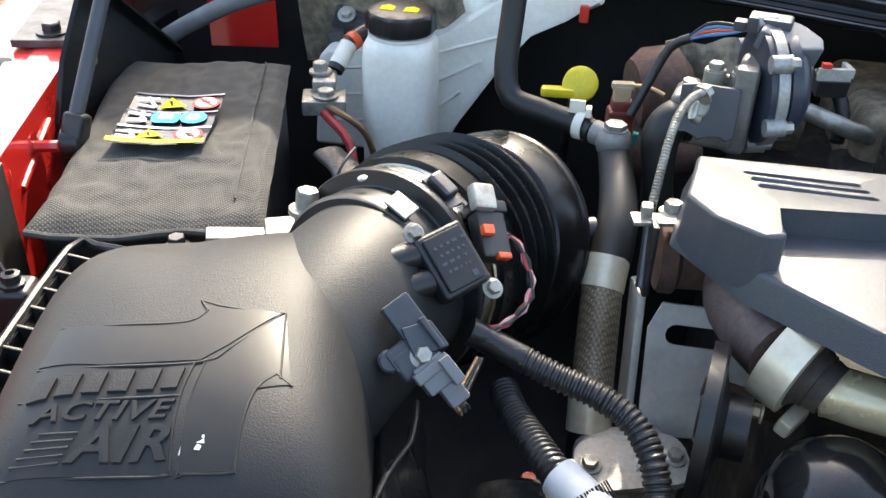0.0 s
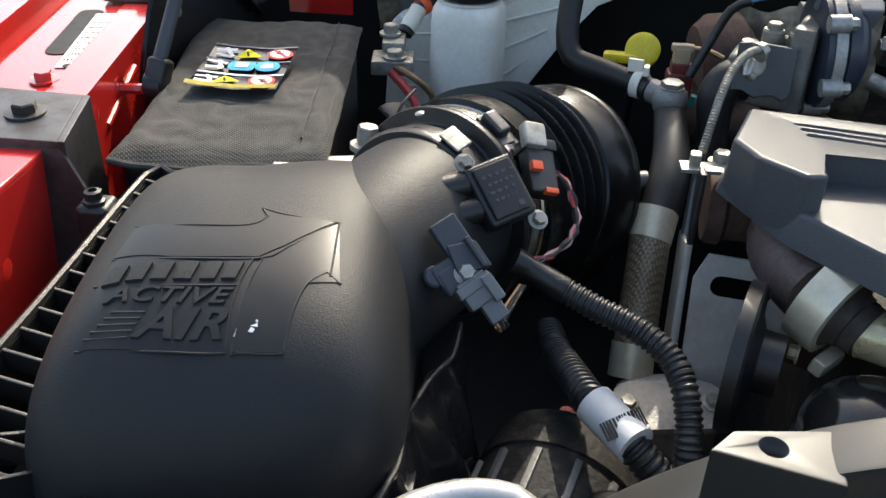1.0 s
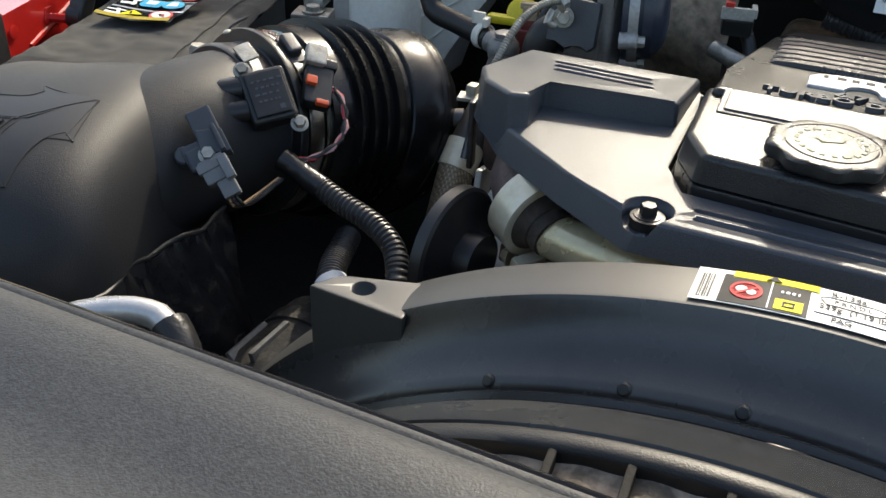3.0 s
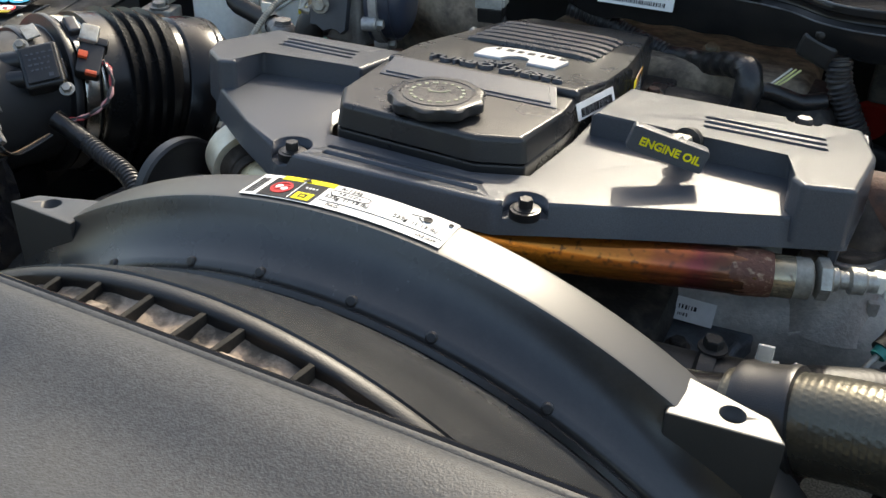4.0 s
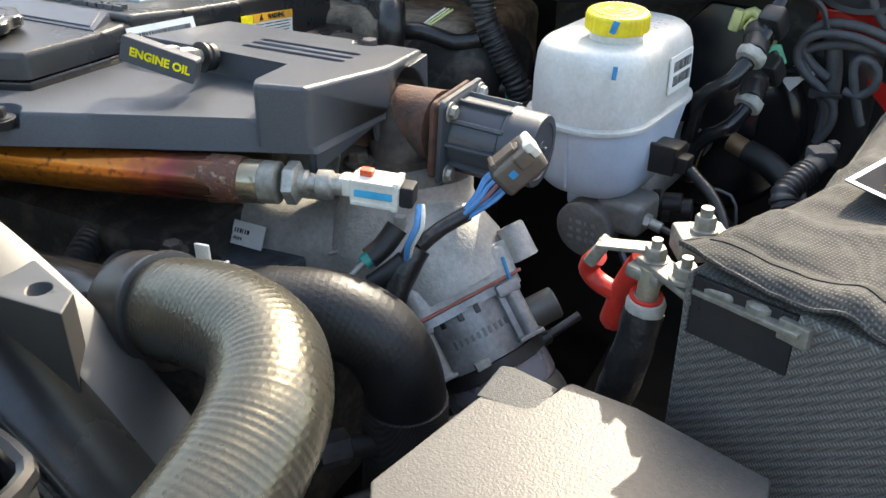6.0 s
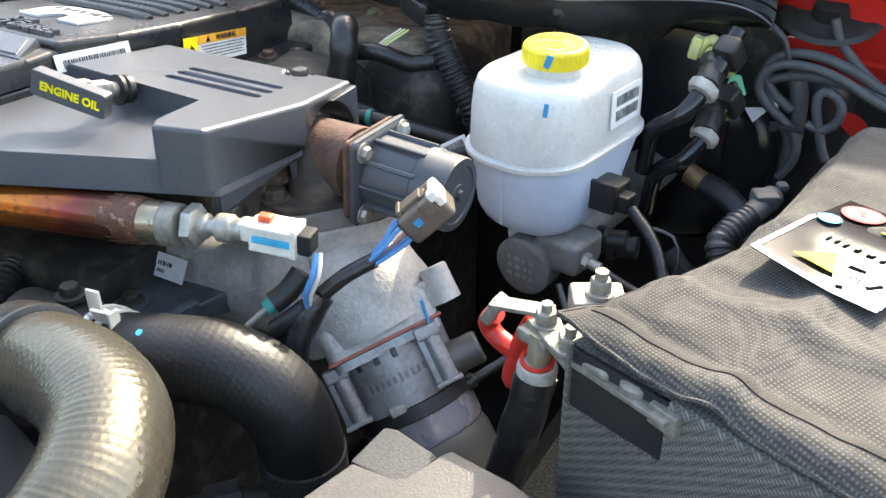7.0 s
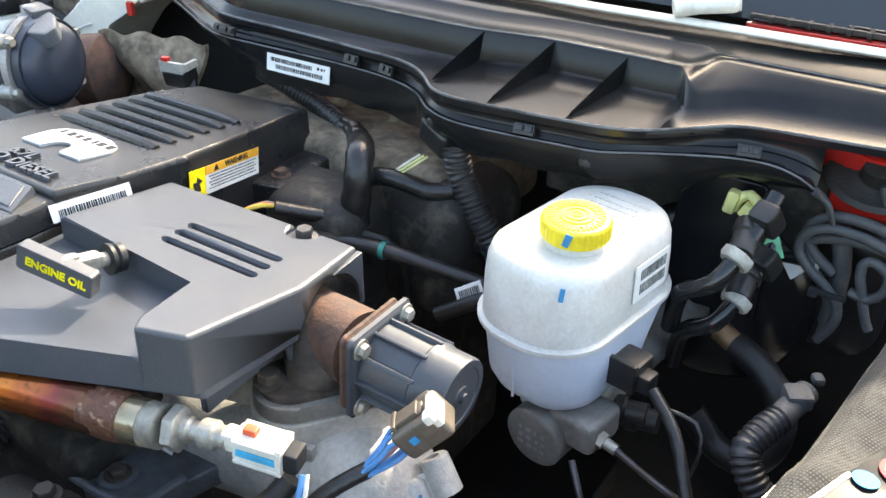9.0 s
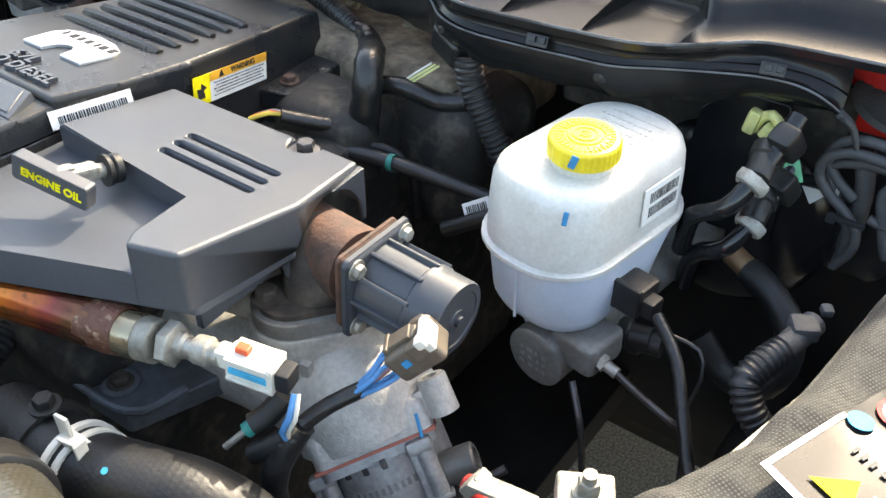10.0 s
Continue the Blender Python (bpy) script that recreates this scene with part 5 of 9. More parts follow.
part("upper_shell", loft([tank_ring(w, d, r, z) for w, d, r, z in ((0.112, 0.190, 0.050, 1.148), (0.111, 0.188, 0.050, 1.185), (0.108, 0.184, 0.049, 1.205), (0.102, 0.177, 0.046, 1.214), (0.092, 0.166, 0.041, 1.219), (0.07, 0.14, 0.03, 1.2212))]), BRAKE_TANK, tank)
part("seam_flange", loft([tank_ring(w, d, r, z) for w, d, r, z in ((0.113, 0.191, 0.051, 1.144), (0.121, 0.199, 0.055, 1.145), (0.121, 0.199, 0.055, 1.149), (0.113, 0.191, 0.051, 1.151))]), BRAKE_TANK, tank)
part("lower_shell", loft([tank_ring(w, d, r, z, 0.862, cy) for w, d, r, z, cy in ((0.085, 0.12, 0.035, 1.074, 0.862), (0.098, 0.132, 0.042, 1.080, 0.862), (0.106, 0.145, 0.046, 1.092, 0.862), (0.109, 0.160, 0.048, 1.115, 0.867), (0.111, 0.188, 0.049, 1.146, 0.878))]), FLUID, tank)
CAPM = axis_m((0.868, 0.846, 1.2225), (0.02, -0.03, 1))
part("filler_neck", lathe([(0.0262, -0.006), (0.0255, 0.003), (0.0262, 0.005), (0.0255, 0.008), (0.022, 0.010)], CAPM, 32), BRAKE_TANK, tank)
tcap = thing("reservoir_cap", (0.868, 0.846, 1.228), "yellow plastic screw cap with embossed warning ring and blue mark", "cap")
cap_shell = part("cap_shell", lathe([(0.0285, 0.007), (0.0295, 0.0085), (0.0295, 0.020), (0.0288, 0.0225), (0.0270, 0.0240), (0.0165, 0.0248), (0.0160, 0.0240), (0.0145, 0.0240), (0.0140, 0.0252), (0, 0.0256)], CAPM, 144, wave=lambda a, i: 1 + (0.014 * (1 if math.sin(36 * a) > 0 else -1) if i in (1, 2) else 0)), YELLOW, tcap)
for a in [k * 0.1745 for k in range(36)]:
    part("letter_mark", rbox((0.0022, 0.0046, 0.0005), CAPM @ pose(0.0222 * math.cos(a), 0.0222 * math.sin(a), 0.0251, 0, 0, math.degrees(a) - 90), 0), YELLOW_DARK, cap_shell)
for a in [k * 0.314 for k in range(20)]:
    part("letter_mark", rbox((0.0018, 0.0024, 0.0005), CAPM @ pose(0.0185 * math.cos(a), 0.0185 * math.sin(a), 0.0252, 0, 0, math.degrees(a) - 90), 0), YELLOW_DARK, cap_shell)
part("embossing", join(disc_ring(0.009, 0.0102, 0.0006, CAPM @ Matrix.Translation((0, 0, 0.0256)), 24), lathe([(0.005, 0), (0.005, 0.0006), (0.004, 0.0006), (0.004, 0)], CAPM @ Matrix.Translation((0, 0, 0.0256)), 6)), YELLOW_DARK, cap_shell, "embossed centre sign")
part("blue_mark", rbox((0.006, 0.0015, 0.012), pose(0.8745, 0.8168, 1.2380, 0, 18, 13), 0.0006), BLUE, cap_shell, "blue paint mark")
part("blue_mark", rbox((0.0042, 0.0015, 0.012), pose(0.8865, 0.7895, 1.205, -10, 5, 18), 0.0006), BLUE, tank, "blue paint mark")
part("embossed_text", join(*[bars(12, 0.05, 0.003, pose(0.872 - 0.006 * (k % 2), 0.898 + 0.010 * k, 1.2213, 0, 0, -9), 0.0006, 30 + k) for k in range(5)]), BRAKE_TANK, tank, "embossed print lines")
LM = on((0.9222, 0.8914, 1.184), (0.988, -0.156, 0.02), (0.0, 0.0, 1))
sticker = part("sticker", rbox((0.052, 0.036, 0.0012), LM, 0), WHITE, tank, "white bar code sticker")
part("sticker_print", join(bars(22, 0.040, 0.010, LM @ Matrix.Translation((0.002, 0.007, 0.0006)), 0.0005, 5), bars(22, 0.040, 0.010, LM @ Matrix.Translation((0.002, -0.007, 0.0006)), 0.0005, 6)), INK, sticker, "black bar code")
part("rib", tube([(0.848, 0.786, 1.142), (0.848, 0.789, 1.085)], 0.0015, 6), FLUID, tank)
part("foot", rbox((0.05, 0.09, 0.02), pose(0.872, 0.855, 1.064, 0, 0, -9), 0.006), FLUID, tank)

master = thing("master_cylinder", (0.88, 0.87, 0.99), "cast aluminium brake master cylinder with stamped end", "master cylinder")
MA = axis_m((0.868, 0.800, 1.040), (0.16, 1, 0.05))
part("barrel", lathe([(0.0, -0.006), (0.026, -0.006), (0.030, -0.003), (0.030, 0.02), (0.027, 0.03), (0.027, 0.28)], MA, 32), DIRTY_CAST, master)
part("boss", rbox((0.05, 0.05, 0.035), pose(0.902, 0.825, 1.058, 0, 0, -9), 0.008, 3), DIRTY_CAST, master)
part("stamp_mark", join(*[bars(4, 0.028, 0.004, MA @ pose(0, 0.009 - 0.009 * k, -0.0065, 0, 0, 90 * 0), 0.0003, 40 + k) for k in range(3)]), MACHINED, master, "stamped marks")
part("pipe_nut", join(lathe([(0.008, 0), (0.008, 0.010), (0, 0.010)], axis_m((0.920, 0.812, 1.058), (0.9, -0.1, -0.2)), 6), lathe([(0.0055, 0.010), (0.0055, 0.022), (0, 0.022)], axis_m((0.920, 0.812, 1.058), (0.9, -0.1, -0.2)), 12)), ZINC, master, "bright flare nut")
part("brake_pipe", tube([(0.934, 0.811, 1.055), (0.975, 0.800, 1.048), (1.000, 0.795, 1.044), (1.012, 0.80, 1.03), (1.015, 0.81, 0.96)], 0.0034, 8), STEEL_DARK, master, "dark brake pipe")
part("brake_pipe", tube([(0.905, 0.80, 1.03), (0.93, 0.78, 0.99), (0.935, 0.79, 0.90)], 0.0034, 8), STEEL_DARK, master, "dark brake pipe")
part("level_sensor", join(rbox((0.028, 0.03, 0.026), pose(0.930, 0.852, 1.112, 0, 0, -9), 0.004), rbox((0.018, 0.018, 0.018), pose(0.945, 0.846, 1.108, 0, 0, -9), 0.003), rbox((0.03, 0.006, 0.03), pose(0.926, 0.838, 1.112, 0, 0, -9), 0.002)), BLACK, master, "black level sensor plug")
part("valve_barrel", join(*[lathe([(0.012, 0), (0.014, 0.002), (0.014, 0.010), (0.011, 0.012), (0.011, 0.03), (0, 0.03)], axis_m((0.918 + 0.01 * k, 0.858 + 0.004 * k, 1.055 - 0.006 * k), (0.9, 0.1, 0.1)), 18) for k in range(2)]), RUBBER, master, "black ribbed barrel")
booster = thing("brake_booster", (0.915, 1.06, 0.94), "black round brake booster on the firewall", "brake booster")
BM = axis_m((0.915, 1.06, 1.06), (0.1, 1, 0.04))
part("front_shell", lathe([(0.0, 0), (0.07, 0.0), (0.10, 0.012), (0.115, 0.03), (0.118, 0.06)], BM, 40), BLACK_SATIN, booster)
part("rear_shell", lathe([(0.122, 0.06), (0.122, 0.068), (0.112, 0.075), (0.09, 0.15), (0.06, 0.26)], BM, 40), BLACK_SATIN, booster)

# ---------------------------------------------------------------- driver's battery under its cloth cover
def cloth_box(name, x0, x1, y0, y1, z0, z1, turn, label, sag=0.004, seed=3, soft=0.010, fold=0.0):
    cx, cy = (x0 + x1) / 2, (y0 + y1) / 2
    t = thing(name, (cx, cy, z0), label, "battery")
    k = pose(cx, cy, 0, 0, 0, turn)
    w, d = x1 - x0, y1 - y0

    def f(u, v):
        x, y = (u - 0.5) * (w + 0.006), (v - 0.5) * (d + 0.006)
        e = min(u, 1 - u, v, 1 - v)
        z = z1 + sag * noise.noise(Vector((x * 14 + seed, y * 14, seed))) + 0.003 * noise.noise(Vector((x * 45, y * 45 + seed, 1)))
        z -= soft * max(0, 1 - e * 14) ** 2
        z += fold * math.exp(-((y + d * 0.36 - 0.25 * x) / 0.012) ** 2) + fold * 0.8 * math.exp(-((x + w * 0.34 - 0.2 * y) / 0.010) ** 2)
        return k @ Vector((x, y, z))
    return t, k, w, d, f


rb, rk, rw, rd, rf = cloth_box("battery", 1.059, 1.259, 0.520, 0.920, 0.96, 1.180, -14, "car battery in a black cloth jacket under a grey cloth flap", 0.006, 3, 0.003, -0.003)
JACK = [(1.017, 0.538), (1.254, 0.464), (1.288, 0.915), (1.120, 0.935), (1.110, 0.850), (1.097, 0.755), (1.084, 0.690), (1.058, 0.630)]
part("jacket", prism(JACK, 0.90, 1.170, 0.004, 2), JACKET, rb, "black woven jacket")
part("battery_case", loft([[rk @ Vector((x, y, z)) for x, y in rounded(rw * s, rd * s, 0.01, 3)] for s, z in ((0.80, 0.96), (0.80, 1.140), (0.79, 1.160))]), BLACK, rb, "black battery case")

FLAP_L = [(1.010, 0.541), (1.030, 0.583), (1.052, 0.630), (1.078, 0.690), (1.091, 0.750), (1.103, 0.850), (1.114, 0.945)]
FLAP_R = [(1.262, 0.462), (1.270, 0.520), (1.278, 0.580), (1.285, 0.660), (1.290, 0.740), (1.296, 0.840), (1.300, 0.925)]


def flap_at(u, v, h=0.0):
    k = min(v * 6, 5.9999)
    i = int(k)
    a = Vector(FLAP_L[i]).lerp(Vector(FLAP_L[i + 1]), k - i)
    b = Vector(FLAP_R[i]).lerp(Vector(FLAP_R[i + 1]), k - i)
    p = a.lerp(b, u)
    x, y = p
    z = 1.1845 + 0.005 * noise.noise(Vector((x * 16, y * 16, 3))) + 0.0022 * noise.noise(Vector((x * 48, y * 48, 1)))
    d = (y - 0.541) * 0.95 + (x - 1.010) * 0.31
    z += 0.0042 * math.exp(-((d - 0.082 - 0.10 * (x - 1.05)) / 0.010) ** 2) - 0.0026 * math.exp(-((d - 0.034) / 0.006) ** 2) + 0.006 * math.exp(-((d - 0.20 - 0.4 * (x - 1.1)) / 0.014) ** 2)
    z += 0.0050 * math.exp(-((x - 1.135 - 0.25 * (y - 0.6)) / 0.012) ** 2)
    z -= 0.010 * max(0.0, 1 - v * 22) ** 2 * min(1, u * 4) + 0.014 * max(0.0, 1 - u * 12) ** 2 * min(1.0, v * 3) + 0.03 * max(0.0, u - 0.93)
    return Vector((x, y, z + h))


part("flap", sheet(flap_at, 64, 90, 0.003), TWILL, rb, "loose grey mesh cloth flap lying on top")
# Darker woven band, set a little in from the flap's front edge.
part("strap_seam", sheet(lambda u, v: flap_at(0.03 + 0.9 * u, 0.068 + 0.030 * v, 0.0008), 60, 3, 0.001), BAND_CLOTH, rb, "dark woven band along the flap edge")
part("hem", tube([flap_at(k / 30, 0.002, -0.0005) for k in range(31)], 0.0016, 6, 0.02), TWILL, rb)
part("hem", tube([flap_at(0.002, k / 30, -0.0005) for k in range(31)], 0.0016, 6, 0.02), TWILL, rb)
jacket = [o for o in rb.children if o.name.startswith("jacket")][0]
JF = pose(1.055, 0.526, 0, 0, 0, -17.4)
cut(jacket, rbox((0.070, 0.012, 0.060), JF @ Matrix.Translation((0, -0.001, 1.155)), 0.0))
part("case_face", rbox((0.068, 0.004, 0.050), JF @ Matrix.Translation((0, 0.0035, 1.143)), 0.001), COVER_DARK, rb, "dark battery case seen in the jacket's cut-out")



def hazard_leaflet(name, m, w, d, label, curl=0.01):
    """A folded film leaflet printed with hazard signs."""
    t = thing(name, m.translation, label, "leaflet")

    def lift(u, v):
        return curl * (u - 0.5) ** 2 * 1.2 + 0.0012 * math.sin(v * 16)

    def patch(x0, x1, y0, y1, h):
        def f(u, v):
            x, y = x0 + (x1 - x0) * u, y0 + (y1 - y0) * v
            return m @ Vector((x, y, lift(x / w + 0.5, y / d + 0.5) + h + 0.001 * noise.noise(Vector((x * 60, y * 60, 2)))))
        return sheet(f, 8, 8, 0.0005)

    def dot(x, y, r, h):
        z = lift(x / w + 0.5, y / d + 0.5) + h
        return lathe([(r, 0), (r, 0.0005), (0, 0.0006)], m @ Matrix.Translation((x, y, z)), 24)
    part("film", patch(-w / 2, w / 2, -d / 2, d / 2, 0), FILM, t, "black printed film")
    part("edge_strip", patch(-w * 0.52, w * 0.5, -d * 0.53, -d * 0.47, 0.0040), YELLOW_DARK, t, "yellow edge roll")
    for y0, y1 in ((0.10, 0.135), (-0.205, -0.17), (0.455, 0.49)):
        part("fold", patch(-w * 0.5, w * 0.5, d * y0, d * y1, 0.0014), FOIL, t, "glossy film fold")

    def flat(bm):
        """Lays a flat sign on the film."""
        for v in bm.verts:
            v.co = m @ Vector((v.co.x, v.co.y, v.co.z + 0.0022 + lift(v.co.x / w + 0.5, v.co.y / d + 0.5)))
        return bm

    def place(x, y, turn=0.0):
        return pose(x * w, y * d, 0, 0, 0, turn)
    for x, y in ((0.33, 0.29), (0.30, -0.36)):
        part("red_sign", dot(x * w, y * d, d * 0.125, 0.0018), RED_INK, t)
        part("sign_field", dot(x * w, y * d, d * 0.098, 0.0024), WHITE, t)
        part("sign_bar", flat(rbox((d * 0.19, d * 0.022, 0.0005), place(x, y, -45) @ Matrix.Translation((0, 0, 0.0012)), 0)), RED_INK, t)
        part("sign_flame", flat(join(rbox((d * 0.030, d * 0.11, 0.0005), place(x, y, 25) @ Matrix.Translation((0, 0, 0.0009)), 0), rbox((d * 0.075, d * 0.026, 0.0005), place(x, y, -10) @ Matrix.Translation((0, 0, 0.0009)), 0))), INK, t)
    part("blue_sign", dot(0.27 * w, -0.03 * d, d * 0.120, 0.0018), BLUE_INK, t)
    part("sign_field", flat(prism([(-d * 0.07, -d * 0.05), (d * 0.07, -d * 0.05), (d * 0.04, d * 0.055), (-d * 0.04, d * 0.055)], 0.0006, 0.0011, 0, m=place(0.27, -0.03))), WHITE, t)
    part("blue_sign", flat(prism(rounded(d * 0.25, d * 0.19, d * 0.05, 3), 0, 0.0005, 0, m=place(-0.03, -0.025))), BLUE_INK, t)
    part("sign_field", flat(rbox((d * 0.12, d * 0.10, 0.0005), place(-0.03, -0.02) @ Matrix.Translation((0, 0, 0.0008)), 0)), WHITE, t)
    for x, y in ((-0.03, 0.27), (-0.10, -0.36)):
        part("yellow_sign", flat(prism([(-d * 0.12, -d * 0.09), (d * 0.13, -d * 0.03), (-d * 0.04, d * 0.11)], 0, 0.0005, 0, m=place(x, y))), YELLOW_INK, t)
        part("sign_mark", flat(rbox((d * 0.022, d * 0.09, 0.0005), place(x - 0.02, y, 20) @ Matrix.Translation((0, 0, 0.0007)), 0)), INK, t)
    for x, y, g in ((-0.32, 0.28, 12), (-0.33, -0.03, -8), (-0.34, -0.37, 5)):
        part("white_glyph", flat(join(rbox((d * 0.20, d * 0.045, 0.0005), place(x, y + 0.05, g), 0), rbox((d * 0.17, d * 0.04, 0.0005), place(x, y - 0.06, -g), 0), rbox((d * 0.04, d * 0.19, 0.0005), place(x + 0.05, y, g + 20) @ Matrix.Translation((0, 0, 0.0006)), 0))), WHITE, t)
    return t


def curled_leaflet(m, w, d):
    """A curled hazard leaflet with a soft fold across its middle."""
    t = thing("warning_leaflet", m.translation, "curled glossy black hazard leaflet lying on the battery cloth", "leaflet")

    def lift(x, y):
        rise = 0.055 * (y + 0.5 * d) if y < 0.05 * d else 0.055 * 0.55 * d - 0.10 * (y - 0.05 * d)
        return rise + 0.012 * max(0.0, -x / w - y / d - 0.35) + 0.0003 * math.sin(x * 70) + 0.004

    def patch(x0, x1, y0, y1, h):
        def f(u, v):
            x, y = x0 + (x1 - x0) * u, y0 + (y1 - y0) * v
            return m @ Vector((x * w, y * d, lift(x * w, y * d) + h))
        return sheet(f, 12, 10, 0.0004)

    def flat(x, y, turn=0.0):
        return pose(x * w, y * d, 0.0, 0, 0, turn)

    def lay(bm):
        """Bends a flat sign onto the film."""
        for v in bm.verts:
            v.co = m @ Vector((v.co.x, v.co.y, v.co.z + 0.0016 + lift(v.co.x, v.co.y)))
        return bm
    part("film", patch(-0.5, 0.5, -0.5, 0.5, 0), FILM, t, "black glossy film")
    part("border", patch(-0.5, 0.5, -0.5, -0.46, 0.0008), WHITE, t, "white border")
    part("border", patch(-0.5, -0.46, -0.46, 0.10, 0.0008), WHITE, t, "white border")
    part("red_sign", lay(lathe([(d * 0.115, 0), (d * 0.115, 0.0004), (0, 0.0004)], flat(-0.26, 0.33), 28)), RED_INK, t)
    part("sign_field", lay(lathe([(d * 0.088, 0), (d * 0.088, 0.0005), (0, 0.0005)], flat(-0.26, 0.33) @ Matrix.Translation((0, 0, 0.0003)), 28)), WHITE, t)
    part("sign_bar", lay(rbox((d * 0.17, d * 0.02, 0.0006), flat(-0.26, 0.33, -40) @ Matrix.Translation((0, 0, 0.0008)), 0)), RED_INK, t)
    part("sign_mark", lay(rbox((d * 0.03, d * 0.11, 0.0006), flat(-0.26, 0.33, 20) @ Matrix.Translation((0, 0, 0.0007)), 0)), INK, t)
    for x, y, k in ((0.16, 0.26, 1.0), (-0.10, -0.28, 1.0)):
        part("yellow_sign", lay(prism([(-d * 0.11 * k, -d * 0.08), (d * 0.11 * k, -d * 0.08), (d * 0.03, d * 0.10)], 0, 0.0005, 0, m=flat(x, y))), YELLOW_INK, t)
        part("sign_mark", lay(join(*[rbox((d * 0.012, d * 0.08, 0.0005), flat(x + 0.03, y, -40 + 26 * q) @ Matrix.Translation((0, 0, 0.0004)), 0) for q in range(4)])), INK, t)
    part("white_glyph", lay(join(rbox((d * 0.14, d * 0.12, 0.0005), flat(0.40, 0.25, 8), 0), rbox((d * 0.08, d * 0.02, 0.0005), flat(0.40, 0.335, 8), 0))), WHITE, t)
    part("glyph_cross", lay(join(*[rbox((d * 0.10, d * 0.014, 0.0005), flat(0.40, 0.25, 45 + 90 * q) @ Matrix.Translation((0, 0, 0.0005)), 0) for q in range(2)])), INK, t)
    for q in range(3):
        part("white_glyph", lay(rbox((d * 0.09, d * 0.035, 0.0005), flat(0.20 + 0.13 * math.cos(q * 2.1), -0.30 + 0.10 * math.sin(q * 2.1), 120 * q + 60), 0.0)), WHITE, t)
    part("print", lay(text("Pb", 0.011, 0.0004, flat(0.20, -0.30, 10))), WHITE, t)
    part("blue_sign", lay(lathe([(d * 0.065, 0), (d * 0.065, 0.0004), (0, 0.0004)], flat(-0.38, 0.12), 24)), BLUE_INK, t)
    part("print", lay(bars(8, w * 0.6, 0.006, flat(0.05, -0.06, -4), 0.0004, 66)), SLEEVE, t, "faint print")


curled_leaflet(pose(1.155, 0.700, 1.1880, 0, 0, -20), 0.086, 0.128)

post = thing("battery_terminal", (1.0, 0.575, 1.12), "zinc battery terminal clamp with red insulated cable", "battery terminal")
part("clamp_bar", join(rbox((0.060, 0.020, 0.006), pose(1.006, 0.563, 1.148, 0, 3, -36), 0.002), rbox((0.028, 0.028, 0.010), pose(0.988, 0.576, 1.142, 0, 0, -20), 0.003), rbox((0.016, 0.012, 0.020), pose(1.026, 0.548, 1.142, 0, 0, -36), 0.002)), OLD_ZINC, post)
part("fuse_arm", join(rbox((0.044, 0.014, 0.0035), pose(0.968, 0.582, 1.153, 0, -6, 4), 0.001), rbox((0.009, 0.013, 0.024), pose(0.946, 0.585, 1.142, 0, 30, 4), 0.002)), OLD_ZINC, post, "bent zinc arm")
part("bus_bar", join(rbox((0.074, 0.018, 0.004), pose(1.060, 0.530, 1.158, 0, -3, -24), 0.001), rbox((0.024, 0.020, 0.010), pose(1.042, 0.541, 1.160, 0, 0, -24), 0.004, 3), rbox((0.020, 0.006, 0.014), pose(1.088, 0.515, 1.158, 0, 0, -24), 0.001), lathe([(0.009, 0), (0.009, 0.005), (0.006, 0.007), (0, 0.007)], (1.066, 0.528, 1.160), 20)), OLD_ZINC, post, "scratched zinc bar")
for bx, by, bz, r in ((0.989, 0.575, 1.150, 0.0078), (1.014, 0.556, 1.152, 0.0085)):
    part("nut", join(hex_bolt((bx, by, bz), (0, 0, 1), r, 0.011, 1.3), lathe([(0.0038, 0), (0.0038, 0.017), (0, 0.017)], (bx, by, bz), 12)), OLD_ZINC, post)
part("rear_block", join(rbox((0.036, 0.028, 0.020), pose(1.012, 0.605, 1.156, 0, 0, 30), 0.003), hex_bolt((1.014, 0.603, 1.166), (0, 0, 1), 0.0075, 0.012, 1.3), lathe([(0.0045, 0), (0.0045, 0.018), (0, 0.018)], (1.014, 0.603, 1.166), 12)), OLD_ZINC, post, "square terminal block")
part("red_boot", tube([(0.945, 0.588, 1.136), (0.937, 0.594, 1.122), (0.944, 0.594, 1.112), (0.962, 0.590, 1.108)], 0.0075, 12, 0.004, wobble=0.12), REDPLASTIC, post, "red rubber boot")
part("red_boot", tube([(0.980, 0.582, 1.142), (0.972, 0.588, 1.126), (0.965, 0.592, 1.104), (0.960, 0.594, 1.080)], 0.0105, 14, 0.004, wobble=0.1), REDPLASTIC, post, "red rubber boot")
part("cable_lug", lathe([(0.011, 0), (0.0135, 0.002), (0.0140, 0.010), (0.0125, 0.014), (0.010, 0.014)], axis_m((0.988, 0.566, 1.112), (0.1, -0.1, 1)), 20), DULL_WHITE, post, "dirty white cable collar")
part("lug_ring", disc_ring(0.009, 0.0118, 0.004, axis_m((0.988, 0.566, 1.124), (0.1, -0.1, 1)), 20), REDPLASTIC, post, "red inner ring")
part("lug_core", lathe([(0.008, 0), (0.008, 0.030), (0, 0.030)], axis_m((0.988, 0.567, 1.118), (0.05, 0.05, 1)), 16), GOLD_ZINC, post, "brass core")
part("cable", tube([(0.988, 0.566, 1.114), (0.985, 0.560, 1.085), (0.978, 0.558, 1.050), (0.968, 0.560, 1.01), (0.95, 0.57, 0.95)], 0.0145, 16, 0.003, wobble=0.12), TAPE, post, "tape-wrapped battery cable")

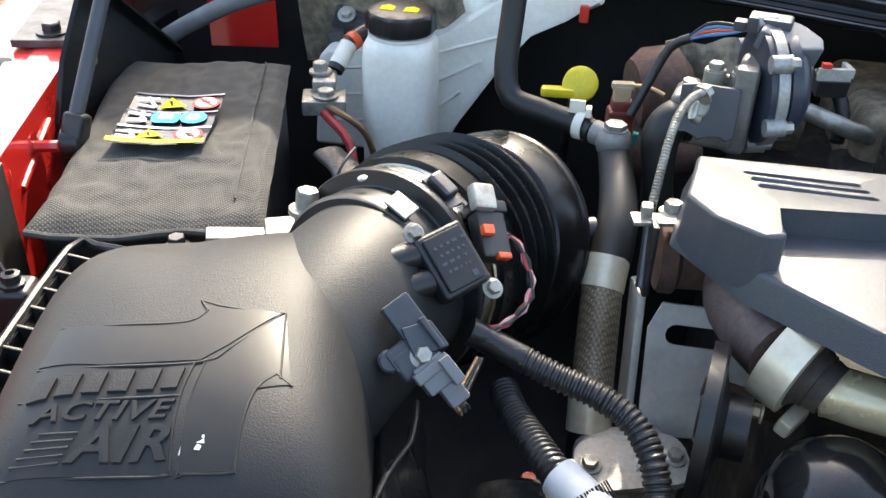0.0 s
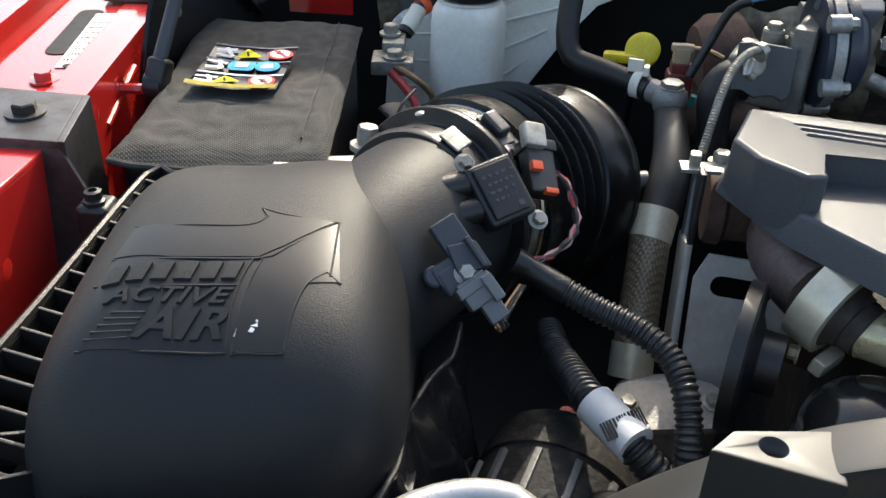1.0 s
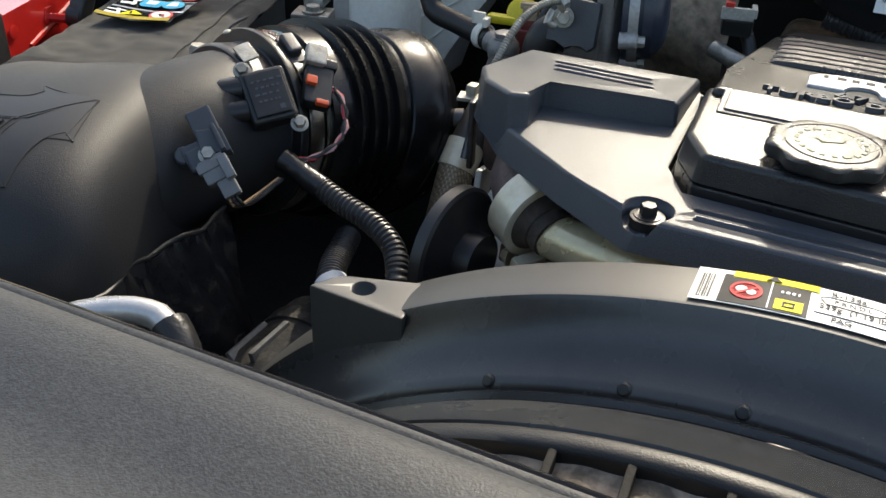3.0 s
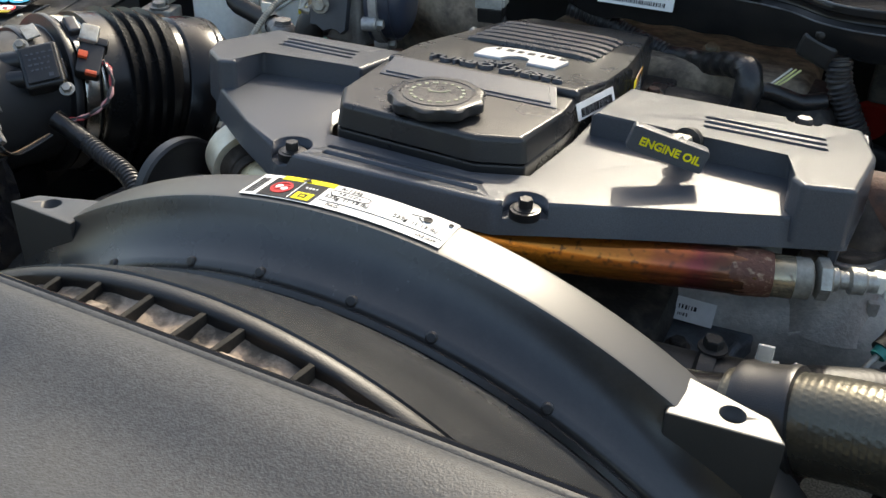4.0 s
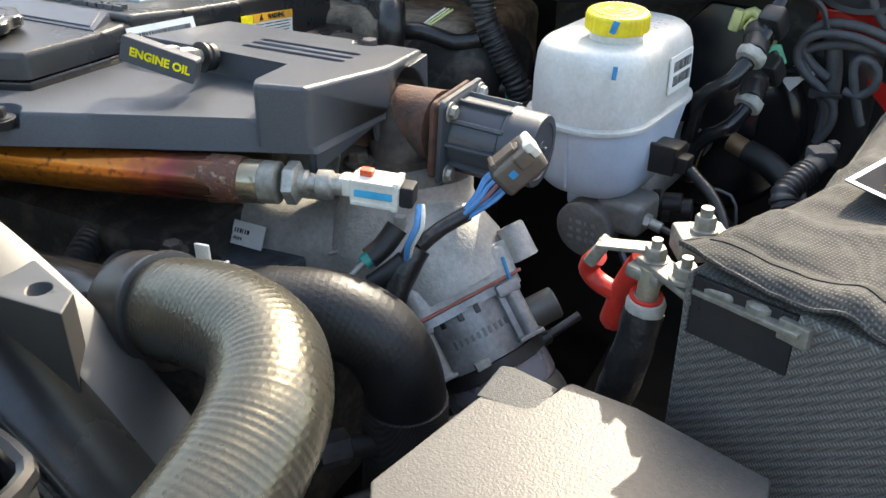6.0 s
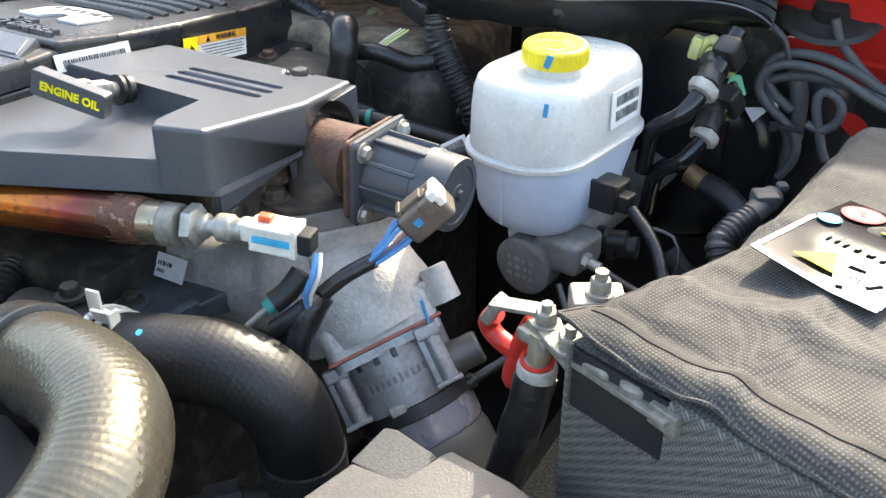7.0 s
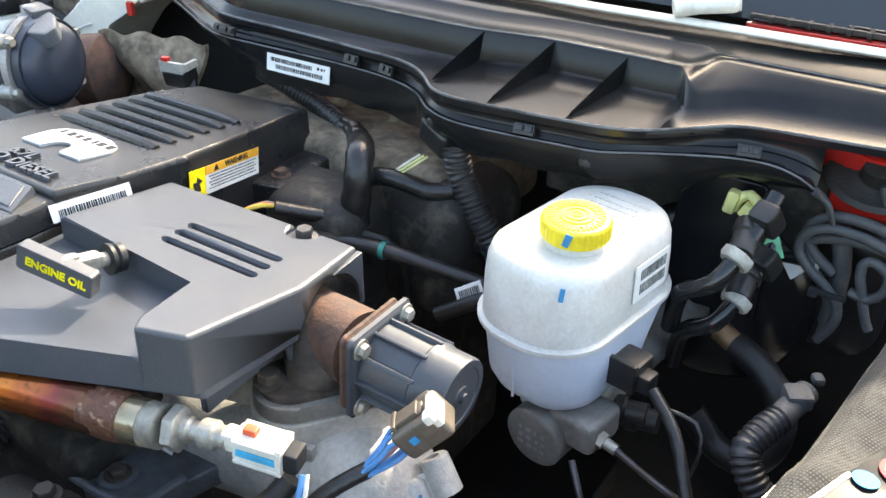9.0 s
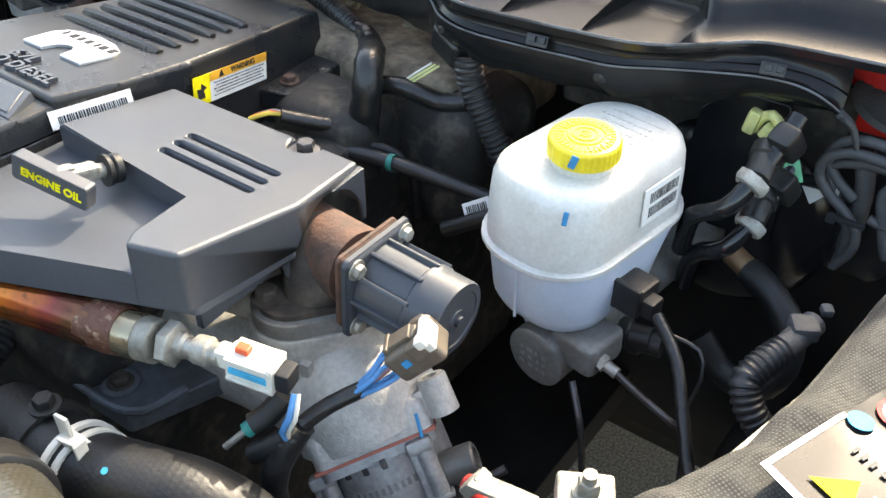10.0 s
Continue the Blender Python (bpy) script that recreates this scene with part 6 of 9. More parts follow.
fuse = thing("fuse_box", (0.98, 0.44, 0.93), "black fuse box with a grained dark lid", "fuse box")
FS = Matrix.Translation((-0.005, -0.012, 0.012))
part("lid", prism([(0.894, 0.372), (0.905, 0.352), (1.02, 0.315), (1.11, 0.39), (1.10, 0.480), (1.012, 0.506), (0.966, 0.513), (0.961, 0.505), (0.956, 0.476), (0.948, 0.470), (0.917, 0.472)], 1.052, 1.075, 0.002, 2, m=FS), FUSE_LID, fuse)
part("latch_plate", prism([(0.913, 0.474), (0.9475, 0.4720), (0.9545, 0.477), (0.9600, 0.506), (0.923, 0.5145), (0.914, 0.512)], 1.045, 1.0725, 0.002, m=FS), RAD_GREY, fuse, "smooth black latch tongue")
part("box", prism([(0.902, 0.378), (0.912, 0.360), (1.015, 0.325), (1.10, 0.395), (1.09, 0.474), (1.008, 0.498), (0.962, 0.500), (0.920, 0.500)], 0.86, 1.052, 0.003, m=FS), BLACK, fuse)

# right end of the radiator support: black bracket with white clips
endb = thing("radiator_end_bracket", (0.86, 0.10, 1.15), "black plastic radiator end bracket with dirty white clips", "bracket")
EDGE = [(0.786, 0.176), (0.813, 0.180), (0.823, 0.186), (0.842, 0.184), (0.866, 0.179), (0.874, 0.168), (0.876, 0.140), (0.882, 0.04), (0.884, -0.06)]
part("tray", prism([(0.782, -0.06)] + EDGE[::-1], 1.17, 1.212, 0.002), BLACK, endb)
part("rim", tube([(x, y, 1.238 - 0.10 * max(0, 0.14 - y)) for x, y in EDGE], 0.0042, 8, 0.01), BLACK_SATIN, endb)
for (xa, ya), (xb, yb) in zip(EDGE, EDGE[1:]):
    d = Vector((xb - xa, yb - ya))
    part("wall", rbox((d.length + 0.002, 0.003, 0.034), pose((xa + xb) / 2, (ya + yb) / 2, 1.221 - 0.10 * max(0, 0.14 - (ya + yb) / 2), 0, 0, math.degrees(math.atan2(d.y, d.x))), 0.001), BLACK_SATIN, endb)
for x, y, w, r in ((0.812, 0.168, 0.020, 70), (0.834, 0.172, 0.024, 62), (0.852, 0.150, 0.046, 14), (0.856, 0.128, 0.046, 14), (0.858, 0.100, 0.046, 14), (0.860, 0.070, 0.046, 14)):
    part("partition", rbox((w, 0.0035, 0.024), pose(x, y, 1.220, 0, 0, r), 0.001), BLACK_SATIN, endb)
for x, y, w, d, r in ((0.829, 0.153, 0.022, 0.018, 20), (0.820, 0.140, 0.018, 0.020, -10), (0.822, 0.124, 0.022, 0.018, 15), (0.815, 0.106, 0.020, 0.022, -5), (0.818, 0.086, 0.022, 0.020, 20)):
    part("white_clip", join(rbox((w, d, 0.010), pose(x, y, 1.231, 6, -6, r), 0.004, 3), rbox((w * 0.5, d * 1.2, 0.006), pose(x - 0.004, y, 1.229, 0, 0, r + 30), 0.002), rbox((0.005, 0.004, 0.003), pose(x - 0.002, y, 1.2365, 0, 0, r), 0.0005)), WHITE_PLASTIC, endb, "dirty white plastic clip")
part("silver_tab", rbox((0.022, 0.016, 0.003), pose(0.806, 0.158, 1.240, -6, -14, 15), 0.001), ZINC, endb, "silver tab")
solo("hose_clamp", join(disc_ring(0.0338, 0.0365, 0.018, axis_m((0.8500, 0.196, 1.1145), (-0.18, -1, -0.28)), 40), rbox((0.02, 0.02, 0.014), (0.866, 0.190, 1.150), 0.003)), GOLD_ZINC, "yellowish steel hose clamp on the silver hose", "hose clamp")

# ---------------------------------------------------------------- air filter box
LX, LY, LT = -0.2435, 0.3785, 15.5
LM3 = pose(LX, LY, 0, 0, 0, LT)
LZ0 = 1.0705


def half_axes(u, v):
    return (0.1289 if u > 0 else 0.1166), (0.1857 if v > 0 else 0.1474)


def lid_s(u, v):
    a, b = half_axes(u, v)
    return ((abs(u) / a) ** 5.0 + (abs(v) / b) ** 5.0) ** (1 / 5.0)


def lid_z(u, v):
    s = min(lid_s(u, v), 0.9999)
    top = 1.2184 + 0.0374 * u + 0.0808 * v - 0.932 * v * v
    return LZ0 + (top - LZ0) * (1 - s ** (2.97 + 2.6 * max(0.0, u / 0.129))) ** (1 / 3.08)


def on_lid(u, v, h=0.0):
    return LM3 @ Vector((u, v, lid_z(u, v) + h))


airbox = thing("air_filter_box", (LX, LY, 0.95), "black plastic air filter box with domed lid and embossed lettering", "air filter box")


def lid_rim(a, k=1.0, z=LZ0):
    c, sn = math.cos(a), math.sin(a)
    ha, hb = half_axes(c, sn)
    r = k * (abs(c / ha) ** 5.0 + abs(sn / hb) ** 5.0) ** (-1 / 5.0)
    return r * c, r * sn


def lid_mesh():
    rings = []
    for i in range(1, 61):
        s = math.sin(i / 60 * math.pi / 2) if i < 60 else 0.99995
        ring = []
        for k in range(128):
            u, v = lid_rim(2 * math.pi * k / 128, s)
            ring.append(LM3 @ Vector((u, v, lid_z(u, v) if i < 60 else LZ0)))
        rings.append(ring)
    return loft(rings)


part("lid", lid_mesh(), LID, airbox, smooth=80)


def drape(bm, h):
    """Lays flat shapes, drawn in the lid's own plane, on its dome."""
    for v in bm.verts:
        v.co = on_lid(v.co.x, v.co.y, v.co.z + h)
    return bm


def lid_panel(pts, low, high):
    """A flat plate with this outline, cut fine enough to follow the dome."""
    bm = bmesh.new()
    f = bm.faces.new([bm.verts.new((x, y, 0)) for x, y in pts])
    bmesh.ops.triangulate(bm, faces=[f])
    bmesh.ops.subdivide_edges(bm, edges=bm.edges[:], cuts=7, use_grid_fill=True)
    up = bmesh.ops.extrude_face_region(bm, geom=bm.faces[:])["geom"]
    for v in up:
        if isinstance(v, bmesh.types.BMVert):
            v.co.z = high
    for v in bm.verts:
        if v.co.z < high:
            v.co.z = low
    return drape(bm, 0.0)


def outline_on_lid(pts, r=0.0011):
    return tube([on_lid(u, v, 0.0003) for u, v in pts], r, 6, 0.006)


LETTER = Matrix.Rotation(radians(-2.2), 4, "Z")
part("letter_panel", lid_panel([(-0.0705, -0.0950), (-0.026, -0.0975), (0.021, -0.0995), (0.0205, -0.078), (0.0225, -0.055), (0.0270, -0.0370), (-0.026, -0.0360), (-0.066, -0.0295)], -0.002, 0.0005), LID_SMOOTH, airbox, "smooth lettered panel")
part("arrow_panel", lid_panel([(0.0255, -0.0996), (0.0554, -0.1010), (0.0585, -0.0757), (0.0641, -0.0552), (0.0747, -0.0436), (0.0832, -0.0502), (0.0760, 0.0068), (0.0472, -0.0235), (0.0330, -0.0360), (0.0283, -0.0589)], -0.002, 0.0006), LID_SMOOTH, airbox, "smooth arrow-shaped panel")
part("arrow_panel", lid_panel([(-0.0667, -0.0265), (-0.0263, -0.0345), (0.0300, -0.0345), (0.0450, -0.0225), (0.0730, 0.0070), (0.0411, 0.0100), (0.0228, 0.0180), (0.0282, 0.0081), (0.0171, -0.0025), (-0.0244, -0.0025), (-0.0617, 0.0044)], -0.002, 0.0006), LID_SMOOTH, airbox, "smooth arrow-shaped panel")
for x0, x1 in ((-0.0655, -0.0535), (-0.0495, -0.0385), (-0.0340, -0.0240), (-0.0195, -0.0085), (-0.0030, 0.0065), (0.0105, 0.0195)):
    part("raised_block", lid_panel([(x0, -0.0545), (x1, -0.0548), (x1 + 0.0030, -0.0412), (x0 + 0.0030, -0.0408)], -0.001, 0.0026), LID, airbox, "raised plain block")
for words, size, wide, u, v, bold in (("ACTIVE", 0.0150, 1.45, -0.0215, -0.0660, 0.0002), ("AIR", 0.0250, 1.35, -0.0085, -0.0845, 0.0006)):
    bm = text(words, size, 0.0020, Matrix.Identity(4), shear=0.3, bold=bold, space=1.05)
    bm.transform(Matrix.Translation((u, v, 0)) @ LETTER @ Matrix.Diagonal((wide, 1, 1, 1)))
    part("lettering", drape(bm, 0.0004), LID, airbox, "embossed letters")
for k in range(5):
    part("speed_line", outline_on_lid([(-0.0660 + 0.0034 * k, -0.0895 + 0.0036 * k), (-0.0390 + 0.0020 * k, -0.0905 + 0.0036 * k)], 0.0011), LID, airbox)
for pts in ([(-0.0705, -0.0950), (-0.026, -0.0978), (0.017, -0.0998), (0.021, -0.0970), (0.0205, -0.078), (0.0225, -0.055), (0.0270, -0.0370)],
            [(-0.072, -0.0500), (-0.0208, -0.0580), (0.0229, -0.0585)],
            [(-0.0667, -0.0285), (-0.0263, -0.0360), (0.0310, -0.0360), (0.0470, -0.0245), (0.0740, 0.0065)],
            [(0.0330, -0.0365), (0.0283, -0.0589), (0.0255, -0.0985), (0.0285, -0.1000), (0.0540, -0.1015), (0.0560, -0.0985), (0.0585, -0.0757), (0.0641, -0.0552), (0.0747, -0.0436)],
            [(0.0747, -0.0436), (0.0840, -0.0510)], [(0.0770, -0.0470), (0.0765, -0.0200), (0.0757, 0.0075)],
            [(0.0757, 0.0075), (0.0411, 0.0105), (0.0228, 0.0180)], [(0.0228, 0.0180), (0.0282, 0.0081)], [(0.0282, 0.0081), (0.0171, -0.0020), (-0.0244, -0.0020), (-0.0617, 0.0050)]):
    part("embossed_line", outline_on_lid(pts, 0.0009), LID, airbox)
part("paint_fleck", lid_panel([(0.0250, -0.0915), (0.0285, -0.0905), (0.0290, -0.0845), (0.0265, -0.0860)], 0.0004, 0.0011), WHITE, airbox, "white fleck")
for pts in ([(0.0335, -0.0895), (0.0365, -0.0900), (0.0375, -0.0880), (0.0350, -0.0870)], [(0.0345, -0.0862), (0.0390, -0.0868), (0.0385, -0.0845), (0.0365, -0.0855)], [(0.0372, -0.0838), (0.0388, -0.0842), (0.0384, -0.0826), (0.0374, -0.0826)]):
    part("paint_fleck", lid_panel(pts, 0.0004, 0.0010), WHITE, airbox, "white fleck")


# ribbed flange of the lid and the box under it
def base_pt(a, k=1.0, z=LZ0):
    u, v = lid_rim(a, k)
    return LM3 @ Vector((u, v, z))


part("flange", loft([[base_pt(2 * math.pi * k / 64, 1.0 + (s - 1.0) * max(0.05, min(1.0, (0.62 - math.cos(2 * math.pi * k / 64)) / 0.4)), z) for k in range(64)] for s, z in ((0.985, 1.086), (1.12, 1.082), (1.12, 1.070), (0.96, 1.070))], caps=False), BLACK, airbox, "ribbed flange")
RAIL_A, RAIL_B = Vector((-0.423, 0.545, 1.140)), Vector((-0.372, 0.200, 1.122))
part("outer_rail", tube([(-0.365, 0.556, 1.138), (-0.405, 0.556, 1.140), RAIL_A, RAIL_A.lerp(RAIL_B, 0.5), RAIL_B, (-0.352, 0.188, 1.112), (-0.300, 0.186, 1.105), (-0.18, 0.205, 1.100)], 0.0042, 8, 0.02), BLACK, airbox)
part("outer_wall", sheet(lambda u, v: RAIL_A.lerp(RAIL_B, u) + Vector((0.001, 0, -0.002 - 0.055 * v)), 8, 2, 0.003), BLACK, airbox)
for k in range(15):
    p = RAIL_A.lerp(RAIL_B, (k + 0.35) / 15)
    q = Vector((p.x + 0.085, p.y + 0.014, p.z - 0.020))
    d = q - p
    part("rib", rbox((d.length, 0.0034, 0.016), Matrix.Translation(p.lerp(q, 0.5) + Vector((0, 0, -0.006))) @ Matrix.Rotation(math.atan2(d.y, d.x), 4, "Z") @ Matrix.Rotation(0.23, 4, "Y"), 0.001), BLACK, airbox)
for x, y, t in ((-0.335, 0.252, 42), (-0.300, 0.230, 52), (-0.262, 0.218, 74), (-0.222, 0.214, 80), (-0.185, 0.216, 84), (-0.150, 0.222, 86)):
    part("rib", rbox((0.060, 0.0034, 0.026), pose(x, y, 1.103, 0, 14, t), 0.001), BLACK, airbox)
part("lower_box", loft([[base_pt(2 * math.pi * k / 48, s, z) for k in range(48)] for s, z in ((0.90, 0.80), (1.04, 1.071))]), BLACK, airbox)
part("screw_post", join(rbox((0.030, 0.030, 0.05), pose(-0.434, 0.486, 1.118, 0, 0, 13), 0.006, 3), lathe([(0.010, 0), (0.010, 0.004), (0.0075, 0.005), (0.0075, 0.012), (0.004, 0.013), (0.004, 0.010), (0, 0.010)], (-0.433, 0.483, 1.142), 8)), BLACK, airbox, "screw post with hex screw")

# neck, hose clamp and bellows
duct = thing("intake_duct", (-0.12, 0.60, 1.05), "black intake duct with steel band clamp and ribbed rubber bellows", "duct")
C3 = Vector((-0.154, 0.578, 1.137))
part("neck", tube([(-0.194, 0.396, 1.122), (-0.189, 0.420, 1.132), (-0.180, 0.455, 1.141), (-0.168, 0.50, 1.145), (-0.159, 0.545, 1.142), C3], lambda s: 0.0755 - 0.005 * max(0.0, 1 - s * 1.4) - 0.030 * max(0.0, 1 - s * 12.0) ** 2, 56, 0.004), LID, duct, smooth=60)
part("mould_line", tube([(-0.152, 0.440, 1.2030), (-0.136, 0.480, 1.2090), (-0.121, 0.540, 1.2063)], 0.0006, 5), LID, duct)
BDIR = Vector((0.33, 0.92, -0.20)).normalized()
part("collar", lathe([(0.0755, -0.044), (0.0785, -0.040), (0.0785, -0.012), (0.083, -0.008), (0.084, 0.0)], axis_m(C3, BDIR), 56), BLACK, duct)
band = part("band_clamp", lathe([(0.0870, 0.0), (0.0900, 0.0008), (0.0906, 0.004), (0.0906, 0.014), (0.0900, 0.0172), (0.0870, 0.018)], axis_m(C3 + BDIR * 0.002, BDIR), 64, close=False), CHROME_CLAMP, duct, "shiny steel band")
part("second_band", lathe([(0.0880, 0.0), (0.0902, 0.001), (0.0902, 0.011), (0.0880, 0.012)], axis_m(C3 + BDIR * 0.024, BDIR), 64, close=False), CHROME_CLAMP, duct, "shiny steel band")
part("clamp_liner", lathe([(0.080, -0.003), (0.0915, -0.002), (0.0925, 0.0), (0.0925, 0.005), (0.0915, 0.007), (0.086, 0.008)], axis_m(C3 - BDIR * 0.008, BDIR), 64, close=False), BLACK, duct)
part("clamp_screw", join(rbox((0.024, 0.014, 0.012), axis_m(C3 + Vector((0.042, 0.012, 0.084)), (0.4, -0.2, 0.85), BDIR), 0.003, 3), rbox((0.034, 0.016, 0.004), axis_m(C3 + Vector((0.042, 0.012, 0.079)), (0.4, -0.2, 0.85), BDIR), 0.001)), STEEL_DARK, band, "dark worm screw housing")
part("rivet", lathe([(0.004, 0), (0.004, 0.001), (0.0025, 0.002), (0, 0.002)], axis_m(C3 + Vector((-0.018, -0.004, 0.0905)), (-0.2, -0.15, 0.95)), 12), ZINC, band)
part("clip", rbox((0.022, 0.016, 0.003), axis_m(C3 + Vector((0.019, -0.026, 0.0840)), (0.22, -0.35, 0.9), BDIR), 0.001), ZINC, duct, "small square zinc clip")


def bellows_r(s):
    if s < 0.15:
        return 0.0865
    if s < 0.30:
        return 0.0950 + 0.004 * (s - 0.15)
    if s < 0.62:
        k = ((s - 0.30) / 0.08) % 1.0
        return 0.0950 + 0.0075 * (1 - k) ** 0.8 + 0.006 * (s - 0.30)
    if s < 0.67:
        return 0.0925
    if s < 0.84:
        return 0.0955 + 0.0095 * math.sin((s - 0.67) / 0.17 * math.pi / 2)
    if s < 0.88:
        return 0.1065
    return 0.1030 - 0.10 * (s - 0.88)


part("bellows", tube([C3 - BDIR * 0.004, C3 + BDIR * 0.06, C3 + BDIR * 0.13 + Vector((0.004, 0, -0.003)), C3 + BDIR * 0.20 + Vector((0.012, -0.006, -0.016))], bellows_r, 64, 0.0013), BELLOWS, duct, smooth=50)
part("seam", tube([C3 + Vector((-0.050, 0.030, 0.071)), C3 + Vector((-0.047, 0.040, 0.080)), C3 + Vector((-0.043, 0.060, 0.084))], 0.0014, 6), RUBBER, duct)

# mass air flow sensor and its plug
maf = thing("air_flow_sensor", (-0.09, 0.53, 1.16), "black air flow sensor block screwed to the duct", "sensor")
MM = on((-0.091, 0.522, 1.196), (0.42, -0.52, 0.74), (-0.50, 0.35, 0.55)) @ Matrix.Scale(0.93, 4)
housing = part("housing", join(rbox((0.044, 0.055, 0.020), MM, 0.004, 3), rbox((0.036, 0.046, 0.004), MM @ Matrix.Translation((0, 0, 0.0115)), 0.002), rbox((0.050, 0.030, 0.030), MM @ Matrix.Translation((0.0, 0, -0.022)), 0.005)), BLACK, maf)
for dy in (0.018, -0.006):
    part("port", tube([MM @ Vector((-0.018, dy, -0.004)), MM @ Vector((-0.045, dy + 0.004, -0.006))], 0.011, 16), BLACK, maf)
for dx, dy in ((-0.016, 0.033), (0.020, -0.034)):
    part("screw", hex_bolt(MM @ Vector((dx, dy, 0.002)), MM.to_3x3() @ Vector((0, 0, 1)), 0.0055, 0.007), ZINC, housing)
part("print", join(*[bars(5, 0.026 - 0.004 * (k % 2), 0.0022, MM @ Matrix.Translation((0, 0.013 - 0.007 * k, 0.0137)), 0.0004, 60 + k) for k in range(4)], rbox((0.005, 0.005, 0.0004), MM @ Matrix.Translation((0.009, -0.017, 0.0137)), 0)), BLUE_GREY, housing, "grey print")
plug = thing("sensor_plug", (-0.07, 0.57, 1.18), "black plug with orange lock and twisted wires", "connector")
PM = on((-0.070, 0.570, 1.196), (0.55, -0.35, 0.75), (-0.4, 0.75, 0.45))
part("shell", join(rbox((0.026, 0.046, 0.016), PM, 0.003), rbox((0.030, 0.010, 0.020), PM @ Matrix.Translation((0, 0.020, 0)), 0.002)), BLACK, plug)
part("metal_cap", rbox((0.020, 0.022, 0.012), PM @ Matrix.Translation((-0.006, 0.026, 0.008)), 0.003), ZINC, plug, "glossy metal edge")
part("lock", rbox((0.010, 0.008, 0.006), PM @ Matrix.Translation((-0.008, -0.002, 0.010)), 0.001), ORANGE, plug, "orange lock tab")
part("lock", rbox((0.012, 0.005, 0.006), PM @ Matrix.Translation((0.004, -0.022, 0.008)), 0.001), ORANGE, plug, "orange lock tab")
for k in range(4):
    o = Vector((0.002 * math.cos(k * 1.57), 0.002 * math.sin(k * 1.57), 0.0015 * (k % 2)))
    part("wire", tube([Vector(p) + o * (1 if i % 2 else -1) for i, p in enumerate(((-0.058, 0.575, 1.195), (-0.047, 0.572, 1.188), (-0.039, 0.566, 1.178), (-0.033, 0.556, 1.168), (-0.032, 0.545, 1.160), (-0.036, 0.535, 1.154), (-0.045, 0.524, 1.149), (-0.056, 0.514, 1.146), (-0.070, 0.508, 1.145)))], 0.0021, 8), (PINK_WIRE, RED_WIRE, TAPE, TAPE)[k], plug)

tps = thing("temperature_sensor", (-0.10, 0.43, 1.15), "black angled sensor bolted to the duct with a grey plug", "sensor")
TM = on((-0.100, 0.447, 1.186), (0.36, -0.62, 0.70), (-0.72, 0.36, 0.58)) @ Matrix.Scale(0.72, 4)
part("body", join(rbox((0.030, 0.046, 0.014), TM @ Matrix.Translation((0.002, 0.012, 0)), 0.003), rbox((0.036, 0.026, 0.018), TM @ Matrix.Translation((-0.018, -0.012, -0.004)), 0.005), prism([(-0.016, -0.02), (0.018, -0.03), (0.018, 0.0), (-0.010, 0.01)], -0.008, 0.011, 0.002, m=TM)), BLUE_GREY, tps)
part("bolt", hex_bolt(TM @ Vector((-0.008, -0.022, 0.004)), TM.to_3x3() @ Vector((0, 0, 1)), 0.006, 0.008), ZINC, tps)
part("mounting_lug", join(rbox((0.026, 0.030, 0.020), TM @ Matrix.Translation((-0.022, -0.020, -0.004)), 0.006, 3), lathe([(0.011, -0.014), (0.011, 0.004), (0.009, 0.006), (0, 0.006)], TM @ Matrix.Translation((-0.034, -0.008, -0.004)), 20), rbox((0.006, 0.034, 0.016), TM @ Matrix.Translation((0.010, -0.010, 0.010)), 0.002)), BLUE_GREY, tps)
GP = on((-0.082, 0.432, 1.166), (0.34, -0.70, 0.62), (-0.74, 0.36, 0.56)) @ Matrix.Scale(0.68, 4)
part("plug", join(rbox((0.034, 0.032, 0.022), GP, 0.003), rbox((0.040, 0.012, 0.014), GP @ Matrix.Translation((0, 0.006, 0.006)), 0.002), rbox((0.022, 0.026, 0.016), GP @ Matrix.Translation((0.004, -0.026, 0)), 0.003), rbox((0.012, 0.03, 0.012), GP @ Matrix.Translation((0.014, -0.006, 0.012)), 0.002)), GREY_PLASTIC, tps, "grey plug")
for k in range(3):
    part("wire", tube([GP @ Vector((-0.002 + 0.004 * k, -0.036, 0)), GP @ Vector((-0.003 + 0.005 * k, -0.048, -0.002)), (-0.070 + 0.003 * k, 0.450, 1.130), (-0.062 + 0.002 * k, 0.490, 1.138)], 0.0015, 6), (BRASS, GRIMY_IRON, TAPE)[k], tps)

c1 = thing("wire_conduit", (0.0, 0.49, 1.0), "black corrugated wire conduit running down beside the shroud", "conduit")
part("wrap", tube([(-0.072, 0.509, 1.147), (-0.055, 0.511, 1.138), (-0.030, 0.509, 1.128)], 0.0105, 12, 0.004, wobble=0.08), TAPE, c1, "tape wrap")
part("corrugated_tube", tube([(-0.034, 0.510, 1.129), (-0.005, 0.504, 1.121), (0.030, 0.496, 1.114), (0.058, 0.482, 1.104), (0.074, 0.458, 1.088), (0.082, 0.430, 1.055), (0.084, 0.415, 0.99)], 0.0105, 16, rib=(0.0052, 0.13)), CONDUIT, c1)
c2 = thing("wire_conduit", (0.02, 0.48, 0.98), "black corrugated conduit wearing a white bar code tag", "conduit")
part("corrugated_tube", tube([(-0.050, 0.585, 1.030), (-0.036, 0.548, 1.038), (-0.012, 0.495, 1.056), (0.012, 0.455, 1.064), (0.040, 0.432, 1.058), (0.068, 0.424, 1.035), (0.095, 0.425, 0.99)], 0.0135, 16, rib=(0.0062, 0.14)), CONDUIT, c2)
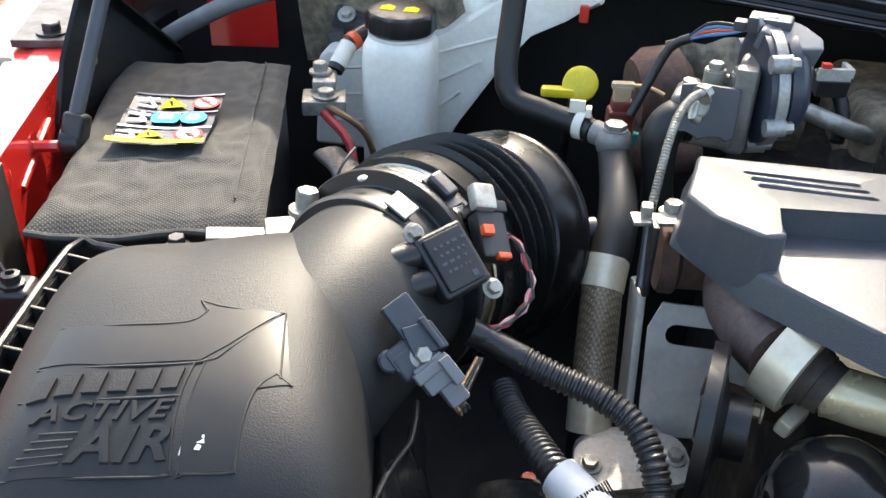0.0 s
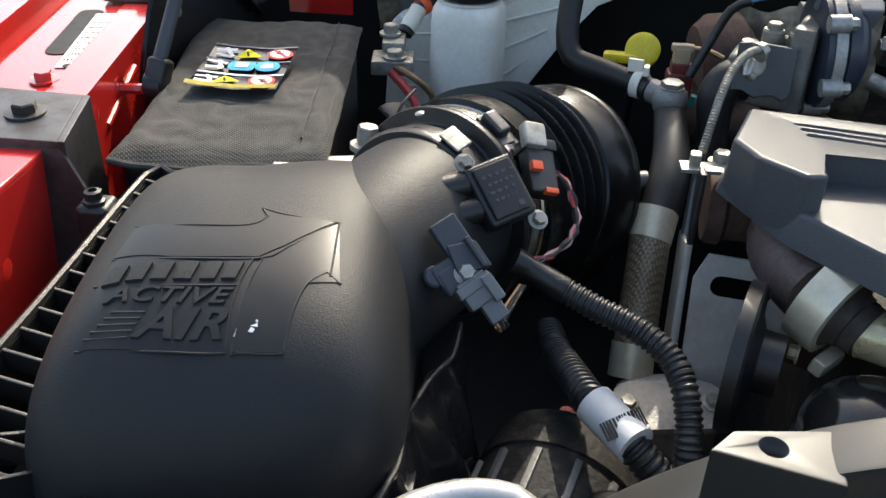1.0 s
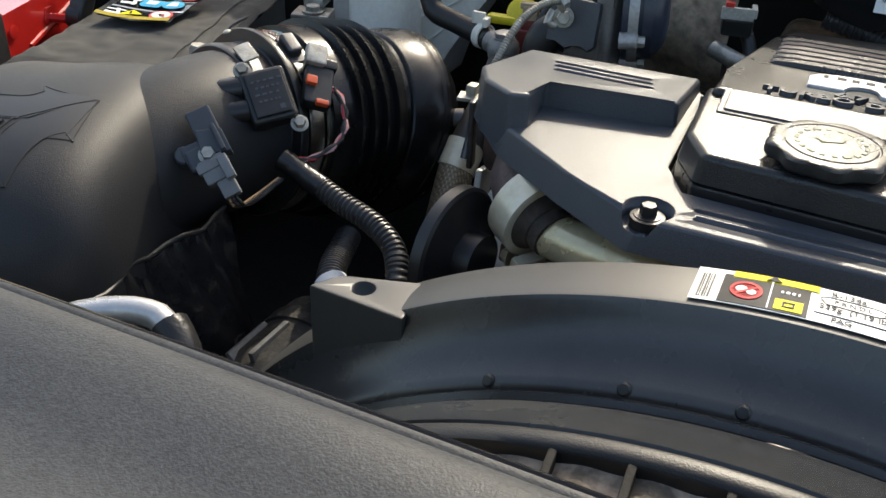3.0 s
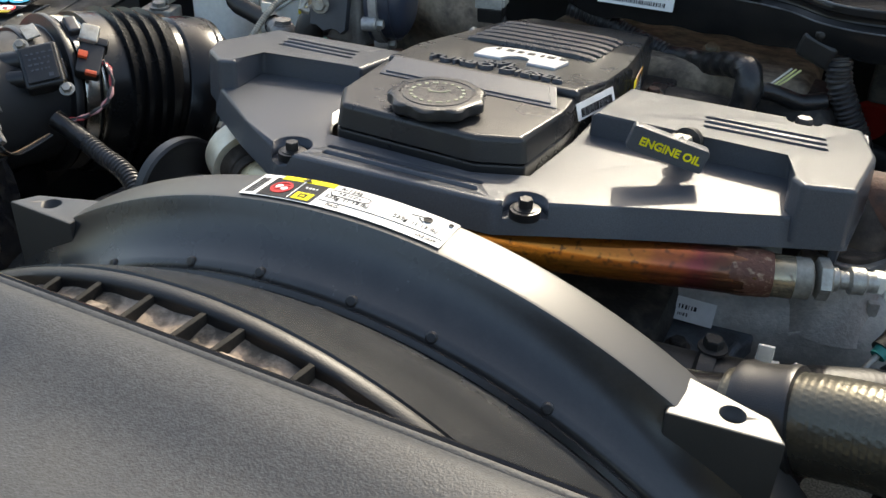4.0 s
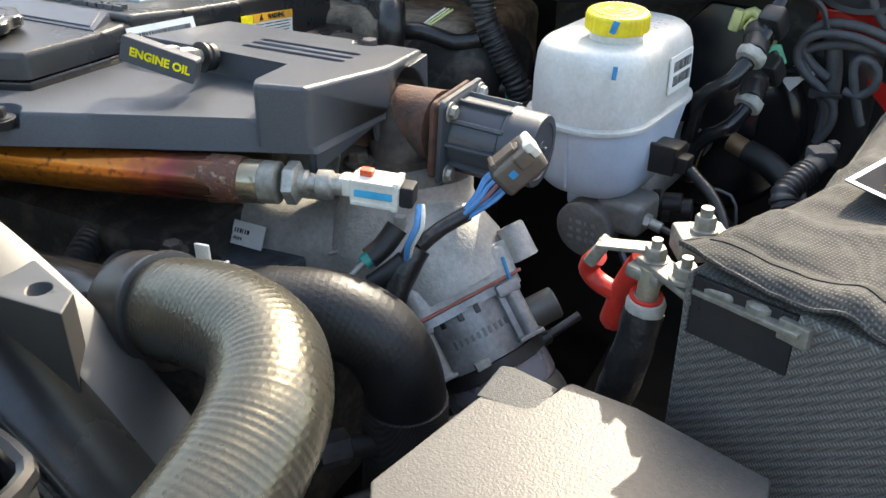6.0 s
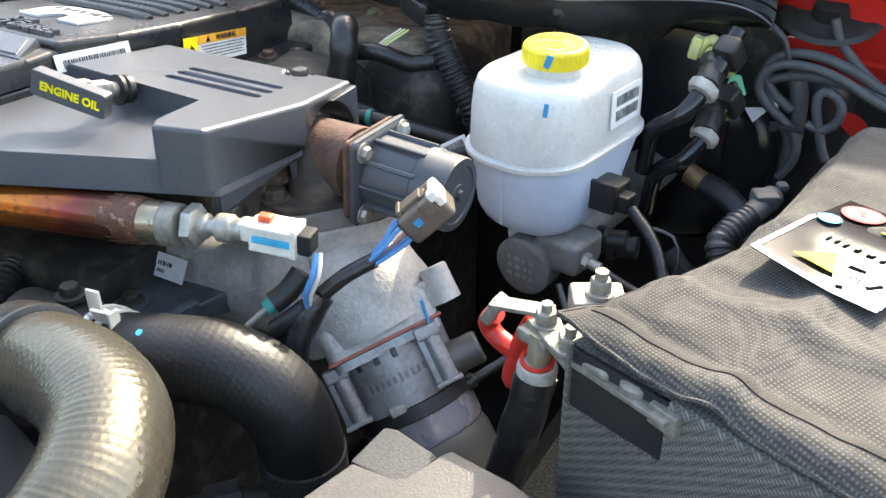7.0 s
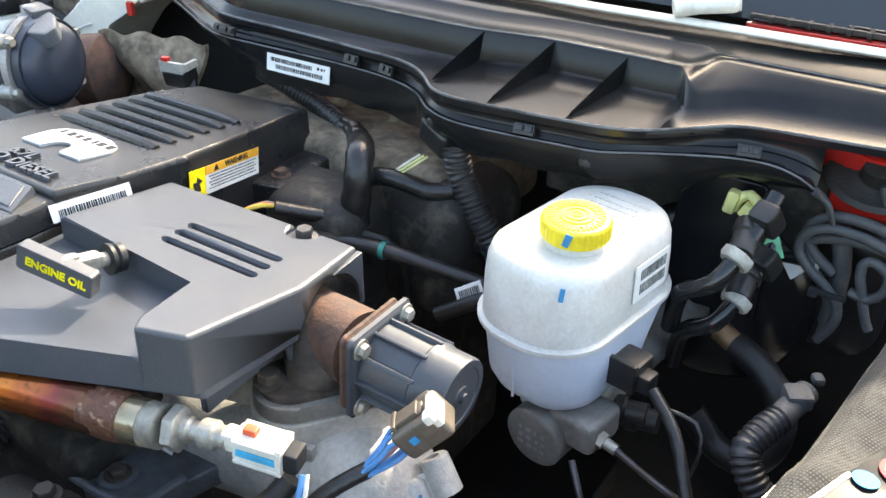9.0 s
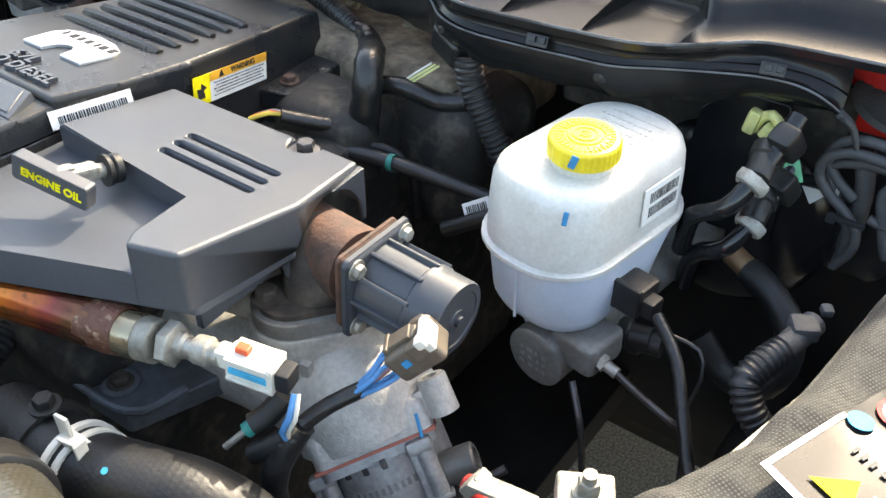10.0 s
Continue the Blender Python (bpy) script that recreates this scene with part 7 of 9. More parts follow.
TG = axis_m((0.028, 0.4425, 1.0625), (0.026, -0.022, -0.003))
tag = part("tag", loft([[TG @ Vector((0.0162 * math.cos(2 * math.pi * k / 28), 0.0162 * math.sin(2 * math.pi * k / 28), z)) for k in range(28)] for z in (-0.026, 0.0, 0.022)]), WHITE, c2, "white paper tag")
tagged(part("tag_bars", bars(16, 0.034, 0.014, on((0.030, 0.4345, 1.0765), (0.3, -0.45, 0.85), (-0.6, 0.5, 0.3)) @ pose(0, -0.004, 0.0004, 0, 0, -4), 0.0006, 15), INK, tag, "printed bar code"), kind="stuff")

# ---------------------------------------------------------------- passenger's battery
lb, lk, lw, ld, lf = cloth_box("battery", -0.538, -0.338, 0.584, 0.994, 0.94, 1.147, 17, "car battery under a charcoal cloth cover beside the air box", 0.006, 7)
part("battery_case", loft([[lk @ Vector((x, y, z)) for x, y in rounded(lw * s, ld * s, 0.01, 3)] for s, z in ((0.96, 0.94), (0.96, 1.118), (0.95, 1.125))]), BLACK, lb, "black battery case")
part("flap", sheet(lf, 36, 56, 0.004), FABRIC, lb, "charcoal cloth cover")
for v in (0.0, 1.0):
    part("hem", tube([lf(u / 20, v) + Vector((0, 0, -0.002)) for u in range(21)], 0.0035, 8, 0.02), STITCH, lb, "stitched hem")
part("inner_seam", tube([lf(0.86, v / 20) + Vector((0, 0, 0.0022)) for v in range(2, 20)], 0.0012, 6, 0.02), STITCH, lb)
hazard_leaflet("warning_leaflet", pose(-0.444, 0.777, 1.1585, 2, 0, 13), 0.096, 0.117, "black film leaflet with hazard signs lying on the battery cover", 0.010)
term = thing("battery_terminal", (-0.36, 1.0, 1.08), "bright battery terminal with red and white cable", "battery terminal")
part("block", join(rbox((0.055, 0.045, 0.02), pose(-0.345, 0.985, 1.105, 0, 0, 17), 0.003), rbox((0.030, 0.05, 0.014), pose(-0.352, 1.010, 1.125, 0, 0, 17), 0.003), hex_bolt((-0.358, 1.012, 1.133), (0, 0, 1), 0.010, 0.014), hex_bolt((-0.340, 0.978, 1.116), (0, 0, 1), 0.011, 0.010)), ZINC, term)
part("cable", tube([(-0.345, 1.03, 1.13), (-0.335, 1.06, 1.155), (-0.32, 1.09, 1.165), (-0.30, 1.14, 1.16)], 0.011, 14), TAPE, term)
part("sleeve", tube([(-0.343, 1.035, 1.135), (-0.335, 1.06, 1.156)], 0.0118, 14), WHITE_PLASTIC, term, "white sleeve with red ring")
part("ring", tube([(-0.334, 1.062, 1.157), (-0.329, 1.072, 1.160)], 0.0125, 14), ORANGE, term, "orange ring")
part("wire", tube([(-0.345, 0.97, 1.11), (-0.315, 0.965, 1.10), (-0.29, 0.975, 1.075), (-0.28, 0.99, 1.03)], 0.0045, 8), BRASS, term, "brown wire")
part("wire", tube([(-0.340, 0.965, 1.10), (-0.30, 0.94, 1.075), (-0.285, 0.92, 1.03)], 0.0055, 8), RED_WIRE, term, "red wire")
solo("hose_fitting", join(hex_bolt((-0.227, 0.592, 1.178), (0.1, 0.1, 1), 0.010, 0.022), tube([(-0.232, 0.590, 1.14), (-0.227, 0.592, 1.18)], 0.009, 12)), ZINC, "bright hex clamp bolt beside the duct", "bolt")
solo("battery_clamp", join(rbox((0.10, 0.02, 0.006), pose(-0.275, 0.612, 1.138, 0, 6, 24), 0.002), rbox((0.03, 0.03, 0.02), pose(-0.262, 0.622, 1.136, 0, 0, 24), 0.003)), ZINC, "scratched zinc battery hold-down", "clamp")
solo("battery_hold_bolt", hex_bolt((-0.345, 0.585, 1.130), (0, 0, 1), 0.008, 0.012), STEEL_DARK, "dark hex bolt holding the battery down", "bolt")
solo("ground_strap", tube([(-0.30, 0.86, 1.10), (-0.255, 0.80, 1.10), (-0.245, 0.72, 1.06), (-0.26, 0.66, 1.0)], 0.018, 12, flat=0.35), TAPE, "black woven strap beside the battery", "strap")

# ---------------------------------------------------------------- red wing rail
def strip(line, offset, z0, z1):
    """An upright band between a plan line and the same line shifted sideways, from z0 to z1."""
    a = [(x, y) for x, y in line]
    b = [(x + offset[0], y + offset[1]) for x, y in line]
    return prism(a[::-1] + b if offset[0] < 0 else a + b[::-1], z0, z1, 0.004, 3)


rail = thing("wing_rail", (-0.60, 0.65, 1.0), "glossy red painted inner wing rail with bolt and white sticker", "wing rail")
IN = [(-0.455, 0.28), (-0.500, 0.513), (-0.550, 0.66), (-0.632, 0.90), (-0.700, 1.10), (-0.745, 1.25)]
part("top", strip(IN, (-0.050, 0.012), 1.165, 1.170), RED, rail)
part("inner_face", strip(IN, (-0.030, 0.008), 1.02, 1.1665), RED, rail)
part("top_panel", strip([(x - 0.052, y + 0.013) for x, y in IN], (-0.085, 0.02), 1.155, 1.1675), RED, rail)
part("gutter", strip([(x - 0.137, y + 0.033) for x, y in IN], (-0.030, 0.007), 1.10, 1.150), RED, rail)
part("wing_edge", strip([(x - 0.167, y + 0.040) for x, y in IN], (-0.32, 0.03), 1.0, 1.186), RED, rail)
part("bolt", hex_bolt((-0.604, 0.646, 1.168), (0, 0, 1), 0.0095, 0.011, 1.6), RED, rail, "painted hex bolt")
for x, y in ((-0.545, 0.47), (-0.608, 0.690)):
    part("hole", lathe([(0.007, 0), (0.007, 0.0008), (0.0055, 0.001), (0, 0.001)], (x, y, 1.1680), 16), INK, rail, "round hole")
part("slot", prism(rounded(0.030, 0.16, 0.012, 5), -0.001, 0.0008, 0, m=pose(-0.672, 0.790, 1.1678, 0, 0, 21)), INK, rail, "long pressed slot")
for y, z in ((0.60, 1.13), (0.40, 1.12), (0.635, 1.146)):
    x = -0.500 - 0.34 * (y - 0.513)
    part("hole", lathe([(0.008, 0), (0.009, 0.001), (0.0065, 0.0016), (0, 0.001)], axis_m((x + 0.001, y, z), (0.95, 0.32, 0)), 16), RED, rail, "pressed hole")
part("pressed_rib", tube([(-0.552, 0.665, 1.118), (-0.588, 0.775, 1.140)], 0.004, 8), RED, rail)
RS = pose(-0.637, 0.772, 1.1685, 0, 0, 22)
sticker = part("sticker", rbox((0.034, 0.185, 0.0008), RS, 0), WHITE, rail, "white text sticker")
part("sticker_print", join(*[bars(9, 0.026, 0.004, RS @ Matrix.Translation((0, -0.07 + 0.018 * k, 0.0006)), 0.0004, 80 + k) for k in range(8)]), INK, sticker, "small print lines")
brace = thing("wing_brace", (-0.54, 0.55, 1.1), "dark painted steel brace bolted on the red rail", "brace")
part("plate", prism([(-0.610, 0.486), (-0.4845, 0.511), (-0.528, 0.608), (-0.625, 0.594)], 1.171, 1.1790, 0.0012), STEEL_DARK, brace)
part("leg", prism([(-0.4845, 0.511), (-0.478, 0.513), (-0.520, 0.609), (-0.528, 0.608)], 1.04, 1.1790, 0.001), STEEL_DARK, brace)
part("front_leg", loft([[Vector(p) for p in ring] for ring in (((-0.600, 0.4885, 1.175), (-0.4845, 0.5115, 1.175), (-0.4845, 0.5145, 1.175), (-0.600, 0.4915, 1.175)), ((-0.545, 0.480, 1.05), (-0.415, 0.506, 1.05), (-0.415, 0.509, 1.05), (-0.545, 0.483, 1.05)))]), STEEL_DARK, brace)
part("bolt", hex_bolt((-0.548, 0.551, 1.1790), (0, 0, 1), 0.0115, 0.012, 1.6), STEEL_DARK, brace)
rear_brace = thing("hinge_bracket", (-0.66, 0.97, 1.1), "dark steel hinge bracket bolted on the red rail", "bracket")
part("plate", prism([(-0.705, 0.892), (-0.630, 0.914), (-0.690, 1.09), (-0.770, 1.07)], 1.171, 1.180, 0.0012), STEEL_DARK, rear_brace)
part("leg", prism([(-0.630, 0.914), (-0.622, 0.916), (-0.682, 1.092), (-0.690, 1.09)], 1.02, 1.180, 0.001), STEEL_DARK, rear_brace)
part("bolt", hex_bolt((-0.672, 0.930, 1.180), (0, 0, 1), 0.012, 0.014, 1.6), STEEL_DARK, rear_brace)
strut = thing("hood_strut", (-0.53, 0.73, 1.13), "dark gas strut on a ball joint", "gas strut")
part("rod", tube([(-0.527, 0.735, 1.165), (-0.520, 0.780, 1.235), (-0.508, 0.84, 1.335)], 0.0078, 14), BLUE_GREY, strut)
part("socket", join(rbox((0.024, 0.024, 0.036), pose(-0.527, 0.733, 1.155, -25, 5, 0), 0.006, 3), lathe([(0.015, -0.010), (0.016, -0.006), (0.016, 0.008), (0.012, 0.011)], axis_m((-0.530, 0.728, 1.142), (1, 0.3, 0)), 20)), BLACK, strut, "black plastic socket")
part("ball_stud", join(lathe([(0.015, 0), (0.015, 0.006), (0.006, 0.007), (0.006, 0.030), (0, 0.030)], axis_m((-0.574, 0.716, 1.138), (0.95, 0.3, 0)), 6)), RED, strut, "red painted stud")
hinge = thing("hood_hinge_assembly", (-0.60, 1.0, 1.05), "black hood hinge plate with grey arm", "hinge")
HM = Matrix.Translation((-0.575, 0, 0)) @ Matrix(((0, 0, 1, 0), (1, 0, 0, 0), (0, 1, 0, 0), (0, 0, 0, 1)))
part("plate", prism([(0.77, 1.00), (1.04, 1.00), (1.04, 1.128), (0.880, 1.262), (0.855, 1.262), (0.80, 1.20), (0.77, 1.14)], -0.003, 0.003, 0.0015, m=HM), BLACK_SATIN, hinge)
part("top_flange", rbox((0.024, 0.215, 0.004), Matrix.Translation((-0.570, 0.960, 1.197)) @ Matrix.Rotation(radians(-39), 4, "X"), 0.001), BLACK_SATIN, hinge, "folded top flange")
part("rivet", lathe([(0.006, 0), (0.006, 0.003), (0.003, 0.005), (0, 0.005)], axis_m((-0.571, 0.850, 1.185), (1, 0, 0)), 12), ZINC, hinge)
part("arm", tube([(-0.66, 1.15, 1.095), (-0.60, 1.15, 1.132), (-0.53, 1.15, 1.168), (-0.44, 1.15, 1.20)], 0.013, 14), GREY_PLASTIC, hinge)

# ---------------------------------------------------------------- washer bottle and tank
bottle = thing("coolant_bottle", (-0.262, 1.05, 0.98), "milky white bottle with a black ribbed cap, marked in yellow", "bottle")
BX, BY = -0.262, 1.050
part("body", loft([[Vector((BX + x, BY + y, z)) for x, y in rounded(w, w, r, 6)] for w, r, z in ((0.090, 0.028, 1.00), (0.092, 0.028, 1.06), (0.091, 0.028, 1.15), (0.089, 0.030, 1.170), (0.082, 0.034, 1.178), (0.074, 0.034, 1.182))]), BOTTLE, bottle)
part("shoulder_ring", disc_ring(0.034, 0.042, 0.004, (BX, BY, 1.180), 36), BOTTLE, bottle)
part("cap", lathe([(0.041, 0.0), (0.0435, 0.004), (0.0435, 0.022), (0.041, 0.026), (0.032, 0.028), (0, 0.028)], (BX, BY, 1.186), 60, wave=lambda a, i: 1 + (0.04 * (1 if math.sin(10 * a) > 0 else -0.3) if 1 <= i <= 2 else 0)), BLACK, bottle, "black ribbed cap")
for dx in (-0.016, 0.015):
    part("mark", prism([(-0.009, -0.011), (0.009, -0.011), (0.009, 0.004), (0, 0.011), (-0.009, 0.004)], 0, 0.0008, 0, m=Matrix.Translation((BX + dx, BY - 0.004, 1.2142))), YELLOW_INK, bottle, "yellow pictogram")
washer = thing("washer_tank", (-0.20, 1.17, 0.98), "wide milky washer tank with pale ribs", "tank")
TANK = [(-0.415, 0.97), (-0.405, 1.105), (-0.390, 1.122), (-0.345, 1.114), (-0.300, 1.118), (-0.237, 1.140), (-0.192, 1.184), (-0.150, 1.209), (-0.100, 1.230), (-0.020, 1.238), (-0.015, 1.214), (-0.065, 1.196), (-0.107, 1.165), (-0.150, 1.121), (-0.204, 1.036), (-0.225, 0.97)]
XZ = Matrix(((1, 0, 0, 0), (0, 0, -1, 0), (0, 1, 0, 0), (0, 0, 0, 1)))
part("body", prism(TANK, -1.25, -1.135, 0.007, 3, m=XZ), BOTTLE, washer)
for z0, z1 in ((1.150, 1.200), (1.110, 1.165), (1.070, 1.118)):
    part("rib", tube([(-0.40, 1.136, z0 - 0.060), (-0.30, 1.134, z0 - 0.045), (-0.232, 1.134, z0 - 0.020), (-0.150 - 0.6 * (1.165 - z1 + 0.035), 1.134, z1 - 0.040)], 0.0022, 6), BOTTLE, washer)
part("neck", lathe([(0.020, 0), (0.020, 0.014), (0.017, 0.018), (0, 0.018)], axis_m((-0.182, 1.165, 1.188), (-0.3, 0, 1)), 20), BOTTLE, washer)
part("red_clip", rbox((0.012, 0.008, 0.022), pose(-0.040, 1.130, 1.203, 0, 0, 0), 0.002), REDPLASTIC, washer, "small red clip")
part("grommet", lathe([(0.014, 0), (0.014, 0.006), (0.007, 0.012), (0.007, 0.03), (0, 0.03)], (-0.155, 1.155, 1.232), 16), RUBBER, washer, "black rubber grommet")

# ---------------------------------------------------------------- behind the engine, passenger's side
h1 = thing("coolant_hose", (-0.05, 0.85, 1.1), "black coolant hose with white spring clamp and steel elbow", "hose")
part("hose_body", tube([(-0.100, 0.905, 1.33), (-0.103, 0.890, 1.265), (-0.104, 0.873, 1.215), (-0.094, 0.862, 1.189), (-0.060, 0.852, 1.182), (-0.020, 0.838, 1.177), (-0.004, 0.826, 1.176)], 0.0125, 16), RUBBER, h1)
part("spring_clamp", join(disc_ring(0.0128, 0.0145, 0.010, axis_m((-0.022, 0.838, 1.1775), (0.9, -0.4, 0)), 24), rbox((0.016, 0.004, 0.014), (-0.024, 0.838, 1.197), 0.001), rbox((0.006, 0.012, 0.010), (-0.012, 0.830, 1.196), 0.001)), WHITE_PLASTIC, h1, "white spring clamp")
part("elbow", join(lathe([(0.0, -0.019), (0.010, -0.017), (0.0165, -0.010), (0.0185, 0.0), (0.0165, 0.008), (0.012, 0.0125), (0, 0.0135)], (0.0165, 0.815, 1.1745), 28), tube([(-0.004, 0.826, 1.177), (0.010, 0.818, 1.176)], 0.0125, 16), hex_bolt((0.0165, 0.815, 1.186), (0, 0, 1), 0.0115, 0.008, 1.1)), DIRTY_CAST, h1, "dull cast banjo elbow with hex bolt")
part("paint_mark", rbox((0.018, 0.002, 0.006), (-0.104, 0.878, 1.245), 0.0008), WHITE, h1, "white paint mark")
h2 = thing("braided_hose", (0.02, 0.68, 0.95), "thick rubber hose with a braided steel sleeve and bright ferrules", "hose")
part("rubber_top", tube([(0.0170, 0.815, 1.166), (0.0205, 0.800, 1.158), (0.0262, 0.770, 1.146), (0.0300, 0.735, 1.128), (0.0275, 0.702, 1.103)], lambda s: 0.0155 + 0.0045 * min(1, s * 1.3), 24, 0.008), RUBBER, h2)
part("ferrule", tube([(0.0262, 0.704, 1.106), (0.0236, 0.684, 1.083)], 0.0205, 28), STAINLESS, h2, "bright steel ferrule")
part("braid", tube([(0.0238, 0.686, 1.086), (0.0258, 0.650, 1.035), (0.0275, 0.620, 1.000)], 0.0193, 28, 0.01), BRAID, h2, "braided steel sleeve")
part("ferrule", tube([(0.0272, 0.624, 1.005), (0.0288, 0.606, 0.978)], 0.0208, 28), STAINLESS, h2, "bright steel ferrule")
part("rubber_end", tube([(0.0285, 0.608, 0.981), (0.030, 0.580, 0.92)], 0.0185, 24), RUBBER, h2)
part("side_branch", join(tube([(0.010, 0.730, 1.120), (-0.012, 0.722, 1.118), (-0.03, 0.718, 1.112)], 0.012, 14), disc_ring(0.0122, 0.0142, 0.010, axis_m((-0.018, 0.720, 1.116), (-1, -0.2, -0.2)), 20), rbox((0.02, 0.004, 0.014), pose(-0.020, 0.716, 1.134, 0, 0, 30), 0.001)), STEEL_DARK, h2, "clamped side branch")
dipy = thing("transmission_dipstick", (-0.04, 1.0, 1.1), "yellow ring-shaped dipstick handle", "dipstick")
part("grip", join(lathe([(0.019, -0.008), (0.021, -0.006), (0.021, 0.006), (0.019, 0.008), (0.012, 0.009), (0, 0.009)], axis_m((-0.030, 1.0, 1.158), (0.1, -0.8, 0.5)), 30), rbox((0.040, 0.016, 0.012), pose(-0.055, 0.990, 1.150, 0, 0, 6), 0.004)), YELLOW, dipy)
part("tube", tube([(-0.035, 1.01, 1.15), (-0.04, 1.06, 1.10), (-0.05, 1.16, 0.98), (-0.05, 1.305, 0.90)], 0.006, 10), STEEL_DARK, dipy)
sens = thing("oil_pressure_sensor", (0.02, 0.89, 1.13), "dark red engine sensor with a tan plug", "sensor")
part("body", join(rbox((0.028, 0.026, 0.042), pose(0.020, 0.890, 1.158, 0, 0, 10), 0.004), rbox((0.022, 0.020, 0.016), pose(0.020, 0.890, 1.182, 0, 0, 10), 0.003)), SENSOR_RED, sens)
part("plug", join(rbox((0.018, 0.017, 0.020), pose(0.019, 0.890, 1.196, 0, 0, 10), 0.003), rbox((0.024, 0.010, 0.008), pose(0.019, 0.888, 1.205, 0, 0, 10), 0.002)), TAN_PLASTIC, sens, "tan plug")
part("wire", tube([(0.026, 0.892, 1.204), (0.045, 0.894, 1.203), (0.062, 0.890, 1.198)], 0.003, 8), BRASS, sens)
part("green_tab", rbox((0.006, 0.008, 0.014), pose(0.038, 0.880, 1.150, 0, 10, 0), 0.001), TEAL, sens, "teal tab")
sp = thing("spring_covered_line", (0.06, 0.70, 1.1), "steel line wrapped in a white spring coil", "line")
part("coil", tube([(0.090, 0.775, 1.250), (0.078, 0.758, 1.249), (0.068, 0.735, 1.241), (0.062, 0.712, 1.226), (0.058, 0.690, 1.206), (0.054, 0.666, 1.184)], 0.0041, 12, rib=(0.0030, 0.16)), OLD_ZINC, sp)
part("end_fitting", join(hex_bolt((0.088, 0.776, 1.246), (0.5, 0.5, 0.3), 0.007, 0.010), tube([(0.084, 0.770, 1.240), (0.082, 0.762, 1.230), (0.088, 0.768, 1.226)], 0.004, 10)), ZINC, sp)
part("lower_rod", tube([(0.054, 0.668, 1.187), (0.054, 0.650, 1.155), (0.054, 0.633, 1.125)], 0.0042, 10), STEEL_DARK, sp)
part("clamp_plate", join(rbox((0.048, 0.018, 0.004), pose(0.062, 0.652, 1.182, 0, 0, 12), 0.001), hex_bolt((0.072, 0.668, 1.180), (0, 0, 1), 0.008, 0.012), rbox((0.010, 0.012, 0.016), (0.050, 0.654, 1.186), 0.002)), ZINC, sp, "zinc clamp plate with bolt")
act = thing("turbo_actuator", (0.14, 0.86, 1.1), "grey electronic turbo actuator with bolted gear case", "turbo actuator")
AM = axis_m((0.150, 0.846, 1.236), (0.97, 0.20, 0.06))
part("drum", lathe([(0.0, 0.036), (0.020, 0.0358), (0.036, 0.033), (0.046, 0.027), (0.0505, 0.018), (0.0515, 0.004), (0.055, 0.0), (0.055, -0.010), (0.042, -0.012)], AM, 48), DRUM, act)
part("drum_rim", disc_ring(0.0512, 0.0532, 0.010, AM @ Matrix.Translation((0, 0, 0.010)), 48), DRUM, act)
part("lobe", prism([(-0.030, -0.016), (0.012, -0.020), (0.030, -0.006), (0.026, 0.010), (0.004, 0.020), (-0.030, 0.018)], -0.010, 0.010, 0.004, 2, m=Matrix.Translation((0.166, 0.846, 1.281)) @ pose(0, 0, 0, 16, 14, -12)), ACTUATOR, act, "angled grey cover lobe")
part("body", join(rbox((0.066, 0.05, 0.050), pose(0.100, 0.832, 1.205, 0, 0, -10), 0.008, 3), rbox((0.022, 0.060, 0.085), pose(0.134, 0.834, 1.220, 0, 0, -12), 0.006, 3), rbox((0.020, 0.016, 0.024), pose(0.129, 0.812, 1.252, 0, 0, -10), 0.003)), DIRTY_CAST, act, "cast housing")
part("front_plate", prism([(-0.027, 0.024), (-0.012, 0.0265), (0.027, 0.0245), (0.0275, -0.020), (0.020, -0.0265), (0.014, -0.019), (0.004, -0.020), (-0.004, -0.027), (-0.016, -0.018), (-0.027, -0.022)][::-1], -0.004, 0.004, 0.0015, 2, m=on((0.0985, 0.800, 1.221), (-0.10, -0.95, 0.22), (0, 0.22, 0.97))), BLUE_GREY, act, "blue-grey front plate with a wavy lower edge")
part("flange_ring", disc_ring(0.046, 0.0575, 0.010, AM @ Matrix.Translation((0, 0, -0.004)), 44), MACHINED, act, "bare alloy flange")
for k in range(6):
    a = radians(60 * k + 20)
    part("lug", lathe([(0.0085, -0.010), (0.0085, 0.008), (0.007, 0.009), (0, 0.009)], AM @ Matrix.Translation((0.0585 * math.cos(a), 0.0585 * math.sin(a), -0.002)), 14), MACHINED, act)
part("top_plug", join(rbox((0.040, 0.026, 0.016), pose(0.146, 0.858, 1.292, 0, 0, -12), 0.003), rbox((0.012, 0.014, 0.010), pose(0.120, 0.862, 1.288, 0, 0, -12), 0.002)), BLUE_GREY, act, "dark grey plug")
for x, y, z in ((0.1020, 0.830, 1.252), (0.1260, 0.830, 1.250)):
    part("bolt", join(lathe([(0.0105, -0.024), (0.0105, 0.0), (0.0095, 0.001), (0, 0.001)], (x, y, z), 20), hex_bolt((x, y, z), (0, 0, 1), 0.0075, 0.008, 1.3)), OLD_ZINC, act, "capped steel bolt")
part("bolt", join(lathe([(0.008, -0.018), (0.008, 0.0), (0, 0.001)], (0.0825, 0.836, 1.238), 18), lathe([(0.006, -0.014), (0.006, 0.0), (0, 0.001)], (0.114, 0.834, 1.246), 14)), OLD_ZINC, act)
part("hex_port", hex_bolt((0.0885, 0.794, 1.228), (0.3, -0.9, 0.2), 0.0075, 0.009), ZINC, act, "bright hex port")
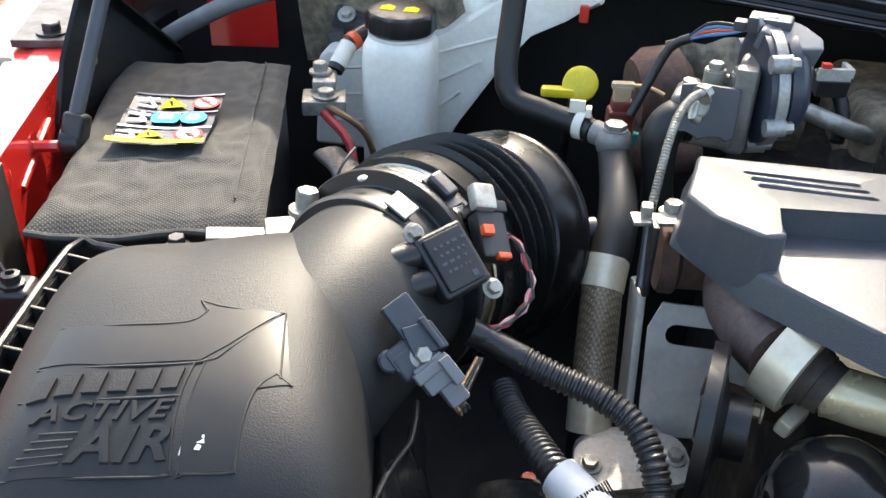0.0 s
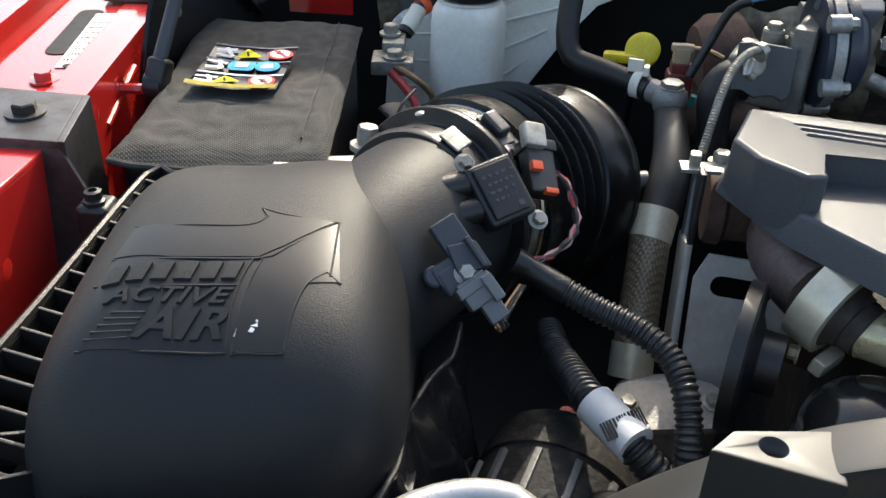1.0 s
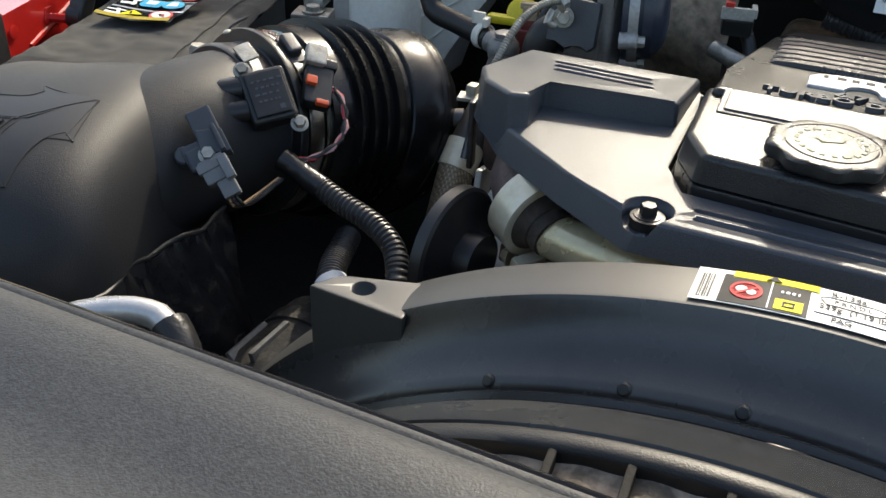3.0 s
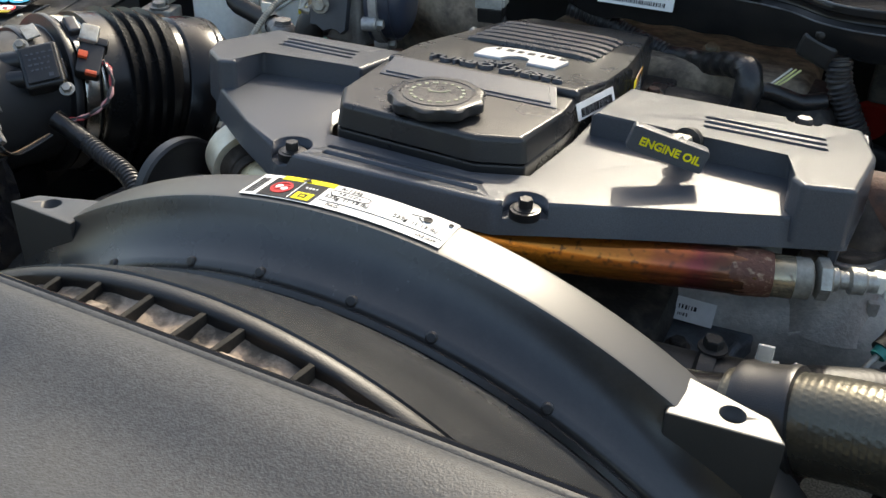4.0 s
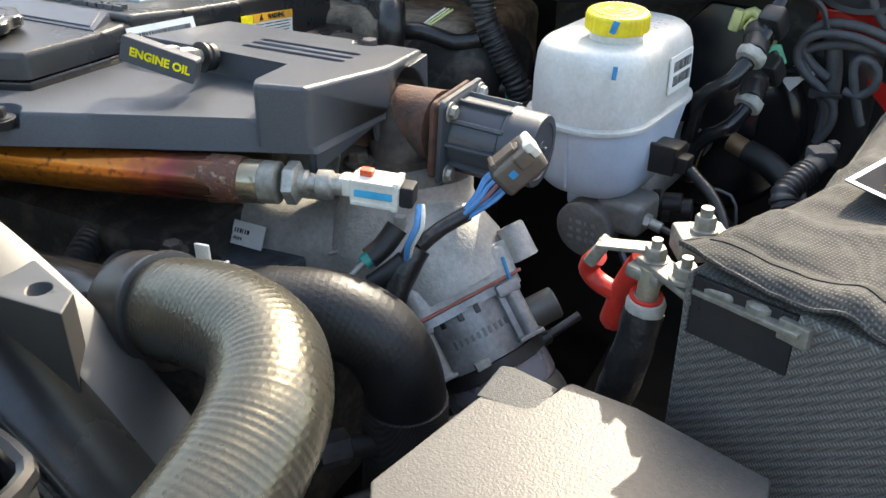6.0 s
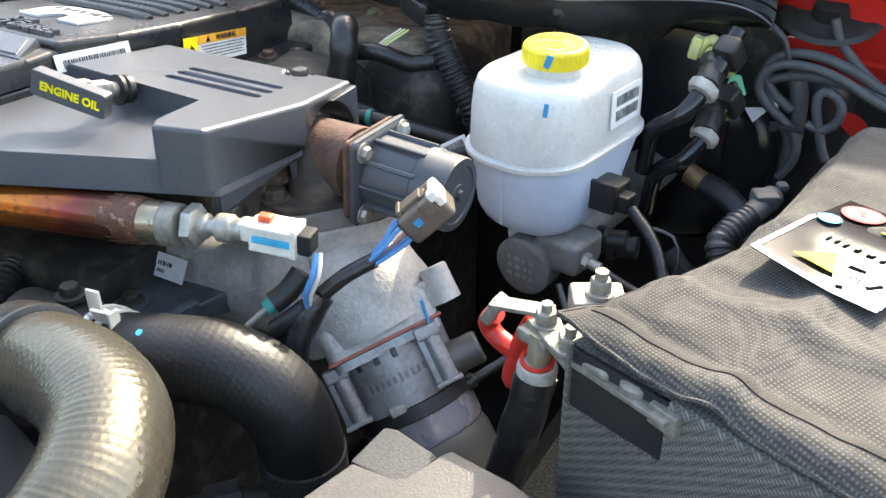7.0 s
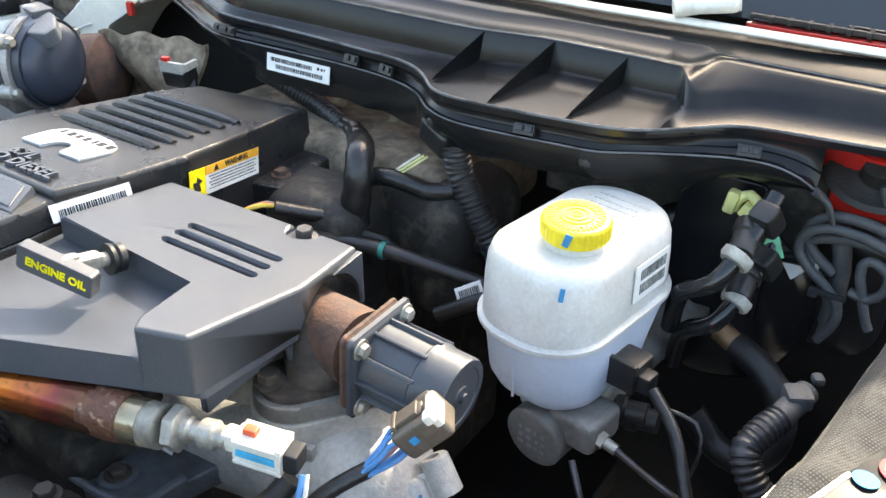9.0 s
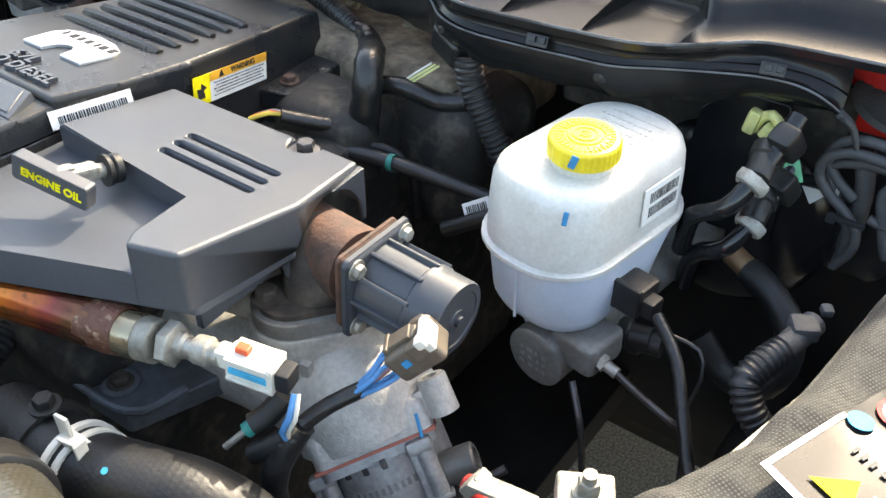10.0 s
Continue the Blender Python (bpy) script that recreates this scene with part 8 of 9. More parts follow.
for k in range(6):
    a = radians(60 * k + 20)
    part("case_screw", hex_bolt(AM @ Vector((0.0585 * math.cos(a), 0.0585 * math.sin(a), 0.004)), AM.to_3x3() @ Vector((0, 0, 1)), 0.006, 0.010), ZINC, act)
for k in range(4):
    part("wire", tube([(0.128, 0.862, 1.284), (0.110, 0.870, 1.276 + 0.003 * k), (0.090, 0.880, 1.268 + 0.004 * k), (0.075, 0.885, 1.262)], 0.0018, 6), (BLUE_WIRE, ORANGE, BLUE_WIRE, TAPE)[k], act)
part("sheath", tube([(0.078, 0.885, 1.263), (0.060, 0.890, 1.250), (0.045, 0.885, 1.215), (0.030, 0.870, 1.18)], 0.005, 10), TAPE, act)
br = thing("breather_elbow", (0.05, 0.81, 1.15), "black rubber breather elbow below the actuator", "breather")
part("elbow", tube([(0.092, 0.822, 1.204), (0.072, 0.816, 1.204), (0.061, 0.810, 1.187), (0.063, 0.804, 1.155), (0.067, 0.800, 1.120)], lambda s: 0.0175 + 0.002 * math.sin(s * 6), 22, 0.004), RUBBER, br)
part("bead", disc_ring(0.017, 0.0215, 0.006, axis_m((0.080, 0.819, 1.204), (0.95, 0.2, 0.0)), 26), RUBBER, br)
ap = thing("actuator_plug", (0.24, 0.98, 1.19), "black plug with a white frame and red lock beside the actuator", "connector")
part("shell", join(rbox((0.035, 0.03, 0.022), pose(0.240, 0.978, 1.198, 10, 0, 10), 0.004), tube([(0.250, 0.985, 1.190), (0.262, 0.975, 1.165), (0.258, 0.955, 1.140)], 0.008, 10)), BLACK, ap)
part("lock_frame", join(rbox((0.036, 0.006, 0.014), pose(0.240, 0.966, 1.212, 0, 0, 10), 0.001), rbox((0.006, 0.026, 0.010), pose(0.256, 0.982, 1.213, 0, 0, 10), 0.001)), DULL_WHITE, ap, "white lock frame")
part("red_lock", rbox((0.010, 0.008, 0.006), pose(0.230, 0.966, 1.221, 0, 0, 10), 0.001), REDPLASTIC, ap, "red lock")
solo("heater_pipe", tube([(0.22, 0.96, 1.17), (0.26, 0.95, 1.16), (0.30, 0.97, 1.14), (0.33, 1.0, 1.10)], 0.010, 12), ZINC, "dull metal heater pipe behind the engine", "pipe")
solo("turbine_housing", join(lathe([(0.0, -0.03), (0.040, -0.03), (0.052, -0.015), (0.052, 0.02), (0.030, 0.035), (0, 0.035)], axis_m((0.060, 0.985, 1.165), (0.9, 0.3, 0.1)), 30), tube([(0.02, 0.96, 1.12), (0.06, 0.95, 1.10), (0.11, 0.97, 1.10)], 0.026, 18, wobble=0.05)), RUST, "rust-brown turbo housing behind the actuator", "turbo housing")
solo("heat_blanket", sheet(lambda u, v: Vector((0.06 + 0.17 * u, 1.02 + 0.02 * math.sin(v * 5 + u * 3), 1.10 + 0.12 * v + 0.004 * math.sin(u * 19))), 16, 10, 0.006), TAN, "dusty tan heat blanket behind the turbo", "blanket")
back = thing("firewall_insulation_panel", (-0.34, 1.24, 1.05), "dusty grey-brown insulation panel with brackets behind the battery", "panel")
part("panel", sheet(lambda u, v: Vector((-0.46 + 0.26 * u, 1.245 - 0.03 * math.sin(3.1 * v) + 0.008 * math.sin(u * 9 + v * 4), 1.06 + 0.22 * v - 0.05 * u * v)), 18, 12, 0.006), TAN, back)
part("bracket", join(rbox((0.045, 0.02, 0.030), pose(-0.375, 1.19, 1.145, 10, 20, 15), 0.004), rbox((0.10, 0.012, 0.018), pose(-0.335, 1.185, 1.135, 0, 18, 4), 0.003), rbox((0.026, 0.024, 0.034), pose(-0.385, 1.175, 1.118, 0, -14, 10), 0.004)), SLEEVE, back, "grey clamp bracket")
part("bolt", hex_bolt((-0.372, 1.172, 1.158), (0, -0.6, 0.8), 0.009, 0.010), ZINC, back)
solo("wing_corner", sheet(lambda u, v: Vector((-0.60 + 0.10 * u, 1.21 + 0.02 * u, 1.08 + 0.20 * v)), 6, 8, 0.006), RED, "red inner wing corner behind the battery", "panel")

# exhaust parts between air duct and cover
man = thing("exhaust_elbow", (0.12, 0.58, 1.05), "heat-stained iron exhaust elbow with a steel V-band clamp", "exhaust elbow")
part("elbow", tube([(0.175, 0.690, 1.128), (0.152, 0.655, 1.138), (0.138, 0.618, 1.146), (0.142, 0.578, 1.150), (0.160, 0.540, 1.147)], lambda s: 0.031 + 0.005 * math.sin(s * 3.0), 28, 0.008, wobble=0.03), PURPLE_RUST, man)
VD = Vector((0.74, -0.50, -0.20)).normalized()
part("v_band", lathe([(0.033, -0.014), (0.0375, -0.013), (0.0380, -0.008), (0.0375, 0.012), (0.033, 0.013)], axis_m((0.163, 0.532, 1.146), VD), 40), STAINLESS, man, "shiny V-band clamp")
part("band_bolt", join(rbox((0.03, 0.014, 0.012), axis_m((0.168, 0.512, 1.108), VD), 0.003), hex_bolt((0.15, 0.52, 1.104), (-1, 0.2, 0), 0.006, 0.008)), STAINLESS, man)
part("outlet", lathe([(0.031, 0.011), (0.0275, 0.013), (0.0240, 0.016), (0.0225, 0.019), (0.0225, 0.021), (0.0208, 0.022), (0.0215, 0.025), (0.0205, 0.027), (0.0205, 0.032)], axis_m((0.163, 0.530, 1.146), VD), 32), GRIMY_IRON, man, "browned outlet cone")
part("turbo_neck", lathe([(0.030, 0), (0.033, 0.004), (0.033, 0.014), (0.028, 0.018), (0.028, 0.05)], axis_m((0.066, 0.672, 1.135), (0.9, 0.1, 0)), 28), RUST, man, "rusty flange")
part("link_plate", rbox((0.006, 0.016, 0.070), pose(0.058, 0.640, 1.150, 0, 0, 10), 0.002), STEEL_DARK, man, "dark link bar")
shield = thing("heat_shield", (0.10, 0.64, 0.97), "bent bare alloy heat shield plate with an oblong hole", "heat shield")
sp_ = part("plate", prism([(-0.045, -0.075), (0.035, -0.070), (0.045, -0.02), (0.045, 0.055), (-0.040, 0.055), (-0.050, 0.03)], -0.002, 0.002, 0.001, m=on((0.118, 0.648, 1.040), (0.05, -0.95, 0.3), (0, 0.3, 0.95))), SHIELD, shield)
cut(sp_, rbox((0.055, 0.020, 0.03), on((0.112, 0.653, 1.066), (0.05, -0.95, 0.3), (0, 0.3, 0.95)), 0.009, 3))
part("flange", rbox((0.008, 0.05, 0.125), pose(0.058, 0.668, 1.035, -16, 0, 8), 0.003), SHIELD, shield)
pulley = thing("belt_idler", (0.115, 0.47, 1.02), "thin black steel idler disc with a hollow centre", "idler pulley")
PD = axis_m((0.106, 0.497, 1.108), (0.95, -0.16, 0.02))
part("disc", lathe([(0.024, 0.010), (0.034, 0.004), (0.052, 0.001), (0.055, -0.004), (0.058, -0.004), (0.058, 0.006), (0.055, 0.008), (0.050, 0.007), (0.034, 0.010), (0.024, 0.014), (0.024, 0.010)], PD, 48, close=False), BLACK, pulley)
part("hub", lathe([(0.0, -0.006), (0.016, -0.006), (0.024, 0.002), (0.024, 0.03), (0, 0.03)], PD, 28), BLACK, pulley)
ce = thing("coolant_elbow", (0.20, 0.46, 1.0), "large black cast coolant elbow below the exhaust pipe", "coolant elbow")
part("casting", tube([(0.205, 0.50, 1.02), (0.202, 0.475, 1.072), (0.196, 0.447, 1.078), (0.189, 0.428, 1.045), (0.185, 0.42, 0.98)], lambda s: 0.046 + 0.003 * math.sin(s * 22), 30, 0.006, wobble=0.02), GLOSS_BLACK, ce, "glossy black casting")
part("bead", disc_ring(0.046, 0.052, 0.008, axis_m((0.187, 0.4235, 1.010), (0.05, 0.12, 1)), 32), BLACK, ce, "raised bead")
part("band", disc_ring(0.0475, 0.0495, 0.012, axis_m((0.2045, 0.492, 1.040), (0.05, 0.45, -0.9)), 32), STEEL_DARK, ce, "dark steel band")
solo("rust_bracket", rbox((0.07, 0.012, 0.02), pose(0.150, 0.585, 1.060, 0, 5, -10), 0.003), RUST, "rusty brown bracket below the exhaust", "bracket")
alt = thing("alternator", (-0.02, 0.50, 0.85), "dusty ribbed alternator deep in the bay, darkened for shadow", "alternator")
ALT = axis_m((-0.01, 0.44, 0.955), (0.1, 1, 0.1))
# Silver housing takes the dark block metal to paint in the bay's shadow.
part("housing", lathe([(0.03, -0.06), (0.060, -0.055), (0.070, -0.035), (0.070, 0.05), (0.055, 0.065)], ALT, 36), DIRTY_BLOCK, alt)
for k in range(14):
    a = 2 * math.pi * k / 14
    part("vent_fin", rbox((0.006, 0.010, 0.05), ALT @ pose(0.069 * math.cos(a), 0.069 * math.sin(a), -0.02, 0, 0, math.degrees(a) + 90), 0.001), DIRTY_CAST, alt)
part("rust_ring", disc_ring(0.062, 0.073, 0.018, ALT @ Matrix.Translation((0, 0, 0.012)), 36), DIRTY_BLOCK, alt, "dusty laminated ring")
part("stud_cap", lathe([(0.007, 0), (0.006, 0.010), (0, 0.010)], (-0.016, 0.511, 0.995), 14), REDPLASTIC, alt, "red stud cap")
th = thing("thermostat_housing", (0.065, 0.585, 0.93), "cast aluminium coolant housing with a bolted flange", "housing")
part("casting", join(rbox((0.09, 0.07, 0.07), pose(0.065, 0.585, 0.955, 5, 0, 20), 0.02, 4), tube([(0.04, 0.60, 0.95), (0.09, 0.56, 0.97)], 0.032, 20)), CAST, th)
part("flange", prism(rounded(0.100, 0.052, 0.018, 5), -0.004, 0.004, 0.0015, 2, m=pose(0.068, 0.560, 0.992, 12, 0, 20)), CAST, th)
for dx in (-0.038, 0.038):
    part("bolt", hex_bolt(pose(0.068, 0.560, 0.992, 12, 0, 20) @ Vector((dx, 0, 0.004)), (0, -0.2, 1), 0.007, 0.008), ZINC, th)
solo("lower_hose", tube([(0.06, 0.33, 1.02), (0.045, 0.36, 1.045), (0.03, 0.40, 1.01), (0.02, 0.42, 0.93)], 0.018, 18), RUBBER, "shiny black lower hose beside the alternator", "hose")
ac = thing("ac_line", (-0.05, 0.27, 1.08), "bare aluminium air conditioning line with black sleeve", "pipe")
part("pipe", tube([(-0.118, 0.205, 1.090), (-0.098, 0.228, 1.115), (-0.078, 0.252, 1.131), (-0.048, 0.274, 1.136), (-0.018, 0.281, 1.136), (-0.002, 0.276, 1.128)], 0.0098, 18), ALU, ac)
part("sleeve", tube([(-0.008, 0.280, 1.133), (0.008, 0.272, 1.122), (0.020, 0.258, 1.095), (0.028, 0.245, 1.05)], 0.0135, 16, wobble=0.06), TAPE, ac, "black sleeve")
uh = thing("upper_coolant_hose", (-0.14, 0.16, 1.05), "dull grey hose with a steel spring clamp at the radiator", "hose")
part("hose_body", tube([(-0.24, 0.20, 1.06), (-0.20, 0.178, 1.115), (-0.16, 0.162, 1.140), (-0.115, 0.150, 1.146), (-0.075, 0.142, 1.143)], 0.021, 22), DULL_HOSE, uh)
part("clamp", join(disc_ring(0.0215, 0.0245, 0.012, axis_m((-0.108, 0.149, 1.146), (1, -0.2, 0)), 28), rbox((0.010, 0.012, 0.034), pose(-0.104, 0.150, 1.180, 12, -8, 0), 0.002)), CHROME_CLAMP, uh, "grey spring clamp")
lp = thing("radiator_side_panel", (-0.09, 0.17, 1.1), "grey plastic radiator side bracket with open ladder ribs", "bracket")
SIDE = (((-0.127, 0.186), (-0.072, 0.199), BLACK), ((-0.072, 0.199), (-0.096, 0.130), GREY_RAIL), ((-0.127, 0.186), (-0.130, 0.170), BLACK), ((-0.090, 0.178), (-0.050, 0.184), GREY_RAIL), ((-0.090, 0.154), (-0.050, 0.160), GREY_RAIL))
for (xa, ya), (xb, yb), m in SIDE:
    d = Vector((xb - xa, yb - ya, 0))
    part("rail", rbox((d.length + 0.006, 0.006, 0.030), pose((xa + xb) / 2, (ya + yb) / 2, 1.155, 0, 0, math.degrees(math.atan2(d.y, d.x))), 0.002), m, lp)
part("floor_web", slab(-0.094, -0.020, 0.125, 0.190, 1.120, 1.126, 0.001), BLACK, lp)
part("white_pipe", tube([(-0.058, 0.197, 1.168), (-0.059, 0.180, 1.172), (-0.062, 0.160, 1.172), (-0.066, 0.140, 1.165)], 0.0055, 12), DULL_WHITE, lp, "dirty white plastic pipe")
part("white_clip", rbox((0.016, 0.012, 0.018), pose(-0.062, 0.158, 1.172, 10, 12, 20), 0.004), DULL_WHITE, lp, "dirty white clip")
pig = thing("sensor_pigtail", (-0.25, 0.19, 1.05), "black conduit with white and red wires", "harness")
part("conduit", tube([(-0.38, 0.20, 1.03), (-0.30, 0.185, 1.075), (-0.256, 0.188, 1.108), (-0.235, 0.186, 1.125)], 0.010, 14, rib=(0.0055, 0.12)), CONDUIT, pig)
for k in range(3):
    part("wire", tube([(-0.238, 0.186, 1.122), (-0.226, 0.184 + 0.003 * k, 1.138), (-0.208, 0.184 + 0.004 * k, 1.142), (-0.195, 0.188, 1.130)], 0.0022, 8), (WHITE_PLASTIC, RED_WIRE, TAPE)[k], pig)
part("plug", rbox((0.035, 0.028, 0.022), pose(-0.190, 0.190, 1.122, 0, 15, 10), 0.003), BLACK, pig)
tr = thing("air_box_seal_strip", (-0.09, 0.40, 1.0), "dusty black plastic splash strip beside the air box", "splash strip")
part("strip", sheet(lambda u, v: Vector((-0.100 + 0.024 * u + 0.005 * math.sin(v * 9) + 0.003 * math.sin(v * 31 + u * 9), 0.46 - 0.19 * v, 1.112 - 0.16 * u + 0.003 * math.sin(v * 23 + u * 14))), 10, 30, 0.002), FILM, tr)
part("fold", tube([(-0.100 + 0.005 * math.sin(v * 0.9), 0.46 - 0.019 * v, 1.113 + 0.003 * math.sin(v * 2.3)) for v in range(11)], 0.0022, 8, 0.01), RUBBER, tr, "folded upper edge")

# ---------------------------------------------------------------- engine block and rear clutter
solo("engine_block", join(slab(0.18, 0.60, 0.52, 1.22, 0.62, 1.09, 0.02), slab(0.26, 0.53, 0.66, 1.0, 1.05, 1.12, 0.015)), DIRTY_BLOCK, "dusty iron engine block below the covers", "engine block")
mani = thing("intake_manifold", (0.56, 0.9, 1.02), "dusty intake manifold castings", "manifold")
part("runner", slab(0.50, 0.60, 0.66, 1.10, 1.02, 1.13, 0.02), DIRTY_BLOCK, mani)
part("plenum", rbox((0.120, 0.105, 0.10), pose(0.540, 0.905, 1.108, 0, 6, 12), 0.030, 4), DIRTY_BLOCK, mani)
part("plenum", rbox((0.140, 0.140, 0.17), pose(0.634, 1.005, 1.082, -6, 4, -8), 0.042, 5), DIRTY_BLOCK, mani, "dusty black rounded plenum")
pb = thing("alternator_bracket", (0.63, 0.54, 1.02), "blue-grey cast bracket with a bolt below the exhaust pipe", "bracket")
part("plate", prism([(0.536, 0.524), (0.645, 0.527), (0.663, 0.575), (0.683, 0.632), (0.601, 0.608), (0.529, 0.554)], 1.036, 1.056, 0.004, 2), BRACKET, pb)
part("edge_rib", tube([Vector(p) + Vector((0, 0, 0.002)) for p in [(0.539, 0.525, 1.056), (0.642, 0.53, 1.056), (0.661, 0.576, 1.056)]], 0.004, 8), BRACKET, pb)
part("boss", lathe([(0.016, 0), (0.016, 0.003), (0.011, 0.004), (0.011, 0.001), (0, 0.001)], (0.613, 0.547, 1.056), 24), BRACKET, pb)
part("bolt", hex_bolt((0.613, 0.547, 1.058), (0, 0, 1), 0.008, 0.009), GRIMY_IRON, pb, "dirty hex bolt")
cs = thing("capped_sensor", (0.75, 0.52, 1.09), "dark capped sensor with a thin pin hanging from the harness", "sensor")
part("body", tube([(0.783, 0.578, 1.125), (0.777, 0.566, 1.112), (0.770, 0.555, 1.105)], 0.0092, 18), RUBBER, cs)
part("pin", tube([(0.770, 0.553, 1.105), (0.758, 0.536, 1.090)], 0.0028, 10), ZINC, cs, "thin steel pin")
part("ring", tube([(0.771, 0.555, 1.106), (0.768, 0.550, 1.102)], 0.0065, 12), TEAL, cs, "teal ring")
solo("lifting_bracket", join(rbox((0.05, 0.006, 0.045), pose(0.652, 0.648, 1.115, -35, 0, 15), 0.002), hex_bolt((0.656, 0.640, 1.118), (0.1, -0.5, 0.8), 0.008, 0.008)), ZINC, "bare steel bracket bolted under the cover", "bracket")
red_plug = solo("firewall_plug", lathe([(0.032, 0), (0.032, 0.006), (0.027, 0.012), (0, 0.012)], axis_m((0.737, 1.302, 1.03), (0, -1, 0)), 32), RED, "round red plug in the firewall", "plug")
solo("fan", join(lathe([(0.0, -0.03), (0.06, -0.03), (0.075, -0.02), (0.075, 0.02), (0, 0.02)], axis_m((SX, 0.33, 0.80), (0, 1, 0)), 30), *[rbox((0.10, 0.012, 0.28), Matrix.Translation((SX, 0.33, 0.80)) @ pose(0, 0, 0, 0, 45 * k, 0) @ pose(0, 0, 0.22, 0, 0, 28), 0.004) for k in range(8)]), BLACK, "black plastic cooling fan inside the shroud", "fan")
wh = thing("rear_harness", (0.60, 0.93, 1.0), "taped engine wire harness branching behind the engine", "harness")
part("trunk", tube([(0.470, 1.022, 1.168), (0.500, 1.008, 1.172), (0.535, 0.975, 1.180), (0.565, 0.940, 1.195), (0.588, 0.910, 1.198), (0.592, 0.900, 1.175), (0.588, 0.898, 1.140), (0.590, 0.895, 1.08)], lambda s: 0.0115 + 0.0045 * min(1.0, s * 1.6) + 0.0006 * math.sin(s * 70), 18, 0.004, wobble=0.10), TAPE, wh)
part("corrugated_tube", tube([(0.33, 1.035, 1.205), (0.37, 1.035, 1.196), (0.42, 1.035, 1.180), (0.475, 1.020, 1.169)], 0.0125, 14, rib=(0.0060, 0.12)), CONDUIT, wh)
part("branch", tube([(0.590, 0.90, 1.135), (0.570, 0.875, 1.140), (0.550, 0.850, 1.150), (0.535, 0.830, 1.160)], 0.008, 12, wobble=0.1), TAPE, wh)
for k in range(3):
    part("wire", tube([(0.540, 0.838, 1.158), (0.528, 0.822 + 0.003 * k, 1.164), (0.515, 0.806 + 0.004 * k, 1.160)], 0.0025, 6), (YELLOW_WIRE, ORANGE, GREY_PLASTIC)[k], wh)
part("branch", tube([(0.575, 0.925, 1.168), (0.610, 0.935, 1.172), (0.650, 0.950, 1.160), (0.675, 0.96, 1.165)], 0.010, 12, wobble=0.08), TAPE, wh)
part("branch", tube([(0.55, 0.86, 1.115), (0.62, 0.875, 1.120), (0.70, 0.90, 1.105), (0.76, 0.92, 1.09)], 0.008, 12), CONDUIT, wh)
part("teal_clip", disc_ring(0.0082, 0.0096, 0.006, axis_m((0.636, 0.879, 1.118), (1, 0.2, 0)), 18), TEAL, wh, "teal cable clip")
part("teal_clip", disc_ring(0.0142, 0.0155, 0.006, axis_m((0.705, 0.977, 1.103), (1, 0.2, 0)), 18), TEAL, wh, "teal cable clip")
part("branch", tube([(0.60, 0.89, 1.12), (0.625, 0.90, 1.115), (0.640, 0.91, 1.09), (0.640, 0.92, 1.03)], 0.006, 10), RUBBER, wh)
part("branch", tube([(0.67, 0.97, 1.10), (0.72, 0.98, 1.105), (0.76, 0.99, 1.09), (0.80, 1.0, 1.06)], 0.014, 12, wobble=0.15), TAPE, wh)
vc = thing("firewall_conduit", (0.70, 0.95, 1.0), "thick black corrugated conduit hanging from the cowl", "conduit")
part("corrugated_tube", tube([(0.677, 0.957, 1.219), (0.680, 0.955, 1.205), (0.686, 0.955, 1.186), (0.707, 0.957, 1.147), (0.723, 0.960, 1.118), (0.740, 0.97, 1.06)], 0.0150, 16, rib=(0.0062, 0.12)), CONDUIT, vc)
part("top_boot", rbox((0.045, 0.035, 0.03), pose(0.656, 0.966, 1.222, 0, 15, -20), 0.006, 3), BLACK, vc, "rubber boot")
gw = thing("green_wire_pair", (0.62, 0.95, 1.18), "pale green and white wires behind the engine", "wires")
for k in range(3):
    part("wire", tube([(0.630 + 0.005 * k, 0.96, 1.195), (0.618 + 0.005 * k, 0.945, 1.185), (0.604 + 0.004 * k, 0.935, 1.172)], 0.0013, 6), YELLOW_GREEN if k else WHITE_PLASTIC, gw)
ctag = thing("bar_code_tag", (0.747, 0.877, 1.10), "small white bar code tag on a cable", "tag")
TM = pose(0.747, 0.877, 1.108, -30, -30, 20)
part("paper", rbox((0.030, 0.002, 0.016), TM, 0.0005), WHITE, ctag)
part("bar_code", bars(12, 0.022, 0.008, TM @ pose(0, -0.0014, 0, 90, 0, 0), 0.0004, 61), INK, ctag)
solo("vacuum_pipe", tube([(0.72, 0.86, 1.08), (0.78, 0.88, 1.115), (0.82, 0.90, 1.125)], 0.008, 10), RUBBER, "black vacuum pipe behind the reservoir", "pipe")
solo("firewall_bulge", rbox((0.38, 0.24, 0.10), pose(0.470, 1.075, 1.118, -4, 0, 0), 0.02, 4), TAN, "dusty tan bulge of the firewall behind the engine", "firewall panel", kind="structure")
for x, y, z in ((0.424, 1.070, 1.1685), (0.520, 1.066, 1.1690)):
    solo("panel_bolt", hex_bolt((x, y, z), (0, -0.4, 0.9), 0.008, 0.008), GOLD_ZINC, "dusty hex bolt on the firewall panel", "bolt", group="firewall bolts")

